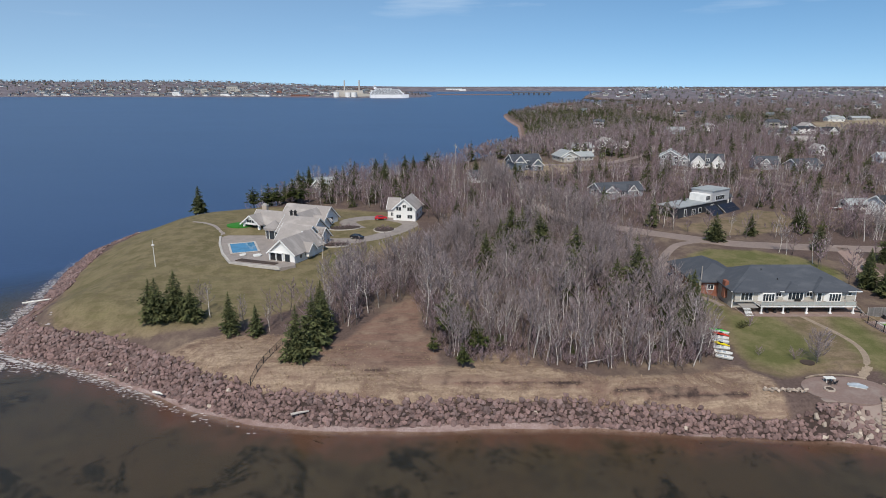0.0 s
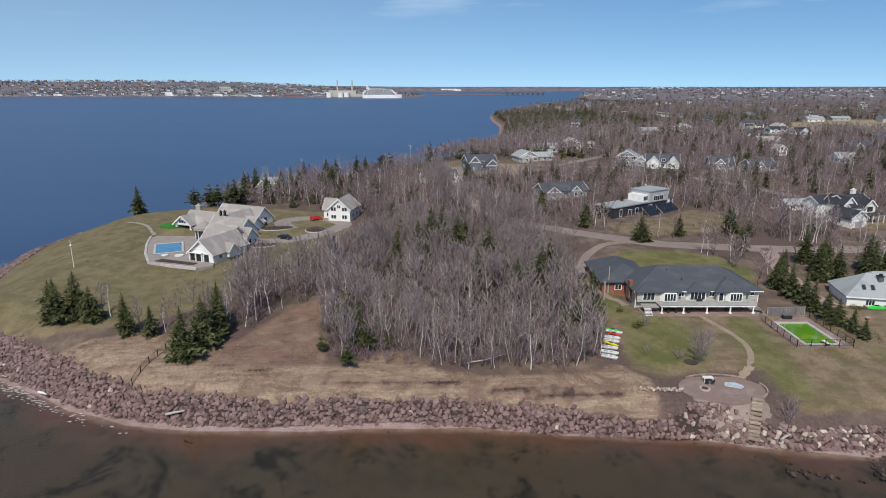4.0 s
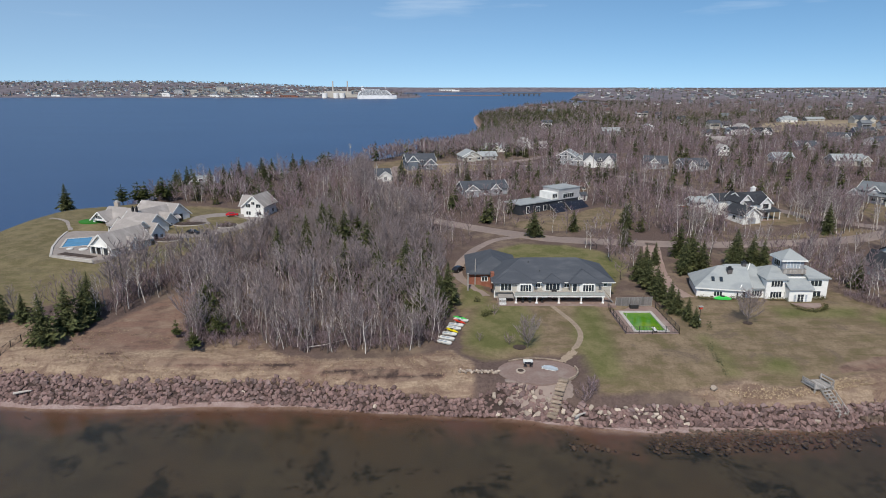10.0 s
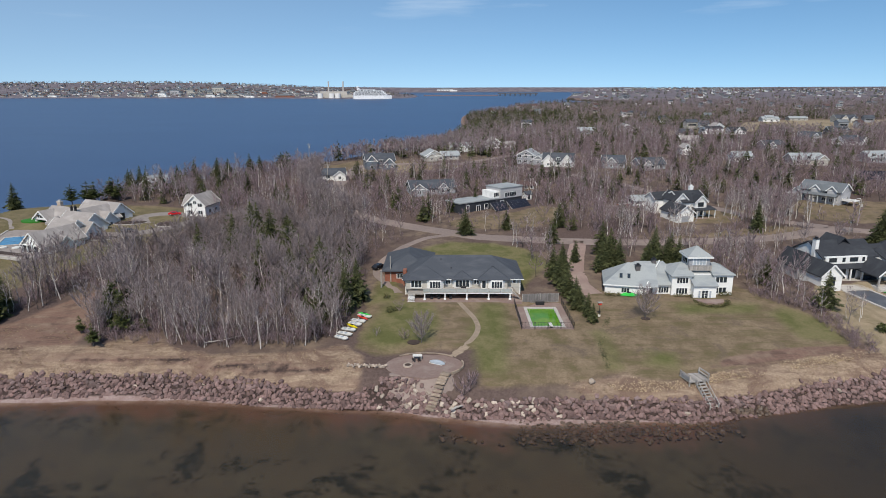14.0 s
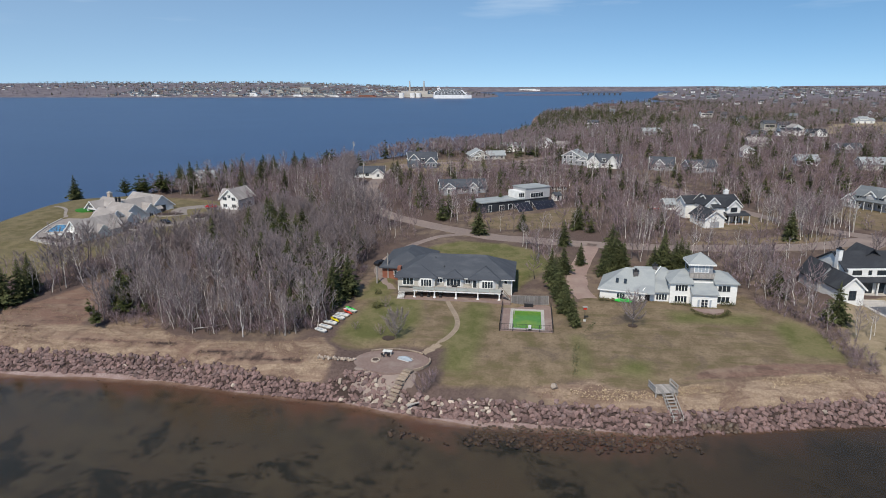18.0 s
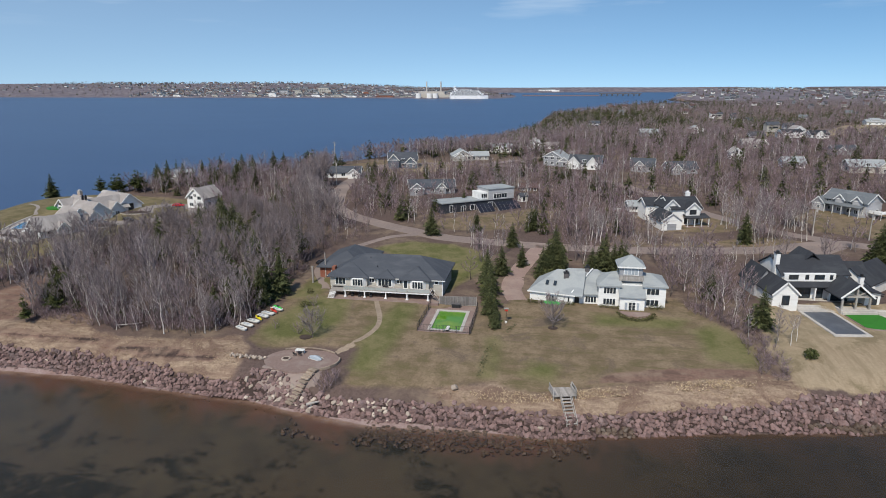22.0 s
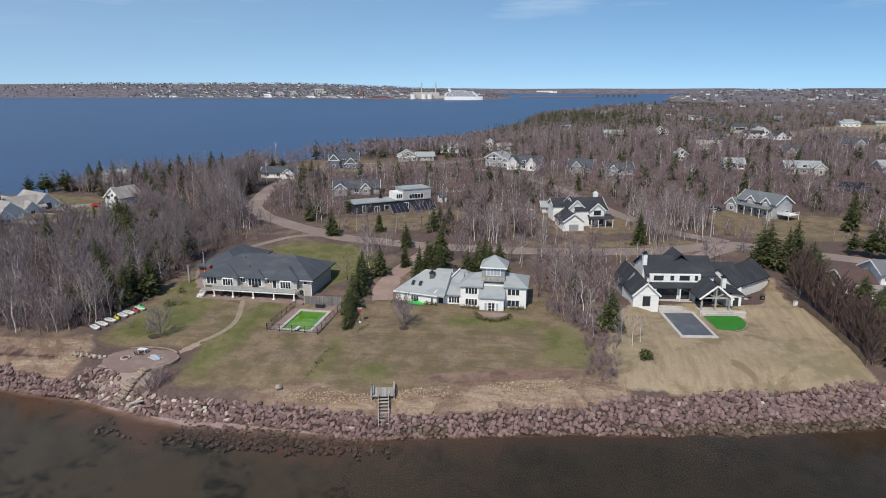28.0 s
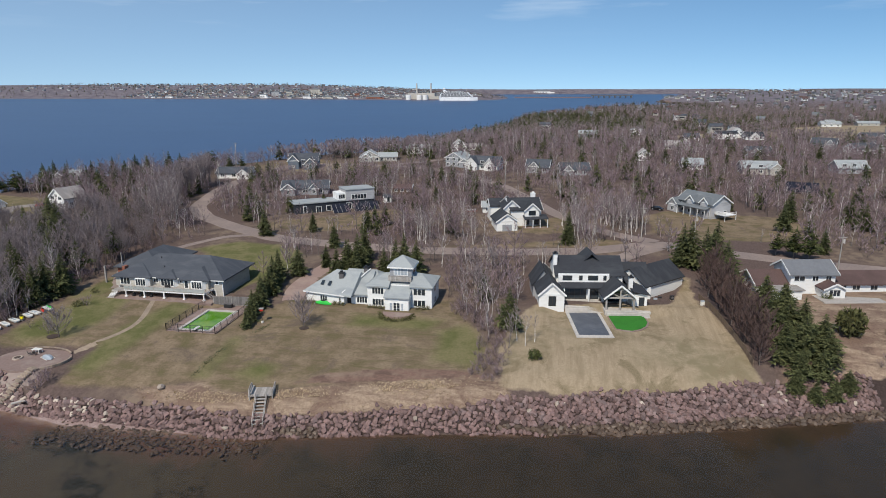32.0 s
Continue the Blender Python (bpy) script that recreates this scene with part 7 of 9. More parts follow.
for a_, b_, n_ in (((74.0, 105.2), (74.0, 92.9), 6), ((74.0, 92.9), (83.0, 92.9), 4), ((83.0, 92.9), (83.0, 105.4), 6)):
    fence_run("pool_fence", "dark metal fence round the pool deck", a_, b_, 1.25, n_, DARKMETAL, zf=5.68)
fence_run("privacy_fence", "weathered timber privacy fence with white caps behind the pool", (75.6, 105.8), (82.6, 106.4), 1.9, 2, WOOD_GY, WOOD_DK, 14, zf=5.7)
fence_run("wire_fence", "dark wire fence running down to the rocks", (-28.8, 82.9), (-25.9, 94.6), 1.2, 6, DARKMETAL)
bin_ = thing("storage_box", "dark plastic storage box beside the fence", "box", 78.9, 105.2, 5.7)
part("body", bevelled(box(-0.8, 0.8, -0.35, 0.35, 0, 0.7), 0.04), DARKMETAL, bin_)
part("lid", bevelled(box(-0.84, 0.84, -0.39, 0.39, 0.7, 0.78), 0.02), CHIMNEY_GY, bin_)

c8, s8 = math.cos(radians(8)), math.sin(radians(8))


def by_farm(u, v):
    return 136.4 + u * c8 - v * s8, 112.4 + u * s8 + v * c8


px_, py_ = by_farm(7.85, -5.95)
pool("covered rectangular pool with pale concrete coping", px_, py_, 5.85, 8, 5.1, 10.7, 0.5, (0.55, 0.55, 0.8, 1.4), CONCRETE, POOLCOVER, "pool_cover", 0.03)
t_ = thing("putting_green", "bright green artificial turf patch", "turf", 136.4, 112.4, 5.7, 8)
part("turf", prism([(12.1, -8.1), (13.2, -8.8), (14.6, -9.1), (16.2, -8.3), (17.4, -7.0), (18.2, -5.2), (18.3, -2.1), (12.1, -2.1)], 0.0, 0.22), TURF, t_)
part("border", prism([(11.95, -8.3), (13.2, -9.1), (14.7, -9.4), (16.4, -8.6), (17.7, -7.2), (18.5, -5.2), (18.5, -2.0), (11.95, -2.0)], -0.3, 0.16), BRICKPAVE, t_)
pa = pool("blue swimming pool on the terrace of the villa", -47.1, 144.3, 8.62, 22, 5.6, 9.2, 0.45, (0.6, 0.6, 0.6, 0.6), PAVER, POOLBLUE, "water", 0.04)
ter = thing("terrace", "grey paved pool terrace with a low retaining wall", "terrace", 0, 0, 0)
part("paving", prism([(-56.5, 156), (-54.0, 148), (-50.5, 139.5), (-46.2, 131.6), (-34.3, 127.6), (-31.5, 129.5), (-34, 140), (-40, 150), (-46, 160), (-52, 164)], 7.4, 8.5), PAVER, ter)
part("retaining_wall", join(*[beam((*a, 8.35), (*b, 8.35), 0.5, 0.6) for a, b in (((-56.5, 156), (-54, 148)), ((-54, 148), (-50.5, 139.5)), ((-50.5, 139.5), (-46.2, 131.6)), ((-46.2, 131.6), (-34.3, 127.6)))]), CONCRETE, ter)
part("planting_bed", prism([(-45.5, 133.0), (-36, 129.8), (-35.5, 131.2), (-44.6, 134.6)], 8.4, 8.62), MULCH, ter)
tu = thing("garden_turf", "bright green artificial turf beside the villa", "turf", -53.6, 163.5, zat(-53.6, 163.5))
part("turf", disc(1.0, -0.3, 0.25, 20, 3.6, 3.0), TURF, tu)
for x, y, r in ((-45.2, 137.6, 0.75), (-41.8, 137.2, 1.0)):
    sp = thing("round_lounger", "white round cover lying on the terrace", "lounger", x, y, 8.5)
    part("cushion", bevelled(disc(r, 0, 0.28, 16), 0.05), PLASTIC_W, sp)

# round patio above the shore, its wall, steps and furniture
pt = thing("patio", "round reddish brick patio with a low curved wall", "patio", 57.6, 82.0, 3.9)
part("paving", disc(1.0, -0.6, 0.06, 40, 6.1, 4.3), BRICKPAVE, pt)
for k in range(-3, 17):
    a0, a1 = radians(9 * k - 20), radians(9 * (k + 1) - 20)
    if k > 3 and k < 7:
        continue
    hi_ = 0.45 if k < 6 else 0.2
    part("wall_stone", bevelled(beam((6.1 * math.cos(a0), 4.35 * math.sin(a0), 0.2), (6.1 * math.cos(a1), 4.35 * math.sin(a1), 0.2), 0.22, hi_), 0.03), STEPSTONE, pt)
fire = part("fire_ring", disc(0.75, 0.06, 0.25, 14, cx=-2.6, cy=-0.2), ROCK_PALE, pt)
part("ash", disc(0.5, 0.25, 0.27, 12, cx=-2.6, cy=-0.2), MULCH, fire)
drape("gravel_apron", "grey gravel apron below the patio", "gravel", [(52, 79.5), (52.4, 76.2), (58.5, 75.2), (62.4, 76.4), (61.8, 79.6)], ASPHALT, lift=0.1, step=0.7)


def patio_chair(x, y, rz, m):
    c = thing("patio_chair", "dark metal garden chair on the brick patio", "chair", x, y, 3.96, rz, "patio chairs")
    c.scale = (0.77, 0.77, 0.77)
    part("seat", bevelled(box(-0.28, 0.28, -0.28, 0.28, 0.40, 0.46), 0.02), m, c)
    part("backrest", bevelled(([(x_, y_ + (0.12 if z_ > 0.5 else 0), z_) for x_, y_, z_ in box(-0.28, 0.28, 0.24, 0.30, 0.46, 1.0)[0]], list(BOXF)), 0.01), m, c)
    for sx in (-0.25, 0.25):
        for sy in (-0.25, 0.25):
            part("leg", box(sx - 0.025, sx + 0.025, sy - 0.025, sy + 0.025, 0, 0.40), m, c)
    return c


patio_chair(55.9, 83.3, 150, DARKMETAL)
patio_chair(56.7, 83.4, 200, DARKMETAL)
tb = thing("garden_table", "white plastic garden table tipped beside the chairs", "table", 56.4, 84.3, 3.96)
part("tabletop", bevelled(box(-0.75, 0.75, -0.45, 0.45, 0.62, 0.68), 0.02), PLASTIC_W, tb)
for sx in (-0.6, 0.6):
    for sy in (-0.35, 0.35):
        part("leg", box(sx - 0.04, sx + 0.04, sy - 0.04, sy + 0.04, 0, 0.62), PLASTIC_W, tb)


def hull(length, width, depth, keel=0.4):
    """A closed boat hull lying upside down."""
    n, vs, fs = 10, [], []
    for i in range(n + 1):
        t = i / n
        w = width / 2 * math.sin(math.pi * min(max(t, 0.03), 0.97)) ** 0.6
        x = length * (t - 0.5)
        z = depth * math.sin(math.pi * min(max(t, 0.05), 0.95)) ** 0.5
        vs += [(x, -w, 0.02), (x, -w * 0.85, z * 0.6), (x, 0, z), (x, w * 0.85, z * 0.6), (x, w, 0.02)]
    for i in range(n):
        for k in range(4):
            a = i * 5 + k
            fs.append((a, a + 5, a + 6, a + 1))
        fs.append((i * 5 + 4, i * 5 + 9, i * 5 + 5, i * 5))
    fs += [(0, 1, 2, 3, 4), tuple(range(5 * n + 4, 5 * n - 1, -1))]
    return vs, fs


dg = thing("dinghy", "small grey dinghy lying upside down on the patio", "boat", 59.6, 82.8, 3.98, -25)
part("hull", hull(2.6, 1.3, 0.5), PLASTIC_GY, dg)
part("rub_rail", join(beam((-1.1, -0.62, 0.06), (1.1, -0.62, 0.06), 0.06), beam((-1.1, 0.62, 0.06), (1.1, 0.62, 0.06), 0.06), beam((-1.1, -0.62, 0.06), (-1.1, 0.62, 0.06), 0.06)), PLASTIC_W, dg)
def dinghy_hull(parent, length, width):
    """A blunt white sailing dinghy: hull, sunk cockpit, thwart and rub strake."""
    w, l = width / 2, length / 2
    deck = [(-l, -w * 0.82), (l * 0.55, -w), (l, -w * 0.55), (l, w * 0.55), (l * 0.55, w), (-l, w * 0.82)]
    keel = [(x * 0.9, y * 0.7) for x, y in deck]
    vs = [(x, y, 0.0) for x, y in keel] + [(x, y, 0.34) for x, y in deck]
    fs = [tuple(range(6))[::-1], tuple(range(6, 12))] + [(k, (k + 1) % 6, (k + 1) % 6 + 6, k + 6) for k in range(6)]
    part("hull", bevelled((vs, fs), 0.04), PLASTIC_W, parent)
    part("cockpit", bevelled(box(-l * 0.7, l * 0.3, -w * 0.45, w * 0.45, 0.32, 0.365), 0.01), PLASTIC_GY, parent)
    part("thwart", box(-l * 0.2, -l * 0.05, -w * 0.75, w * 0.75, 0.365, 0.42), PLASTIC_W, parent)


for k, (x, y, m, nm, lb) in enumerate(((46.2, 99.0, PLASTIC_G, "kayak", "green plastic kayak stored on the grass"), (46.3, 98.4, None, "dinghy", ""), (46.0, 97.6, PLASTIC_R, "kayak", "red plastic kayak stored across a dinghy"), (45.4, 96.4, None, "dinghy", ""), (45.0, 95.2, None, "dinghy", ""), (44.6, 94.2, PLASTIC_Y, "kayak", "bright yellow plastic kayak on the grass"),
                                       (44.2, 93.0, None, "dinghy", ""), (43.8, 91.4, None, "dinghy", ""), (43.4, 90.0, None, "dinghy", ""))):
    kk = thing(nm, lb or "small white sailing dinghy lying on the grass", "boat", x, y, zat(x, y) + (0.1 if nm == "dinghy" else 0.32), -20 - 5 * (k % 3) - (14 if nm == "kayak" else 0), "boats on the grass")
    if nm == "kayak":
        part("hull", hull(2.9, 0.6, 0.30), m, kk)
        part("cockpit", disc(0.26, 0.24, 0.34, 12, 1.5, 0.7), DARKMETAL, kk)
        for sx in (-0.8, 0.8):
            part("chock", box(sx - 0.08, sx + 0.08, -0.35, 0.35, -0.6, 0.03), WOOD_GY, kk)
    else:
        dinghy_hull(kk, 2.6 + 0.15 * (k % 2), 1.15)
gk = thing("kayak", "bright green kayak leaning by the foundation shrubs", "boat", 96.6, 108.0, 6.5, -8)
part("hull", hull(3.2, 0.9, 0.7), PLASTIC_G, gk)
part("cockpit", disc(0.3, 0.55, 0.72, 12, 1.5, 0.8), DARKMETAL, gk)

st = thing("garden_wall", "low dry wall of pale grey stones", "wall", 45.6, 81.6, 3.9)
for k in range(26):
    o = part("stone", ROCK_MESHES[18 + k % 6], None, st)
    o.matrix_basis = pose(0.24 * k, 0.25 * math.sin(k * 1.3) - 0.01 * k, zat(45.6 + 0.24 * k, 81.6) - 3.9 + 0.15 + 0.15 * (k % 2), 37 * k, 51 * k, 73 * k) @ Matrix.Scale(0.5, 4)

stp = thing("stone_steps", "worn tan stone steps down the revetment to the beach", "steps", 60, 77, 0)
for k in range(12):
    f = k / 11
    sx_, sy_ = 61.0 - 2.4 * f, 78.6 - 4.6 * f
    part("step", bevelled(box(-0.72, 0.72, -0.26, 0.26, -0.25, 0.10), 0.07), STEPSTONE, stp).matrix_basis = pose(sx_ - 60, sy_ - 77, zat(sx_, sy_) + 0.42 + 0.04 * math.sin(k * 1.9), 3 * math.sin(k * 2.3), 2.5 * math.cos(k * 1.7), -22 + 6 * math.sin(k * 2.1))

# timber landing and stairs on the bank
ws = thing("beach_stairs", "weathered grey timber landing with stairs down to the rocks", "stairs", 98.6, 77.0, 3.6, 15)
deck_ = part("landing", box(-1.7, 1.7, 0.0, 2.6, 0.0, 0.12), WOOD_GY, ws)
for k in range(11):
    part("board", box(-1.75 + 0.32 * k, -1.47 + 0.32 * k, -0.05, 2.65, 0.12, 0.15), WOOD_GY, ws)
for sx in (-1.65, 1.45):
    bn = part("bench", box(sx, sx + 0.4 if sx < 0 else sx + 0.25, 0.2, 2.5, 0.5, 0.57), WOOD_GY, ws)
    part("bench_back", beam((sx + (0.0 if sx < 0 else 0.25), 0.2, 0.95), (sx + (0.0 if sx < 0 else 0.25), 2.5, 0.95), 0.06, 0.25), WOOD_GY, ws)
for sx in (-1.6, 1.6):
    for sy in (0.15, 2.4):
        part("post", box(sx - 0.08, sx + 0.08, sy - 0.08, sy + 0.08, -2.6, 1.0), WOOD_GY, ws)
for k in range(8):
    part("tread", box(-0.6, 0.75, -0.45 - 0.44 * k, -0.12 - 0.44 * k, -0.22 - 0.30 * k, -0.16 - 0.30 * k), WOOD_GY, ws)
for sx in (-0.64, 0.79):
    part("stringer", beam((sx, 0.1, -0.05), (sx, -3.75, -2.7), 0.08, 0.28), WOOD_GY, ws)
    part("handrail", beam((sx, 0.1, 0.85), (sx, -3.75, -1.8), 0.07, 0.1), WOOD_GY, ws)
    for k in range(4):
        part("baluster", box(sx - 0.05, sx + 0.05, -0.3 - 1.1 * k - 0.05, -0.3 - 1.1 * k + 0.05, -0.4 - 0.77 * k, 0.62 - 0.77 * k), WOOD_GY, ws)

# plantings of the tower house
hd = thing("clipped_hedge", "curved clipped box hedge round the front patio", "hedge", 111.4, 105.3, 6.1)
hv, hf = [], []
hr = np.random.default_rng(8)
for k in range(700):
    a = math.pi + math.pi * hr.random()
    r = 3.1 + hr.normal(0, 0.22)
    p = Vector((r * math.cos(a), r * 0.95 * math.sin(a), hr.uniform(0, 0.6)))
    d1, d2 = Vector(hr.normal(0, 0.13, 3)), Vector(hr.normal(0, 0.13, 3))
    hv += [tuple(p), tuple(p + d1), tuple(p + d2)]
    hf.append((3 * k, 3 * k + 1, 3 * k + 2))
part("leaves", (hv, hf), HEDGE, hd)
fp = thing("front_patio", "half-round brick patio at the white house's door", "patio", 111.4, 105.9, 6.35)
part("paving", prism([(2.7 * math.cos(a * math.pi / 12), -2.4 * math.sin(a * math.pi / 12)) for a in range(13)][::-1], -0.4, 0.12), BRICKPAVE, fp)


def leafy(name, label, x, y, r, h, m, n=160, seed=1, group="garden shrubs"):
    """A small evergreen shrub of many leaf blades."""
    g = np.random.default_rng(seed)
    t = thing(name, label, "shrub", x, y, zat(x, y) - 0.05, 0, group)
    vs, fs = [], []
    for k in range(n):
        d = Vector(g.normal(0, 1, 3)).normalized()
        q = 0.55 + 0.5 * g.random()
        p = Vector((d.x * r * q, d.y * r * q, h * 0.5 + d.z * h * 0.5 * q))
        a, b = Vector(g.normal(0, r * 0.17, 3)), Vector(g.normal(0, r * 0.17, 3))
        vs += [tuple(p), tuple(p + a), tuple(p + b)]
        fs.append((3 * k, 3 * k + 1, 3 * k + 2))
    part("stem", tube([(0, 0, 0), (0, 0, h * 0.6)], [0.05, 0.02], 5), BARK, t)
    part("foliage", (vs, fs), m, t)
    return t


for k, (x, y, r) in enumerate(((50.7, 100.5, 0.8), (51.6, 101.2, 0.6), (92.6, 108.4, 0.6), (93.6, 108.1, 0.5), (94.7, 108.2, 0.5), (98.6, 108.2, 0.5), (99.6, 108.0, 0.5), (100.5, 108.0, 0.45), (105.6, 107.6, 0.5), (106.6, 107.5, 0.55), (107.7, 107.4, 0.5), (108.6, 107.3, 0.5), (114.4, 108.1, 0.5), (115.4, 108.2, 0.6), (116.4, 108.3, 0.5), (49.5, 107.0, 0.7))):
    leafy("foundation_shrub", "rounded green shrub along the white foundation", x, y, r, r * 1.5, HEDGE, 150, k)
leafy("juniper", "round dark green juniper on the dry lawn", 136.2, 93.0, 1.0, 1.7, PINE, 420, 31)
leafy("cedar", "large rounded golden green cedar", 186.5, 108, 2.2, 4.6, HEDGE, 900, 32)
leafy("juniper", "spreading dark green juniper in the garden", 190.0, 113, 1.3, 1.6, SPRUCE, 420, 33)
leafy("juniper", "spreading dark green juniper in the garden", 193.5, 108.5, 1.2, 1.8, SPRUCE, 420, 34)
leafy("juniper", "dark green yew beside the white house", 189.0, 124, 1.0, 1.4, SPRUCE, 320, 35)
for x, y, s, k in ((96.8, 97.8, 5.4, "garden"), (56.9, 88.6, 4.8, "garden"), (52.4, 101.0, 1.8, "shrub"), (54.0, 89.6, 1.6, "shrub"), (64.2, 76.2, 2.6, "shrub"), (64.9, 76.8, 2.2, "shrub"), (63.6, 75.6, 2.0, "shrub"), (129.0, 90.5, 1.6, "shrub"), (130.6, 88.4, 1.5, "shrub"), (49.2, 91.0, 1.4, "shrub"), (133.2, 98.5, 6.5, "birch"), (134.6, 97.0, 5.5, "birch"), (136.0, 98.6, 5.0, "birch"), (132.0, 96.0, 6.0, "grey"), (-43.0, 106.0, 6.0, "grey"), (-41.0, 104.6, 6.4, "birch"), (-33.5, 99.5, 6.0, "grey"), (-29.0, 99.0, 5.0, "birch"), (-28.0, 103.0, 6.0, "red"), (-27.0, 136.0, 7.0, "birch"), (-22.0, 112, 7.5, "birch"), (-20.5, 108, 7.0, "grey")):
    plant(k, x, y, s, WOOD_RNG)
for x, y, r in ((96.8, 97.8, 0.7), (55.6, 88.8, 0.9)):
    mu = thing("mulch_bed", "dark mulch bed round the tree", "garden bed", x, y, zat(x, y))
    part("mulch", disc(1.0, -0.2, 0.09, 18, r * 1.2, r), MULCH, mu)

# row of brown larches and its fence
for k in range(15):
    f = k / 14
    x, y = 166.4 + 2.6 * f + 0.8 * math.sin(k * 2.1), 126 - 29 * f
    plant("larch", x + 1.6, y, 7.4 + 1.2 * math.sin(k * 1.7), WOOD_RNG)
fence_run("boundary_fence", "low dark timber fence under the larches", (166.0, 122), (168.8, 96.5), 1.2, 8, WOOD_BR, None, 8)
for x, y, s in ((191, 148, 7), (193.5, 146, 7.5), (188, 150, 6)):
    plant("pine", x, y, s, WOOD_RNG)
for x, y, s in ((3.0, 87.5, 4.0), (1.5, 97.3, 7.5), (1.1, 101.1, 7.5), (3.2, 92.7, 5.0), (5.5, 92.0, 5), (30, 120, 8), (26, 92, 2.4), (33, 91.5, 2.0), (38, 100, 6.0)):
    plant("pine", x, y, s, WOOD_RNG)


def planting_bed(x, y, rx, ry, rz, shrubs, label):
    """A mulched oval bed with a stone edging and low shrubs."""
    b = thing("planting_bed", label, "garden bed", x, y, zat(x, y), rz, "driveway beds")
    part("edging", disc(1.0, -0.4, 0.10, 22, rx + 0.18, ry + 0.18), CONCRETE, b)
    part("mulch", disc(1.0, -0.4, 0.16, 22, rx, ry), MULCH, b)
    for k in range(shrubs):
        a = 2.4 * k
        f = 0.75 * ((k + 0.5) / shrubs) ** 0.5
        v, q = M_SHRUB[k % len(M_SHRUB)]
        for nm, me in (("stem", v), ("twigs", q)):
            o = part(nm, me, None, b)
            o.matrix_basis = pose(rx * f * math.cos(a), ry * f * math.sin(a), 0.1, 0, 0, 50 * k) @ Matrix.Scale(0.42, 4)
    return b


planting_bed(-25.7, 160.8, 4.2, 2.2, 12, 9, "oval mulched bed with leafless shrubs in the drive")
planting_bed(-25.8, 146.4, 3.6, 2.0, 8, 8, "mulched bed with shrubs beside the villa")
planting_bed(-15.2, 159.3, 2.6, 2.8, 0, 8, "dark round bed of shrubs by the garage")


# ---- houses further off ----
def modern_house():
    h = thing("modern_house", "flat-roofed charcoal house with a silver upper box and solar panels", "house", 65.0, 170.8, 9.9, 36)
    part("wall", box(0, 24, 0, 6.5, -1, 2.9), CHARCOAL, h, "charcoal metal wall")
    part("roof", box(-0.3, 15.2, -0.3, 6.8, 2.9, 3.2), SHINGLE_GY, h, "pale grey flat roof")
    part("upper_box", box(15.4, 24.2, -0.2, 6.6, 2.9, 6.0), PALEGREY, h, "silver clad upper storey")
    part("upper_roof", box(15.2, 24.4, -0.4, 6.8, 6.0, 6.25), SHINGLE_GY, h)
    part("sunroom", box(13.0, 15.4, 0.4, 5.6, 3.2, 5.2), TRIM, h)
    window(h, 14.2, 3.6, 1.9, 1.2, wall=0.4, lights=3)
    window(h, 19.4, 3.3, 4.6, 1.3, wall=-0.2, lights=5)
    window(h, 3.0, 0.3, 0.9, 1.9, wall=0.0, lights=1)
    window(h, 7.0, -0.3, 1.5, 2.1, wall=0.0, lights=2, name="door")
    window(h, 10.0, 0.5, 1.3, 1.4, wall=0.0, lights=1)
    window(h, 16.2, 0.2, 1.4, 2.0, wall=0.0, lights=2)
    window(h, 3.0, 3.4, 1.4, 1.8, "+x", 24.2, lights=1)
    for x0, n in ((10.4, 4), (16.8, 6)):
        a = thing("solar_array", "dark ground-mounted solar panels", "solar panel", *(h.matrix_basis @ Vector((x0, -4.2, -0.3))), 36, "solar arrays")
        for i in range(n):
            for j in range(2):
                u, v = 1.3 * i, 1.3 * i + 1.2
                y0, z0 = 1.5 * j, 0.5 + 1.05 * j
                q = [(u, y0, z0), (v, y0, z0), (v, y0 + 1.42, z0 + 1.0), (u, y0 + 1.42, z0 + 1.0)]
                part("panel", (q + [(x_, y_ - 0.04, z_ + 0.06) for x_, y_, z_ in q], list(BOXF)), SOLAR, a)
        for i in range(n + 1):
            part("support", beam((1.3 * i - 0.05, 2.4, -0.6), (1.3 * i - 0.05, 2.4, 2.1), 0.07), CONCRETE, a)
            part("rail", beam((1.3 * i - 0.05, 0.0, 0.47), (1.3 * i - 0.05, 2.95, 2.55), 0.07), CONCRETE, a)


modern_house()
sh = thing("garden_shed", "small white garden shed with a pitched roof", "shed", 87.6, 190.5, zat(87.6, 190.5), 30)
block(sh, -1.2, 1.2, 0, 2.0, -0.4, 1.9, 0.8, "x", WHITE, SHINGLE_DK, 0.2)
window(sh, 0, 0.1, 0.9, 1.6, wall=0.0, lights=1, name="door")
H = simple_house
w2 = thing("farmhouse", "white multi-gabled house with black roofs and a front garage", "house", 130.2, 167.0, zat(130.2, 167.0), 16)
block(w2, -3.0, 5.2, 0, 9.0, -0.8, 4.6, 2.3, "x", WHITE, SHINGLE_BK, 0.4, None, TRIM)
block(w2, -7.6, -2.2, -4.6, 3.0, -0.8, 2.5, 1.9, "y", WHITE, SHINGLE_BK, 0.35, None, TRIM)
block(w2, -4.6, -0.6, 0.8, 7.0, -0.8, 5.0, 1.9, "y", WHITE, SHINGLE_BK, 0.35, None, TRIM)
block(w2, 0.6, 4.4, -1.0, 4.0, 2.4, 4.6, 1.7, "y", WHITE, SHINGLE_BK, 0.35, None, TRIM)
block(w2, -7.2, -1.5, 6.5, 11.5, -0.8, 4.6, 1.5, "x", WHITE, SHINGLE_BK, 0.35, None, TRIM)
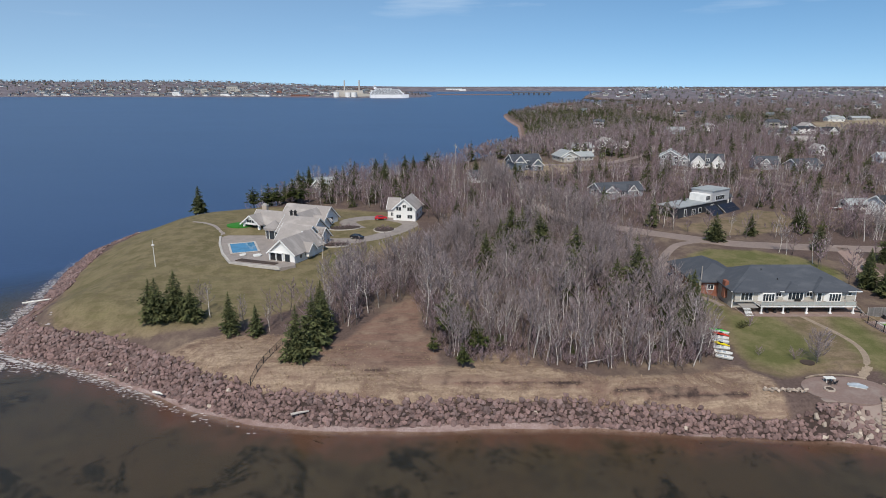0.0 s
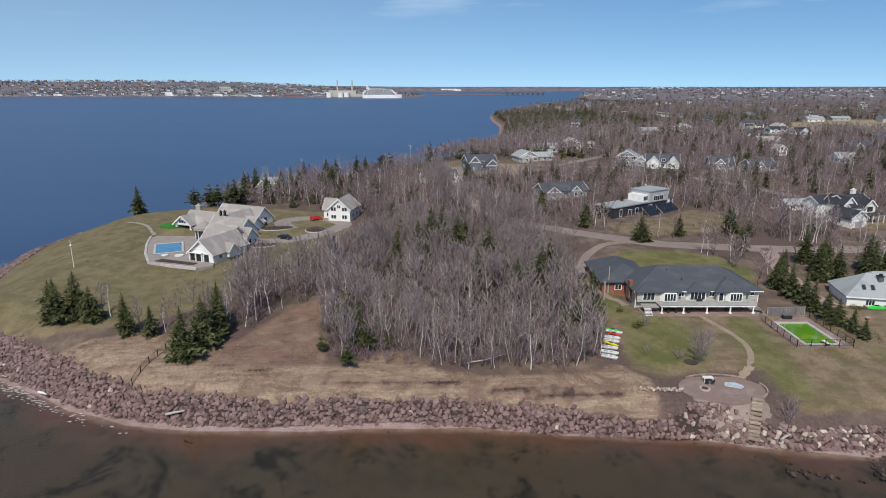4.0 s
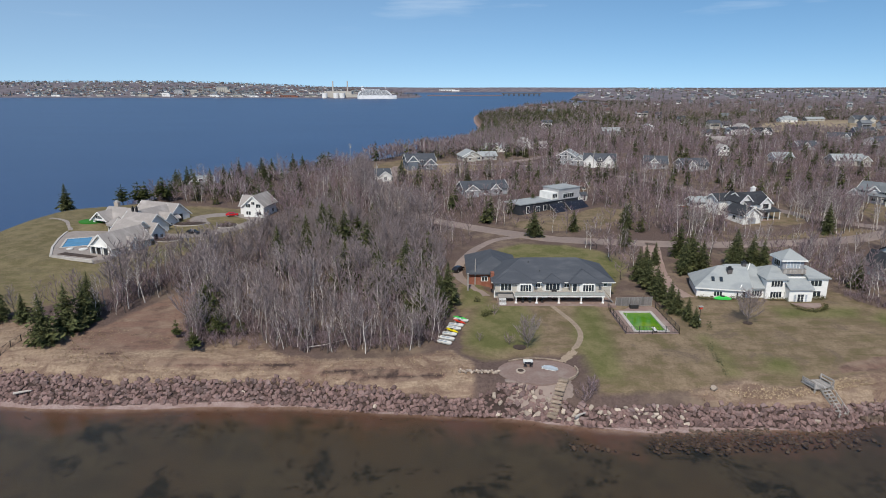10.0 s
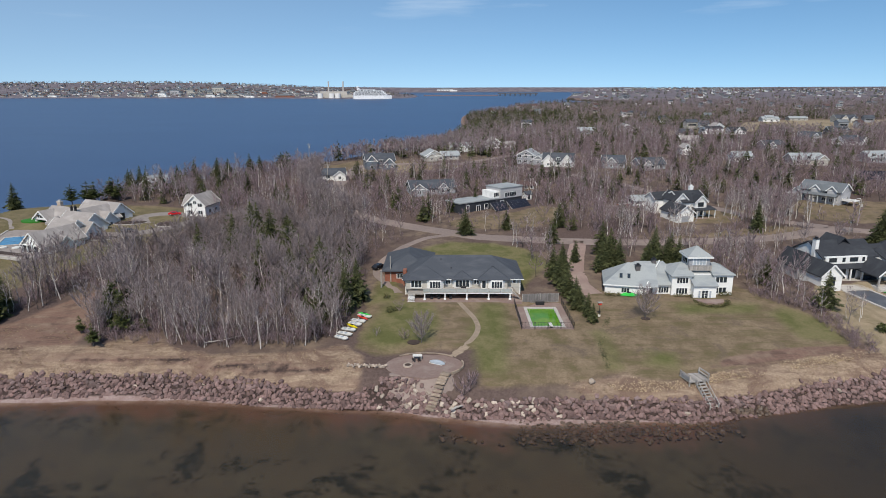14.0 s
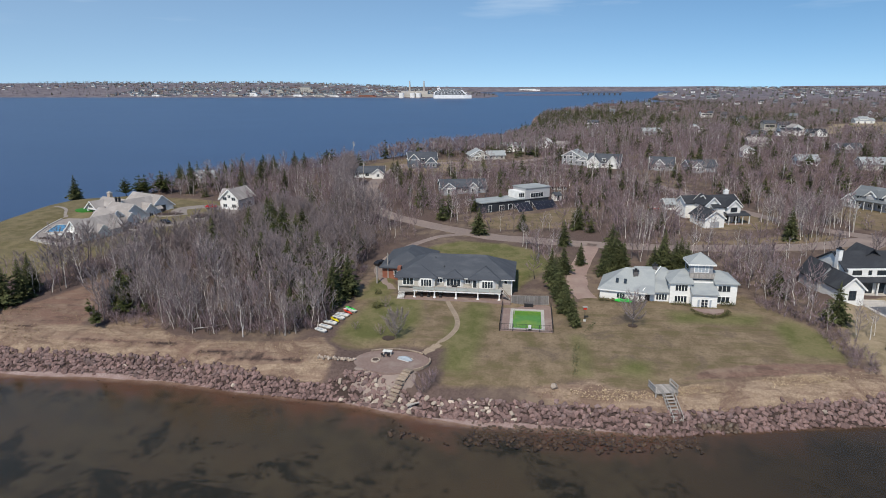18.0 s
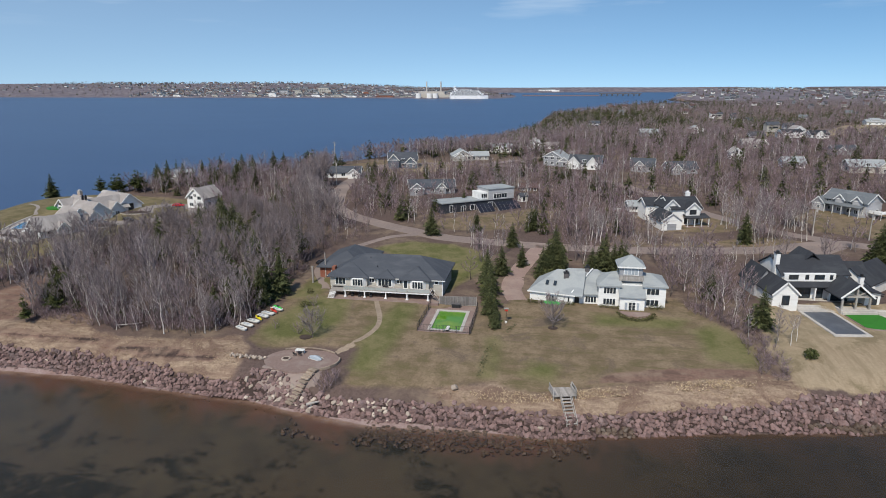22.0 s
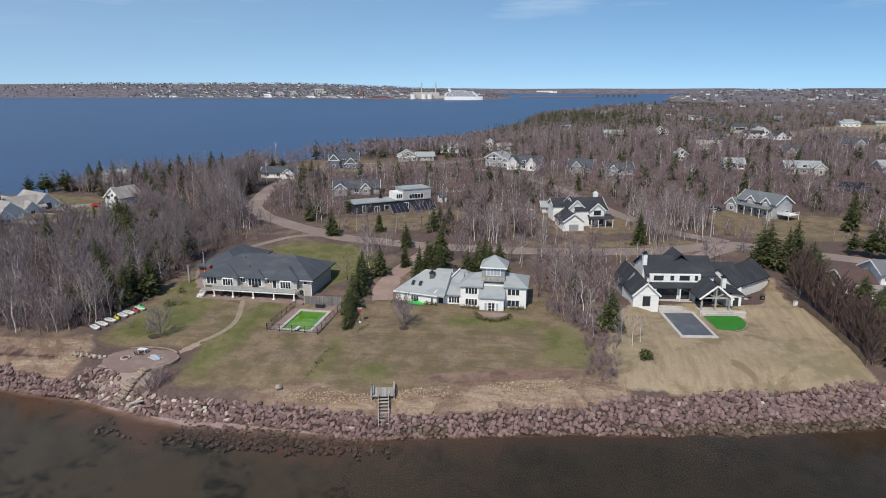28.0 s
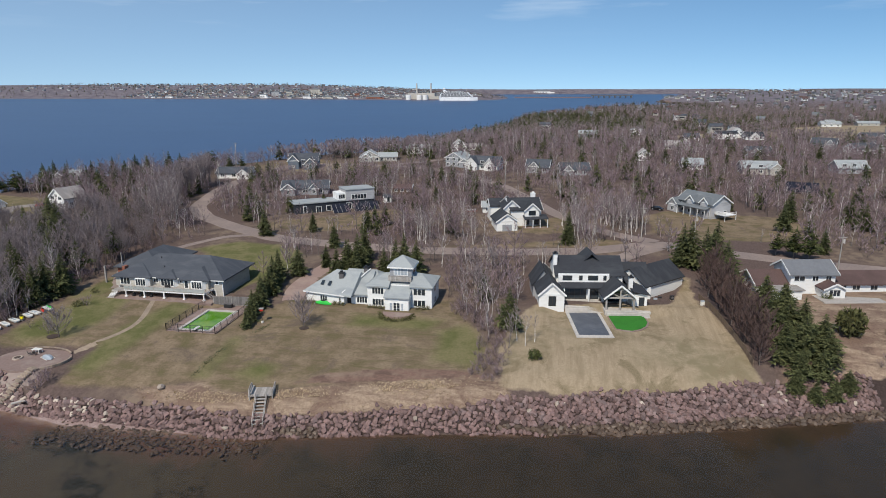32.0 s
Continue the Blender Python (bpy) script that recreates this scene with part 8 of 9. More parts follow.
part("porch_roof", ([(0.2, -2.6, 2.2), (6.6, -2.6, 2.2), (6.6, 0.4, 2.9), (0.2, 0.4, 2.9), (0.2, -2.6, 2.36), (6.6, -2.6, 2.36), (6.6, 0.4, 3.06), (0.2, 0.4, 3.06)], list(BOXF)), SHINGLE_BK, w2)
for k in range(4):
    part("post", box(0.4 + 1.95 * k, 0.6 + 1.95 * k, -2.5, -2.3, -0.5, 2.2), TRIM, w2)
part("porch", box(0.2, 6.6, -2.7, -0.0, -0.7, -0.02), BRICKPAVE, w2)
window(w2, 2.5, 3.1, 1.7, 1.1, wall=-1.0, lights=3, frame_m=DARKMETAL)
window(w2, -2.6, 3.4, 1.0, 0.9, wall=0.8, frame_m=DARKMETAL)
for c in (1.4, 4.0):
    window(w2, c, 0.4, 1.1, 1.4, wall=0.0, frame_m=DARKMETAL)
window(w2, 4.0, 2.9, 1.2, 1.1, "+x", 5.2)
window(w2, -1.0, 0.6, 1.2, 1.1, "-x", -7.6)
chimney(w2, 4.4, 6.5, 4.8, 7.6, 1.2, 0.8, WHITE, TRIM)
window(w2, -4.9, -0.4, 2.6, 1.9, wall=-4.6, lights=1, frame_m=TRIM, pane_m=GREYSIDE, name="garage_door")
H("shed", "long white outbuilding behind the farmhouse", 121.5, 181, 8, 6.5, 4.5, 2.4, 1.4, WHITE, SHINGLE_GY, windows=2)
g3 = H("colonial_house", "two-storey grey clapboard house with dormers and porch", 177.4, 186.2, -53, 12.0, 7.4, 5.0, 2.6, PALEGREY, SLATE_PALE, "x", [(-8.4, -4.6, -1.5, 5.5, 3.0, 2.2, "y"), (-2.4, 0.2, -0.6, 4.0, 5.4, 1.5, "y"), (2.4, 5.0, -0.6, 4.0, 5.4, 1.5, "y")], windows=4, storeys=2)
part("porch_roof", ([(-4.6, -2.2, 2.5), (5.6, -2.2, 2.5), (5.6, 0, 3.1), (-4.6, 0, 3.1), (-4.6, -2.2, 2.65), (5.6, -2.2, 2.65), (5.6, 0, 3.25), (-4.6, 0, 3.25)], list(BOXF)), SLATE_PALE, g3)
for k in range(5):
    part("post", box(-4.4 + 2.4 * k, -4.25 + 2.4 * k, -2.1, -1.95, -0.5, 2.5), TRIM, g3)
part("deck", box(6.1, 9.6, 1.0, 5.4, 1.2, 1.4), TRIM, g3)
part("deck_rail", join(box(6.1, 9.6, 1.0, 1.06, 2.0, 2.1), box(9.54, 9.6, 1.0, 5.4, 2.0, 2.1), box(9.5, 9.6, 1.0, 1.1, -0.5, 2.1), box(9.5, 9.6, 5.3, 5.4, -0.5, 2.1), box(6.1, 9.6, 1.0, 1.04, 1.4, 1.9)), TRIM, g3)
dd = thing("white_house", "white two-storey house with a dark roof and brown-roofed wings", "house", 186.3, 126.0, 7.5, 10)
block(dd, -3.4, 5.0, 0, 6.5, -0.6, 4.1, 1.8, "x", WHITE, METAL_GY, 0.5, None, TRIM)
block(dd, 4.6, 22.0, 0.6, 7.5, -0.6, 2.0, 1.5, "x", WHITE, SHINGLE_BR, 0.5, None, TRIM)
block(dd, -9.5, -3.2, 0.4, 7.5, -0.6, 2.0, 1.8, "x", WHITE, SHINGLE_BR, 0.5, None, TRIM)
block(dd, 1.6, 5.6, -2.6, 2.0, -0.6, 1.9, 1.0, "y", WHITE, SHINGLE_BR, 0.35, None, TRIM)
for c, w in ((-1.8, 2.0), (1.2, 1.1), (3.7, 1.0)):
    window(dd, c, 2.6, w, 0.9, wall=0.0, lights=3 if w > 2 else 2)
window(dd, 3.6, 0.4, 2.0, 1.2, wall=-2.6, lights=3)
for c in (7.0, 9.6, 13.0, 17.0):
    window(dd, c, 0.6, 1.4, 1.0, wall=0.6, lights=2)
part("flat_roof", bevelled(box(-9.0, -2.2, -3.2, 0.3, 1.55, 1.8), 0.04), WOOD_GY, dd, "weathered flat deck roof")
part("wall", box(-8.7, -2.6, -2.9, 0.5, -0.8, 1.55), WHITE, dd)
part("patio_deck", bevelled(box(0.5, 12, -5.0, -0.1, -0.8, 0.0), 0.04), WOOD_GY, dd)

# x, y, turn, width, depth, eave, rise, walls, roof, ridge, wings, label
FAR_HOUSES = [
    (-40, 208, 20, 8, 6, 3.2, 2.2, GREIGE, SHINGLE_GY, "x", [(-4, -0.5, -1.5, 3, 3.2, 2.0, "y")], 2, "pale two-storey house among evergreens on the shore"),
    (17, 226.5, 12, 13, 8, 2.7, 2.2, WHITE, SHINGLE_DK, "x", [(2.0, 6.4, -3, 3, 2.7, 2.0, "y")], 1, "low white cottage with a dark roof above the harbour"),
    (34, 254.5, 15, 12, 9, 4.4, 3.0, BLUESIDE, SHINGLE_DK, "x", [(-6.2, -1.8, -2, 5, 4.6, 2.8, "y"), (0.6, 5.6, -3, 4, 3.0, 2.8, "y")], 2, "dark blue-grey house with white-trimmed gables"),
    (56, 279, 15, 9, 9, 3.0, 2.8, GREIGE, SHINGLE_GY, "y", [(4.0, 12.0, 1, 7, 2.7, 2.0, "x"), (-4, 0.5, -2.0, 4, 2.7, 1.8, "y")], 1, "beige cottage with a pale grey roof"),
    (57, 198.5, 15, 15, 8, 2.9, 2.4, GREYSIDE, SHINGLE_DK, "x", [(-7.4, -3.0, -2, 4, 2.9, 2.0, "y"), (1.5, 4.5, -1.0, 4, 3.0, 1.8, "y")], 1, "grey bungalow with a dark roof among the birches"),
    (109, 261, -12, 13, 8, 3.2, 3.4, WHITE, SHINGLE_DK, "x", [(-6.5, -1.6, -2.5, 4, 3.4, 3.0, "y"), (1.6, 5.6, -2.0, 4, 3.4, 3.0, "y")], 2, "white gabled house with a dark roof and porch"),
    (96, 268, -20, 8, 9, 5.0, 2.6, GREYSIDE, SHINGLE_GY, "y", [(3.2, 8.0, -1, 5, 3.0, 2.0, "y")], 2, "tall grey house with a pale gabled roof"),
    (88, 337, 10, 8, 9, 3.4, 3.4, WHITE, SHINGLE_TN, "y", [(3.6, 12, 2, 7, 2.6, 1.6, "x")], 1, "white cottage with a low side wing"),
    (70, 318, 10, 12, 8, 3.0, 2.4, WHITE, SHINGLE_GY, "x", [(-3, 1, -1.5, 4, 3.0, 2.2, "y")], 1, "pale house behind bare birches"),
    (88.5, 205, 5, 6, 4.5, 2.4, 1.2, WOOD_BR, SHINGLE_BR, "x", [], 1, "brown timber outbuilding among trees"),
    (131.5, 256, -8, 9, 8, 3.0, 3.2, GREYSIDE, SHINGLE_DK, "x", [(-3, 0.5, -1, 3, 3.6, 2.0, "y")], 1, "grey house with white-trimmed dormers"),
    (146.5, 252, 10, 11, 8, 3.0, 2.6, GREYSIDE, SHINGLE_DK, "x", [(-5, -1.5, -2, 3, 3.0, 2.2, "y")], 1, "grey bungalow with a dark hip-gabled roof"),
    (217, 264, 0, 13, 8, 3.4, 2.6, GREIGE, SHINGLE_GY, "x", [(3, 7.5, -2, 4, 3.4, 2.2, "y")], 2, "beige house with a grey roof in the woods"),
    (253, 271, 5, 11, 8, 3.0, 3.0, GREYSIDE, SHINGLE_GY, "x", [], 2, "grey house with a large plain roof"),
    (246, 433, 0, 12, 9, 5.0, 1.4, WHITE, SHINGLE_BK, "x", [(-8, -2, 1, 7, 3.0, 1.0, "x")], 2, "white and black modern house at the field"),
    (262, 431, 5, 11, 8, 3.2, 2.6, WHITE, SHINGLE_BK, "x", [(-4, 1, -3, 3, 3.4, 2.6, "y")], 1, "white farmhouse with a black roof at the field"),
    (255, 447, 5, 8, 8, 5.2, 3.0, WHITE, SHINGLE_TN, "y", [], 2, "white gabled house beyond the field"),
    (283, 382, -30, 12, 9, 3.2, 3.4, GREYSIDE, SHINGLE_DK, "x", [(1.5, 6, -3, 4, 3.4, 2.8, "y")], 1, "blue-grey house with a white gable"),
    (295, 357, 20, 13, 9, 3.2, 3.0, WHITE, SHINGLE_DK, "x", [(2, 6.5, -3, 4, 3.2, 2.6, "y")], 1, "white house with a dark roof and front gable"),
    (377, 616, 0, 16, 9, 3.4, 2.4, WHITE, SHINGLE_GY, "x", [(-4, 3, 1, 8, 5.4, 2.0, "x")], 1, "long pale house on the open hill"),
    (420, 646, 0, 18, 9, 3.0, 2.0, GREIGE, SHINGLE_GY, "x", [], 1, "long low barn on the open hill"),
    (440, 600, 0, 20, 10, 5.4, 3.4, GREIGE, SHINGLE_DK, "x", [(-6, -1, -3, 4, 5.4, 3.0, "y"), (2, 7, -3, 4, 4.0, 3.0, "y")], 2, "large tan gabled house on the hill"),
    (327, 424, -4, 13, 9, 3.4, 3.4, BLUESIDE, SHINGLE_DK, "x", [(1, 6, -3, 4, 3.4, 3.0, "y")], 1, "dark blue house with a white garage gable"),
    (203, 359, 0, 12, 8, 3.2, 2.6, GREIGE, SHINGLE_TN, "x", [(2, 6, -2, 4, 3.2, 2.4, "y")], 1, "tan house among reddish trees"),
    (194, 274, 0, 8, 7, 3.0, 2.4, WHITE, SHINGLE_GY, "x", [], 1, "small pale house among the trees"),
    (178, 299, 0, 5, 6, 4.0, 2.4, WHITE, SHINGLE_TN, "y", [], 2, "narrow white gabled house"),
    (160, 439, 0, 12, 8, 3.4, 2.4, GREYSIDE, SHINGLE_GY, "x", [], 1, "grey house on the wooded shore"),
    (195, 467, 0, 10, 8, 3.6, 3.0, WHITE, SHINGLE_GY, "y", [], 2, "white house with a steep gable in the woods"),
    (222, 420, 0, 9, 8, 3.0, 2.4, WHITE, SHINGLE_DK, "x", [], 1, "white house at the wood's edge"),
    (236, 330, 6, 11, 8, 3.0, 2.6, GREYSIDE, SHINGLE_DK, "x", [(-5, -1, -2, 3, 3, 2.2, "y")], 1, "grey house with a dark roof among bare trees"),
    (470, 535, 0, 14, 9, 4.4, 3.0, GREIGE, SHINGLE_DK, "x", [(-5, 0, -3, 4, 4.4, 2.6, "y")], 2, "tan house at the end of the field"),
]
for x, y, rz, w, d, e, r, wm, rm, ax, wg, stz, lb in FAR_HOUSES:
    H("house", lb, x, y, rz, w, d, e, r, wm, rm, ax, wg, storeys=stz, windows=3)

# many more roofs along the wooded shore, each a small gabled house
sub_rng = np.random.default_rng(21)


def village(name, label, spots, rng, mats):
    """Far small houses joined: walls, gabled roofs and dark window bands."""
    vs, fs, ms = [], [], []
    for x, y, z, w in spots:
        d, e, r = w * rng.uniform(0.6, 0.9), rng.uniform(3.0, 6.0), rng.uniform(1.5, 3.0)
        a = rng.uniform(-0.5, 0.5)
        k = int(rng.integers(3))
        for geo, m in ((gable_walls(-w / 2, w / 2, 0, d, -2, e, r, "x"), k), (gable_roof(-w / 2, w / 2, 0, d, e, r, "x", 0.5), 3 + int(rng.integers(3))), (box(-w * 0.38, w * 0.38, -0.08, 0.1, e * 0.45, e * 0.7), 6)):
            n = len(vs)
            vs += [(x + p[0] * math.cos(a) - p[1] * math.sin(a), y + p[0] * math.sin(a) + p[1] * math.cos(a), z + p[2]) for p in geo[0]]
            fs += [tuple(i + n for i in f) for f in geo[1]]
            ms += [m] * len(geo[1])
    me = mesh_of(name, vs, fs, mats)
    me.polygons.foreach_set("material_index", ms)
    return tagged(new(name, me), label, "houses", kind="stuff")


TOWN_MATS = [WHITE, GREIGE, GREYSIDE, SHINGLE_DK, SLATE_PALE, SHINGLE_BR, GLASS]


def spots_on(poly, n, y0, y1, x0, x1, rng, w0, w1, margin):
    x, y = rng.uniform(x0, x1, n), rng.uniform(y0, y1, n)
    ok = signed(poly, x, y) > margin
    x, y = x[ok], y[ok]
    return [(a, b, c, rng.uniform(w0, w1)) for a, b, c in zip(x, y, height(x, y))]


village("shore_houses", "scattered far houses on the wooded shore", spots_on(NEAR_LAND, 60, 480, 1400, 120, 900, sub_rng, 6, 9, 25), sub_rng, TOWN_MATS)
village("suburb", "distant white suburb on the far headland", spots_on(NEAR_LAND, 620, 1560, 3300, 420, 2800, sub_rng, 7, 13, 15), sub_rng, TOWN_MATS)
village("town_houses", "distant town of pale houses along the harbour", spots_on(FAR_LAND, 900, 2080, 2500, -1500, -150, sub_rng, 7, 14, 25), sub_rng, TOWN_MATS)
village("town_houses", "distant houses on the far hills", spots_on(FAR_LAND, 200, 2500, 3300, -2400, -250, sub_rng, 9, 16, 40), sub_rng, TOWN_MATS)
town_trees = spots_on(FAR_LAND, 5200, 2090, 3400, -2600, 0, sub_rng, 8, 12, 12)
scatter("town_trees", "distant bare trees among the town's houses", "trees", BARE_FAR, (BARK, TWIG), town_trees[:2300], sub_rng)
scatter("town_spruces", "distant dark conifers on the far hills", "trees", SPRUCE_FAR, (BARK, SPRUCE), town_trees[2400:2900], sub_rng)
sub_trees = spots_on(NEAR_LAND, 3000, 1450, 3400, 420, 2800, sub_rng, 8, 13, 10)
scatter("suburb_trees", "distant bare trees on the far headland", "trees", BARE_FAR, (BARK, TWIG), sub_trees[:1500], sub_rng)
scatter("suburb_spruces", "distant dark conifers on the far headland", "trees", SPRUCE_FAR, (BARK, SPRUCE), sub_trees[1900:2500], sub_rng)

# larger buildings of the waterfront: x, y, width, height, wall, label
for x, y, w, hh, m, lb in ((-985, 2205, 30, 10, GREIGE, "tan institutional block on the waterfront"), (-905, 2200, 24, 14, WHITE, "white hotel on the waterfront"), (-880, 2250, 30, 17, PALEGREY, "plain grey office block in the town"), (-830, 2260, 24, 17, GREIGE, "tan town hall block"), (-742, 2290, 40, 22, GREIGE, "broad stone-coloured cathedral block"), (-735, 2185, 26, 9, WHITE, "white pavilion on the waterfront"), (-655, 2180, 30, 8, GREIGE, "low tan waterfront building"),
                           (-560, 2220, 16, 14, BRICK, "red brick tower block in the town"), (-600, 2175, 26, 7, WHITE, "white building on the quayside"), (-480, 2155, 50, 7, BRICK, "long red harbour warehouse"), (-400, 2150, 30, 6, GREIGE, "low tan shed at the harbour"), (-1290, 2215, 26, 7, WHITE, "white house on the far shore"), (-1130, 2205, 18, 8, GREIGE, "tan building on the far shore"), (60, 3600, 90, 9, WHITE, "long pale building on the far shore"), (900, 2960, 80, 8, WHITE, "long pale store on the far headland")):
    b = thing("waterfront_building", lb, "building", x, y, max(zat(x, y), 1.0) - 1)
    part("wall", box(-w / 2, w / 2, 0, w * 0.5, -2, hh), m, b)
    part("roof", hip_roof(-w / 2, w / 2, 0, w * 0.5, hh, 1.5 + 0.05 * w, "x", 0.6), SLATE_PALE, b)
    part("annex", box(w * 0.3, w * 0.75, -w * 0.12, w * 0.4, -2, hh * 0.6), m, b)
    for r_ in range(max(1, int(hh / 5))):
        for k in range(6):
            part("window", box(-w / 2 + w * (k + 0.25) / 6, -w / 2 + w * (k + 0.7) / 6, -0.15, 0.1, 1.8 + 4.2 * r_, 3.8 + 4.2 * r_), GLASS, b)
pp = thing("power_station", "pale power station with two tall chimneys", "power station", -300, 2120, 2)
part("hall", box(-50, 40, 0, 30, -2, 20), CONCRETE, pp)
part("annex", box(-30, 100, -10, 8, -2, 10), GREIGE, pp)
for x in (-22, 26):
    part("chimney", tube([(x, 10, 0), (x, 10, 52)], [3.2, 2.0], 10), CONCRETE, pp)
for x in (-45, -8, 12):
    part("tank", disc(9, -2, 14, 14, cx=x, cy=-18), WHITE, pp)

ship = thing("cruise_ship", "white cruise ship moored across the harbour", "ship", -170, 2040, 0, 3)
hv_ = []
part("hull", prism([(-60, 0), (-56, -9), (40, -9), (52, -6), (63, 0), (52, 6), (40, 9), (-56, 9)], 0, 11), SHIPWHITE, ship)
for k, (x0, x1) in enumerate(((-58, 48), (-57, 45), (-56, 41), (-52, 38), (-44, 34), (-38, 10))):
    d_ = part("deck", bevelled(box(x0, x1, -8.6 + 0.3 * k, 8.6 - 0.3 * k, 11 + 3 * k, 13.2 + 3 * k), 0.2), SHIPWHITE, ship)
    for q in range(9):
        part("window_band", box(x0 + 4 + q * (x1 - x0 - 8) / 9, x0 + 3 + (q + 1) * (x1 - x0 - 8) / 9, -8.75 + 0.3 * k, -8.4 + 0.3 * k, 11.1 + 3 * k, 13.1 + 3 * k), GLASS, d_)
    part("deck_edge", box(x0 - 0.6, x1 + 0.6, -9 + 0.3 * k, 9 - 0.3 * k, 13.2 + 3 * k, 14 + 3 * k), SHIPWHITE, ship)
part("funnel", tube([(-42, 0, 28), (-44, 0, 38)], [5.0, 4.0], 10), SHIPWHITE, ship)
part("funnel_band", tube([(-42.9, 0, 33), (-43.3, 0, 35)], [4.6, 4.5], 10), BLUESIDE, ship)
part("mast", beam((30, 0, 28), (28, 0, 38), 0.8), SHIPWHITE, ship)
part("sun_deck", box(0, 26, -6, 6, 29, 31), BLUESIDE, ship)

br = thing("bridge", "long low concrete road bridge across the river", "bridge", 347, 2552, 0, 1)
part("deck", box(-78, 78, -6, 6, 7.5, 10.5), CHIMNEY_GY, br)
for k in range(8):
    part("pier", box(-72 + 20 * k, -67 + 20 * k, -5, 5, -2, 7.5), CHIMNEY_GY, br)
cw = thing("causeway", "long low causeway leading to the bridge", "causeway", 347, 2552, 0, 1, kind="structure")
part("bank", prism([(-370, -7), (-78, -7), (-78, 7), (-370, 7)], -1, 3), ROCK, cw)

# ---- poles, cars, driftwood and foam ----
def utility_pole(x, y, h, arm=True):
    p = thing("utility_pole", "weathered wooden utility pole beside the road", "pole", x, y, zat(x, y), 20, "utility poles")
    part("pole", tube([(0, 0, -0.5), (0, 0, h)], [0.15, 0.10], 7), WOOD_GY, p)
    if arm:
        part("crossarm", box(-1.0, 1.0, -0.06, 0.06, h - 0.8, h - 0.65), WOOD_GY, p)
        part("transformer", tube([(0.25, -0.2, h - 1.9), (0.25, -0.2, h - 1.1)], [0.2, 0.2], 8), CONCRETE, p)


for x, y, h in ((49.6, 115.8, 5.4), (197, 140, 8), (160, 160, 8), (104, 251, 9), (121, 228, 9), (22, 178, 9), (20, 210, 9), (5, 252, 11), (172, 158, 7)):
    utility_pole(x, y, h, h > 6)
lp = thing("flagpole", "slender pale pole with a lamp on the point lawn", "pole", -62.1, 130.9, zat(-62.1, 130.9))
part("pole", tube([(0, 0, -0.3), (0, 0, 6.0)], [0.09, 0.05], 6), PLASTIC_W, lp)
part("lamp", bevelled(box(-0.25, 0.25, -0.2, 0.2, 4.7, 5.0), 0.03), PLASTIC_W, lp)


def car(x, y, rz, m, label):
    c = thing("car", label, "car", x, y, zat(x, y) + 0.1, rz, "parked cars")
    c.scale = (0.77, 0.77, 0.77)
    sec = [(-2.2, 0.35), (2.2, 0.35), (2.2, 0.75), (1.2, 0.92), (0.6, 1.4), (-1.2, 1.42), (-2.0, 0.98), (-2.25, 0.85)]
    vs = [(a, s * (0.88 if b < 1 else 0.68), b) for s in (-1, 1) for a, b in sec]
    n = len(sec)
    fs = [tuple(range(n))[::-1], tuple(range(n, 2 * n))] + [(k, k + n, (k + 1) % n + n, (k + 1) % n) for k in range(n)]
    part("body", bevelled((vs, [f[::-1] for f in fs]), 0.05), m, c)
    for s in (-1, 1):
        part("side_window", ([(-1.15, s * 0.80, 1.0), (0.75, s * 0.80, 1.0), (0.5, s * 0.70, 1.34), (-1.0, s * 0.70, 1.35), (-1.15, s * 0.84, 1.0), (0.75, s * 0.84, 1.0), (0.5, s * 0.74, 1.34), (-1.0, s * 0.74, 1.35)], list(BOXF)), GLASS, c)
        for a in (-1.4, 1.35):
            w = part("wheel", tube([(a, s * 0.70, 0.32), (a, s * 0.90, 0.32)], [0.33, 0.33], 14), DARKMETAL, c)
            part("rim", tube([(a, s * 0.90, 0.32), (a, s * 0.92, 0.32)], [0.2, 0.18], 10), CONCRETE, w)
    part("windscreen", ([(0.62, -0.62, 1.38), (0.62, 0.62, 1.38), (1.2, 0.72, 0.95), (1.2, -0.72, 0.95), (0.66, -0.62, 1.41), (0.66, 0.62, 1.41), (1.24, 0.72, 0.98), (1.24, -0.72, 0.98)], list(BOXF)), GLASS, c)


car(-17.0, 169.5, 12, CARRED, "low red sports car parked by the garage")
car(-21.2, 151.2, -20, CARBLACK, "black car parked on the paved driveway")
car(46.3, 123.5, 60, CARBLACK, "black car parked by the brick wing")
car(31.5, 232.5, 10, CARBLACK, "dark car parked by the cottage")
car(168.2, 191.0, -30, CARBLACK, "dark car parked beside the grey house")
for k, (x, y, rz, ln) in enumerate(((-86.0, 128.0, 25, 7.0), (-43.0, 86.6, -30, 2.2), (-20, 79.5, 15, 2.5), (62.5, 73.4, 30, 1.8))):
    lg = thing("driftwood", "bleached driftwood log among the rocks", "log", x, y, zat(x, y) + 0.75, rz, "driftwood")
    part("log", tube([(-ln / 2, 0, 0), (0, 0.1, 0.08), (ln / 2, -0.05, 0.2)], [0.2, 0.17, 0.1], 7), PLASTIC_W if k < 2 else WOOD_GY, lg)
fl = thing("fallen_birch", "fallen white birch trunk at the wood's edge", "log", 24, 88.6, zat(24, 88.6) + 0.3, 15)
part("trunk", tube([(-3, 0, 0.1), (0, 0.1, 0.2), (3.5, 0.3, 0.7)], [0.08, 0.06, 0.03], 6), BIRCH, fl)
fd = thing("bird_feeder", "red bird feeder on a thin pole beside the spruces", "bird feeder", 88.7, 98.8, zat(88.7, 98.8), 10)
part("pole", tube([(0, 0, -0.1), (0, 0, 2.6)], [0.05, 0.04], 6), DARKMETAL, fd)
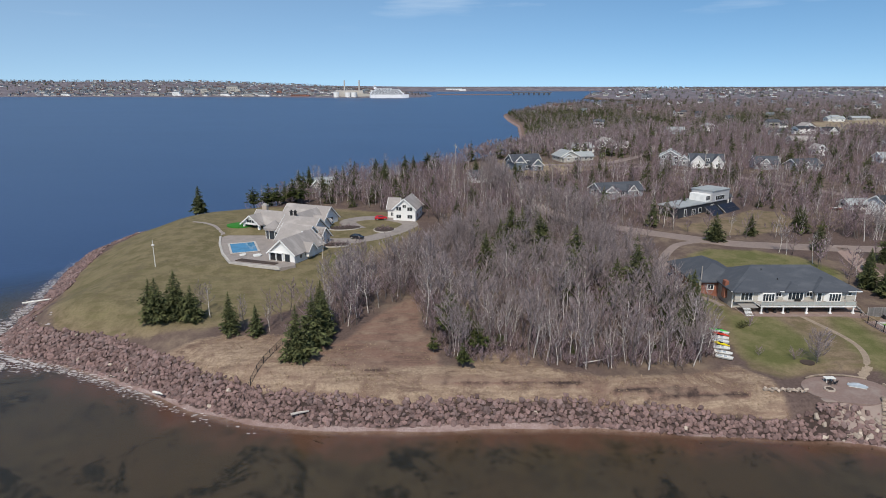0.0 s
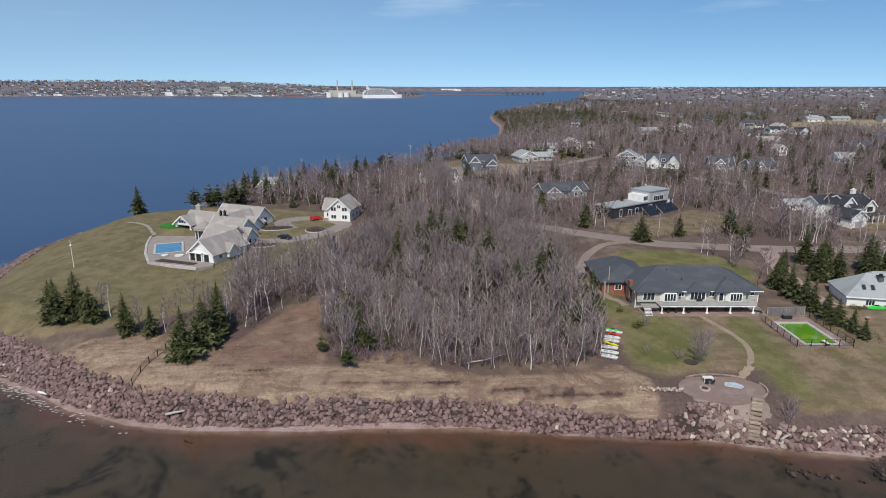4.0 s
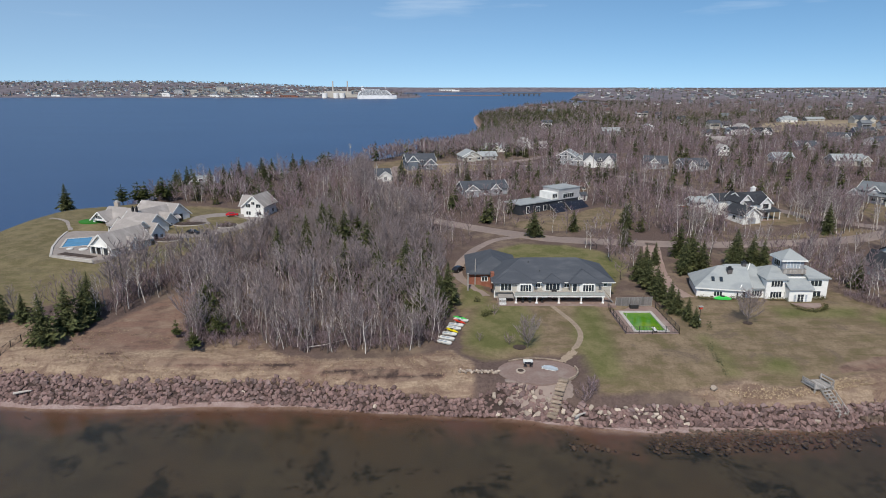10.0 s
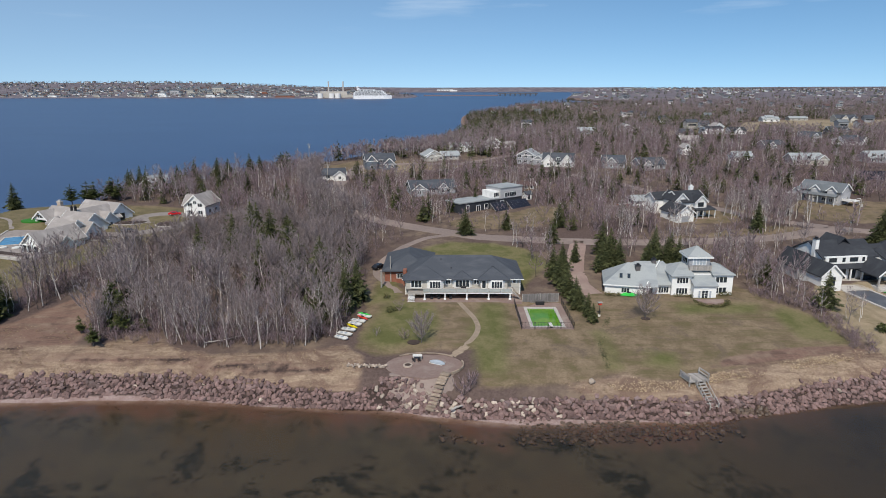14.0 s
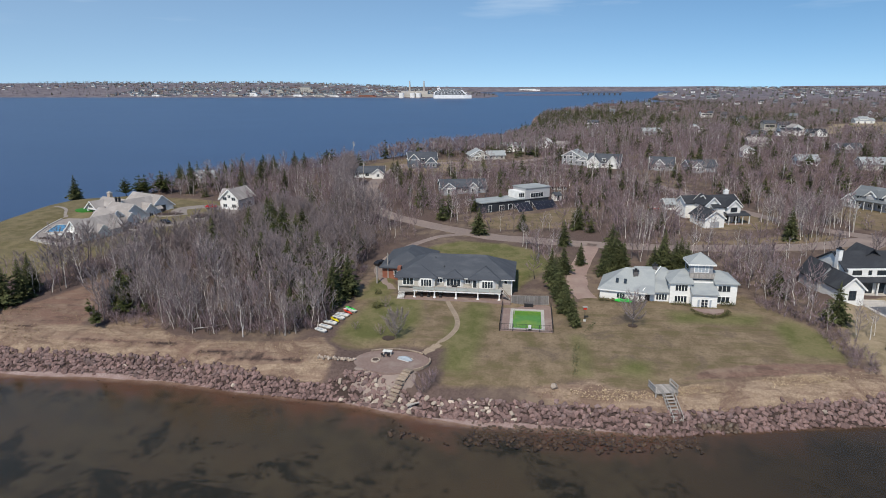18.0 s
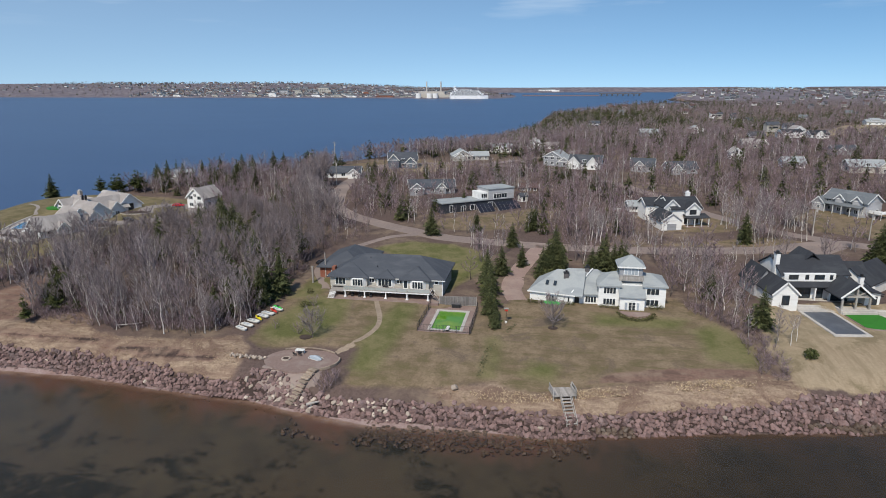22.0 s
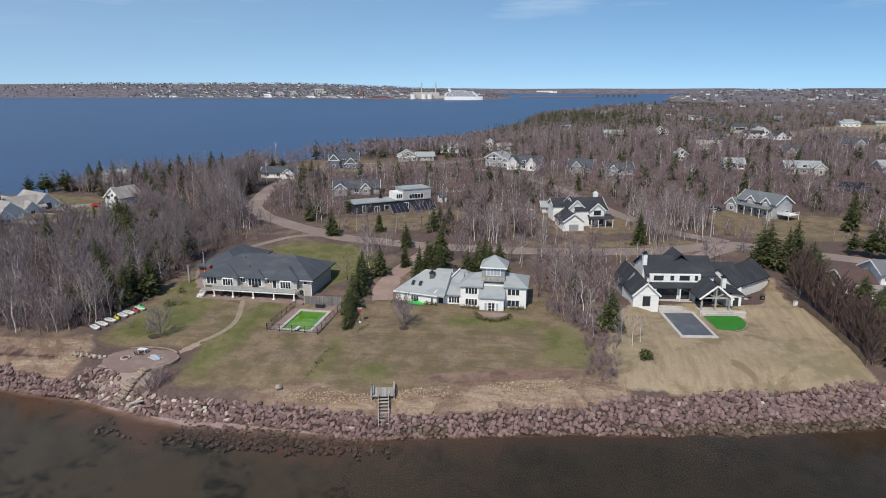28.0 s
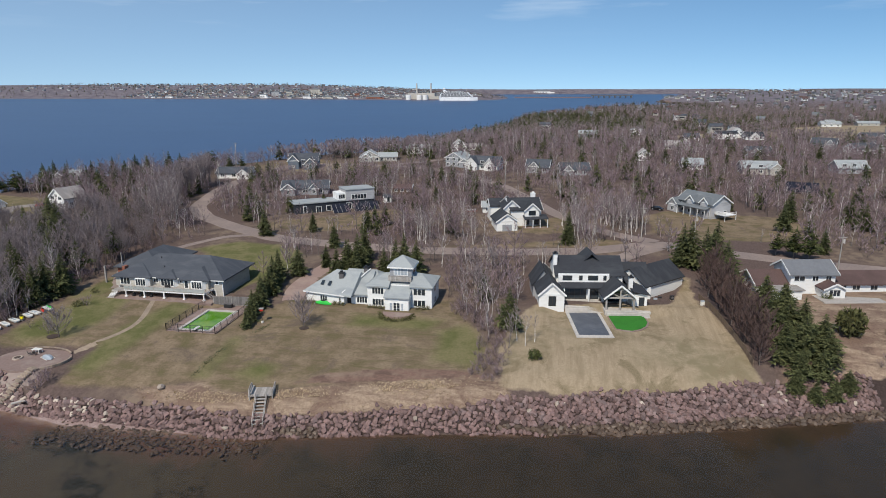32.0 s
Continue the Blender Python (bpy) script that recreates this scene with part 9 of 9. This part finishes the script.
part("house", bevelled(box(-0.28, 0.28, -0.2, 0.2, 2.2, 2.6), 0.02), PLASTIC_R, fd)
part("roof", prism([(-0.4, -0.3), (0.4, -0.3), (0.4, 0.3), (-0.4, 0.3)], 2.6, 2.72), WOOD_GY, fd)
part("base", disc(0.22, -0.05, 0.3, 10), PLASTIC_W, fd)
bo = thing("boulder", "pale tan boulder at the top of the bank", "rock", 82.8, 77.6, zat(82.8, 77.6) + 0.35, 20)
o_ = part("stone", rock_mesh(ROCK_RNG), None, bo)
o_.data.materials.append(ROCK_PALE)
gp = thing("gate_post", "weathered pale timber post beside the driveway", "post", 48.0, 112.5, zat(48, 112.5), 5)
part("post", bevelled(box(-0.16, 0.16, -0.16, 0.16, -0.2, 3.4), 0.03), WOOD_GY, gp)
part("cap", bevelled(box(-0.22, 0.22, -0.22, 0.22, 3.4, 3.52), 0.02), WOOD_GY, gp)
sa = thing("solar_array", "ground-mounted dark blue solar panels in a clearing", "solar panels", 218, 222, zat(218, 222), -12)
for r_ in range(3):
    for c_ in range(5):
        part("panel", bevelled(([(-5 + 2 * c_, 1.4 * r_, 0.7 + 0.95 * r_), (-3.1 + 2 * c_, 1.4 * r_, 0.7 + 0.95 * r_), (-3.1 + 2 * c_, 1.4 * r_ + 1.3, 1.58 + 0.95 * r_), (-5 + 2 * c_, 1.4 * r_ + 1.3, 1.58 + 0.95 * r_), (-5 + 2 * c_, 1.4 * r_ - 0.05, 0.77 + 0.95 * r_), (-3.1 + 2 * c_, 1.4 * r_ - 0.05, 0.77 + 0.95 * r_), (-3.1 + 2 * c_, 1.4 * r_ + 1.25, 1.65 + 0.95 * r_), (-5 + 2 * c_, 1.4 * r_ + 1.25, 1.65 + 0.95 * r_)], list(BOXF)), 0.015), SOLAR, sa)
for c_ in (-4.2, 0.0, 4.2):
    part("stand", join(beam((c_, 0.6, -0.3), (c_, 0.6, 1.0), 0.12), beam((c_, 3.4, -0.3), (c_, 3.4, 2.8), 0.12)), CONCRETE, sa)
pb_ = thing("picnic_table", "white and red picnic table on the farmhouse lawn", "table", 115, 181.5, zat(115, 181.5), 20)
part("tabletop", bevelled(box(-1.3, 1.3, -0.5, 0.5, 0.56, 0.64), 0.02), PLASTIC_W, pb_)
for sy in (-0.95, 0.75):
    part("bench", bevelled(box(-1.3, 1.3, sy, sy + 0.25, 0.32, 0.38), 0.02), PLASTIC_R, pb_)
for sx in (-1.0, 1.0):
    part("leg_frame", join(beam((sx, -0.85, 0), (sx, 0.1, 0.58), 0.08), beam((sx, 0.85, 0), (sx, -0.1, 0.58), 0.08), beam((sx, -0.9, 0.3), (sx, 0.9, 0.3), 0.07)), WOOD_GY, pb_)
ac = thing("heat_pump", "dark heat pump unit by the white wall", "heat pump", 161.0, 121.0, zat(161, 121), 20)
part("case", bevelled(box(-0.4, 0.4, -0.2, 0.2, 0.1, 0.9), 0.03), DARKMETAL, ac)
part("fan_grille", disc(0.26, 0, 0.03, 12), CHIMNEY_GY, ac).matrix_basis = pose(0, -0.2, 0.5, 90, 0, 0)
part("feet", join(box(-0.35, -0.25, -0.2, 0.2, -0.1, 0.1), box(0.25, 0.35, -0.2, 0.2, -0.1, 0.1)), CONCRETE, ac)
ub = thing("utility_box", "small white utility box at the lawn's edge", "utility box", 166.0, 118.6, zat(166.0, 118.6), 15)
part("cabinet", bevelled(box(-0.35, 0.35, -0.25, 0.25, -0.1, 0.75), 0.03), PLASTIC_W, ub)
part("lid", bevelled(box(-0.4, 0.4, -0.3, 0.3, 0.75, 0.83), 0.02), PLASTIC_GY, ub)
FOAM = mat("sea_foam", (0.60, 0.56, 0.54), (0.44, 0.40, 0.39), fine=1.5)
fv, ff = [], []
fr_ = np.random.default_rng(77)
line_ = [(-98, 165), (-94, 149), (-88, 128), (-84, 112)] + SHORE[:9]
seg = np.cumsum([0] + [math.hypot(b[0] - a[0], b[1] - a[1]) for a, b in zip(line_, line_[1:])])
for k in range(1900):
    s_ = fr_.beta(2.2, 3.2) * seg[-1]
    x, y = np.interp(s_, seg, [p[0] for p in line_]), np.interp(s_, seg, [p[1] for p in line_])
    tip = math.exp(-((x + 78) / 9) ** 2 - ((y - 104) / 12) ** 2)
    off = fr_.normal(-0.4, 0.8 + 1.8 * tip)
    x, y = x + off * (-0.2 if y < 101 else 1.0), y + off * (1.0 if y < 112 else 0.1) - 0.8 * tip
    r = fr_.uniform(0.04, 0.15) * (1 + 0.8 * tip)
    n = len(fv)
    m_ = 6
    zz = max(zat(x, y), 0.12) + fr_.uniform(0.02, 0.10)
    fv += [(x + 2.6 * r * math.cos(6.283 * q / m_) * fr_.uniform(0.5, 1.3), y + r * math.sin(6.283 * q / m_) * fr_.uniform(0.5, 1.3), zz) for q in range(m_)]
    ff.append(tuple(range(n, n + m_)))
tagged(new("surf_foam", mesh_of("surf_foam", fv, ff, FOAM)), "white surf foam along the point's waterline", "foam", kind="stuff")


# the plan is drawn in units of 1.3 m: bring every thing to metres
PLAN = Matrix.Scale(1.3, 4)
for ob in list(scene.objects):
    if ob.parent is None and ob.type in ("MESH", "EMPTY"):
        ob.matrix_basis = PLAN @ ob.matrix_basis
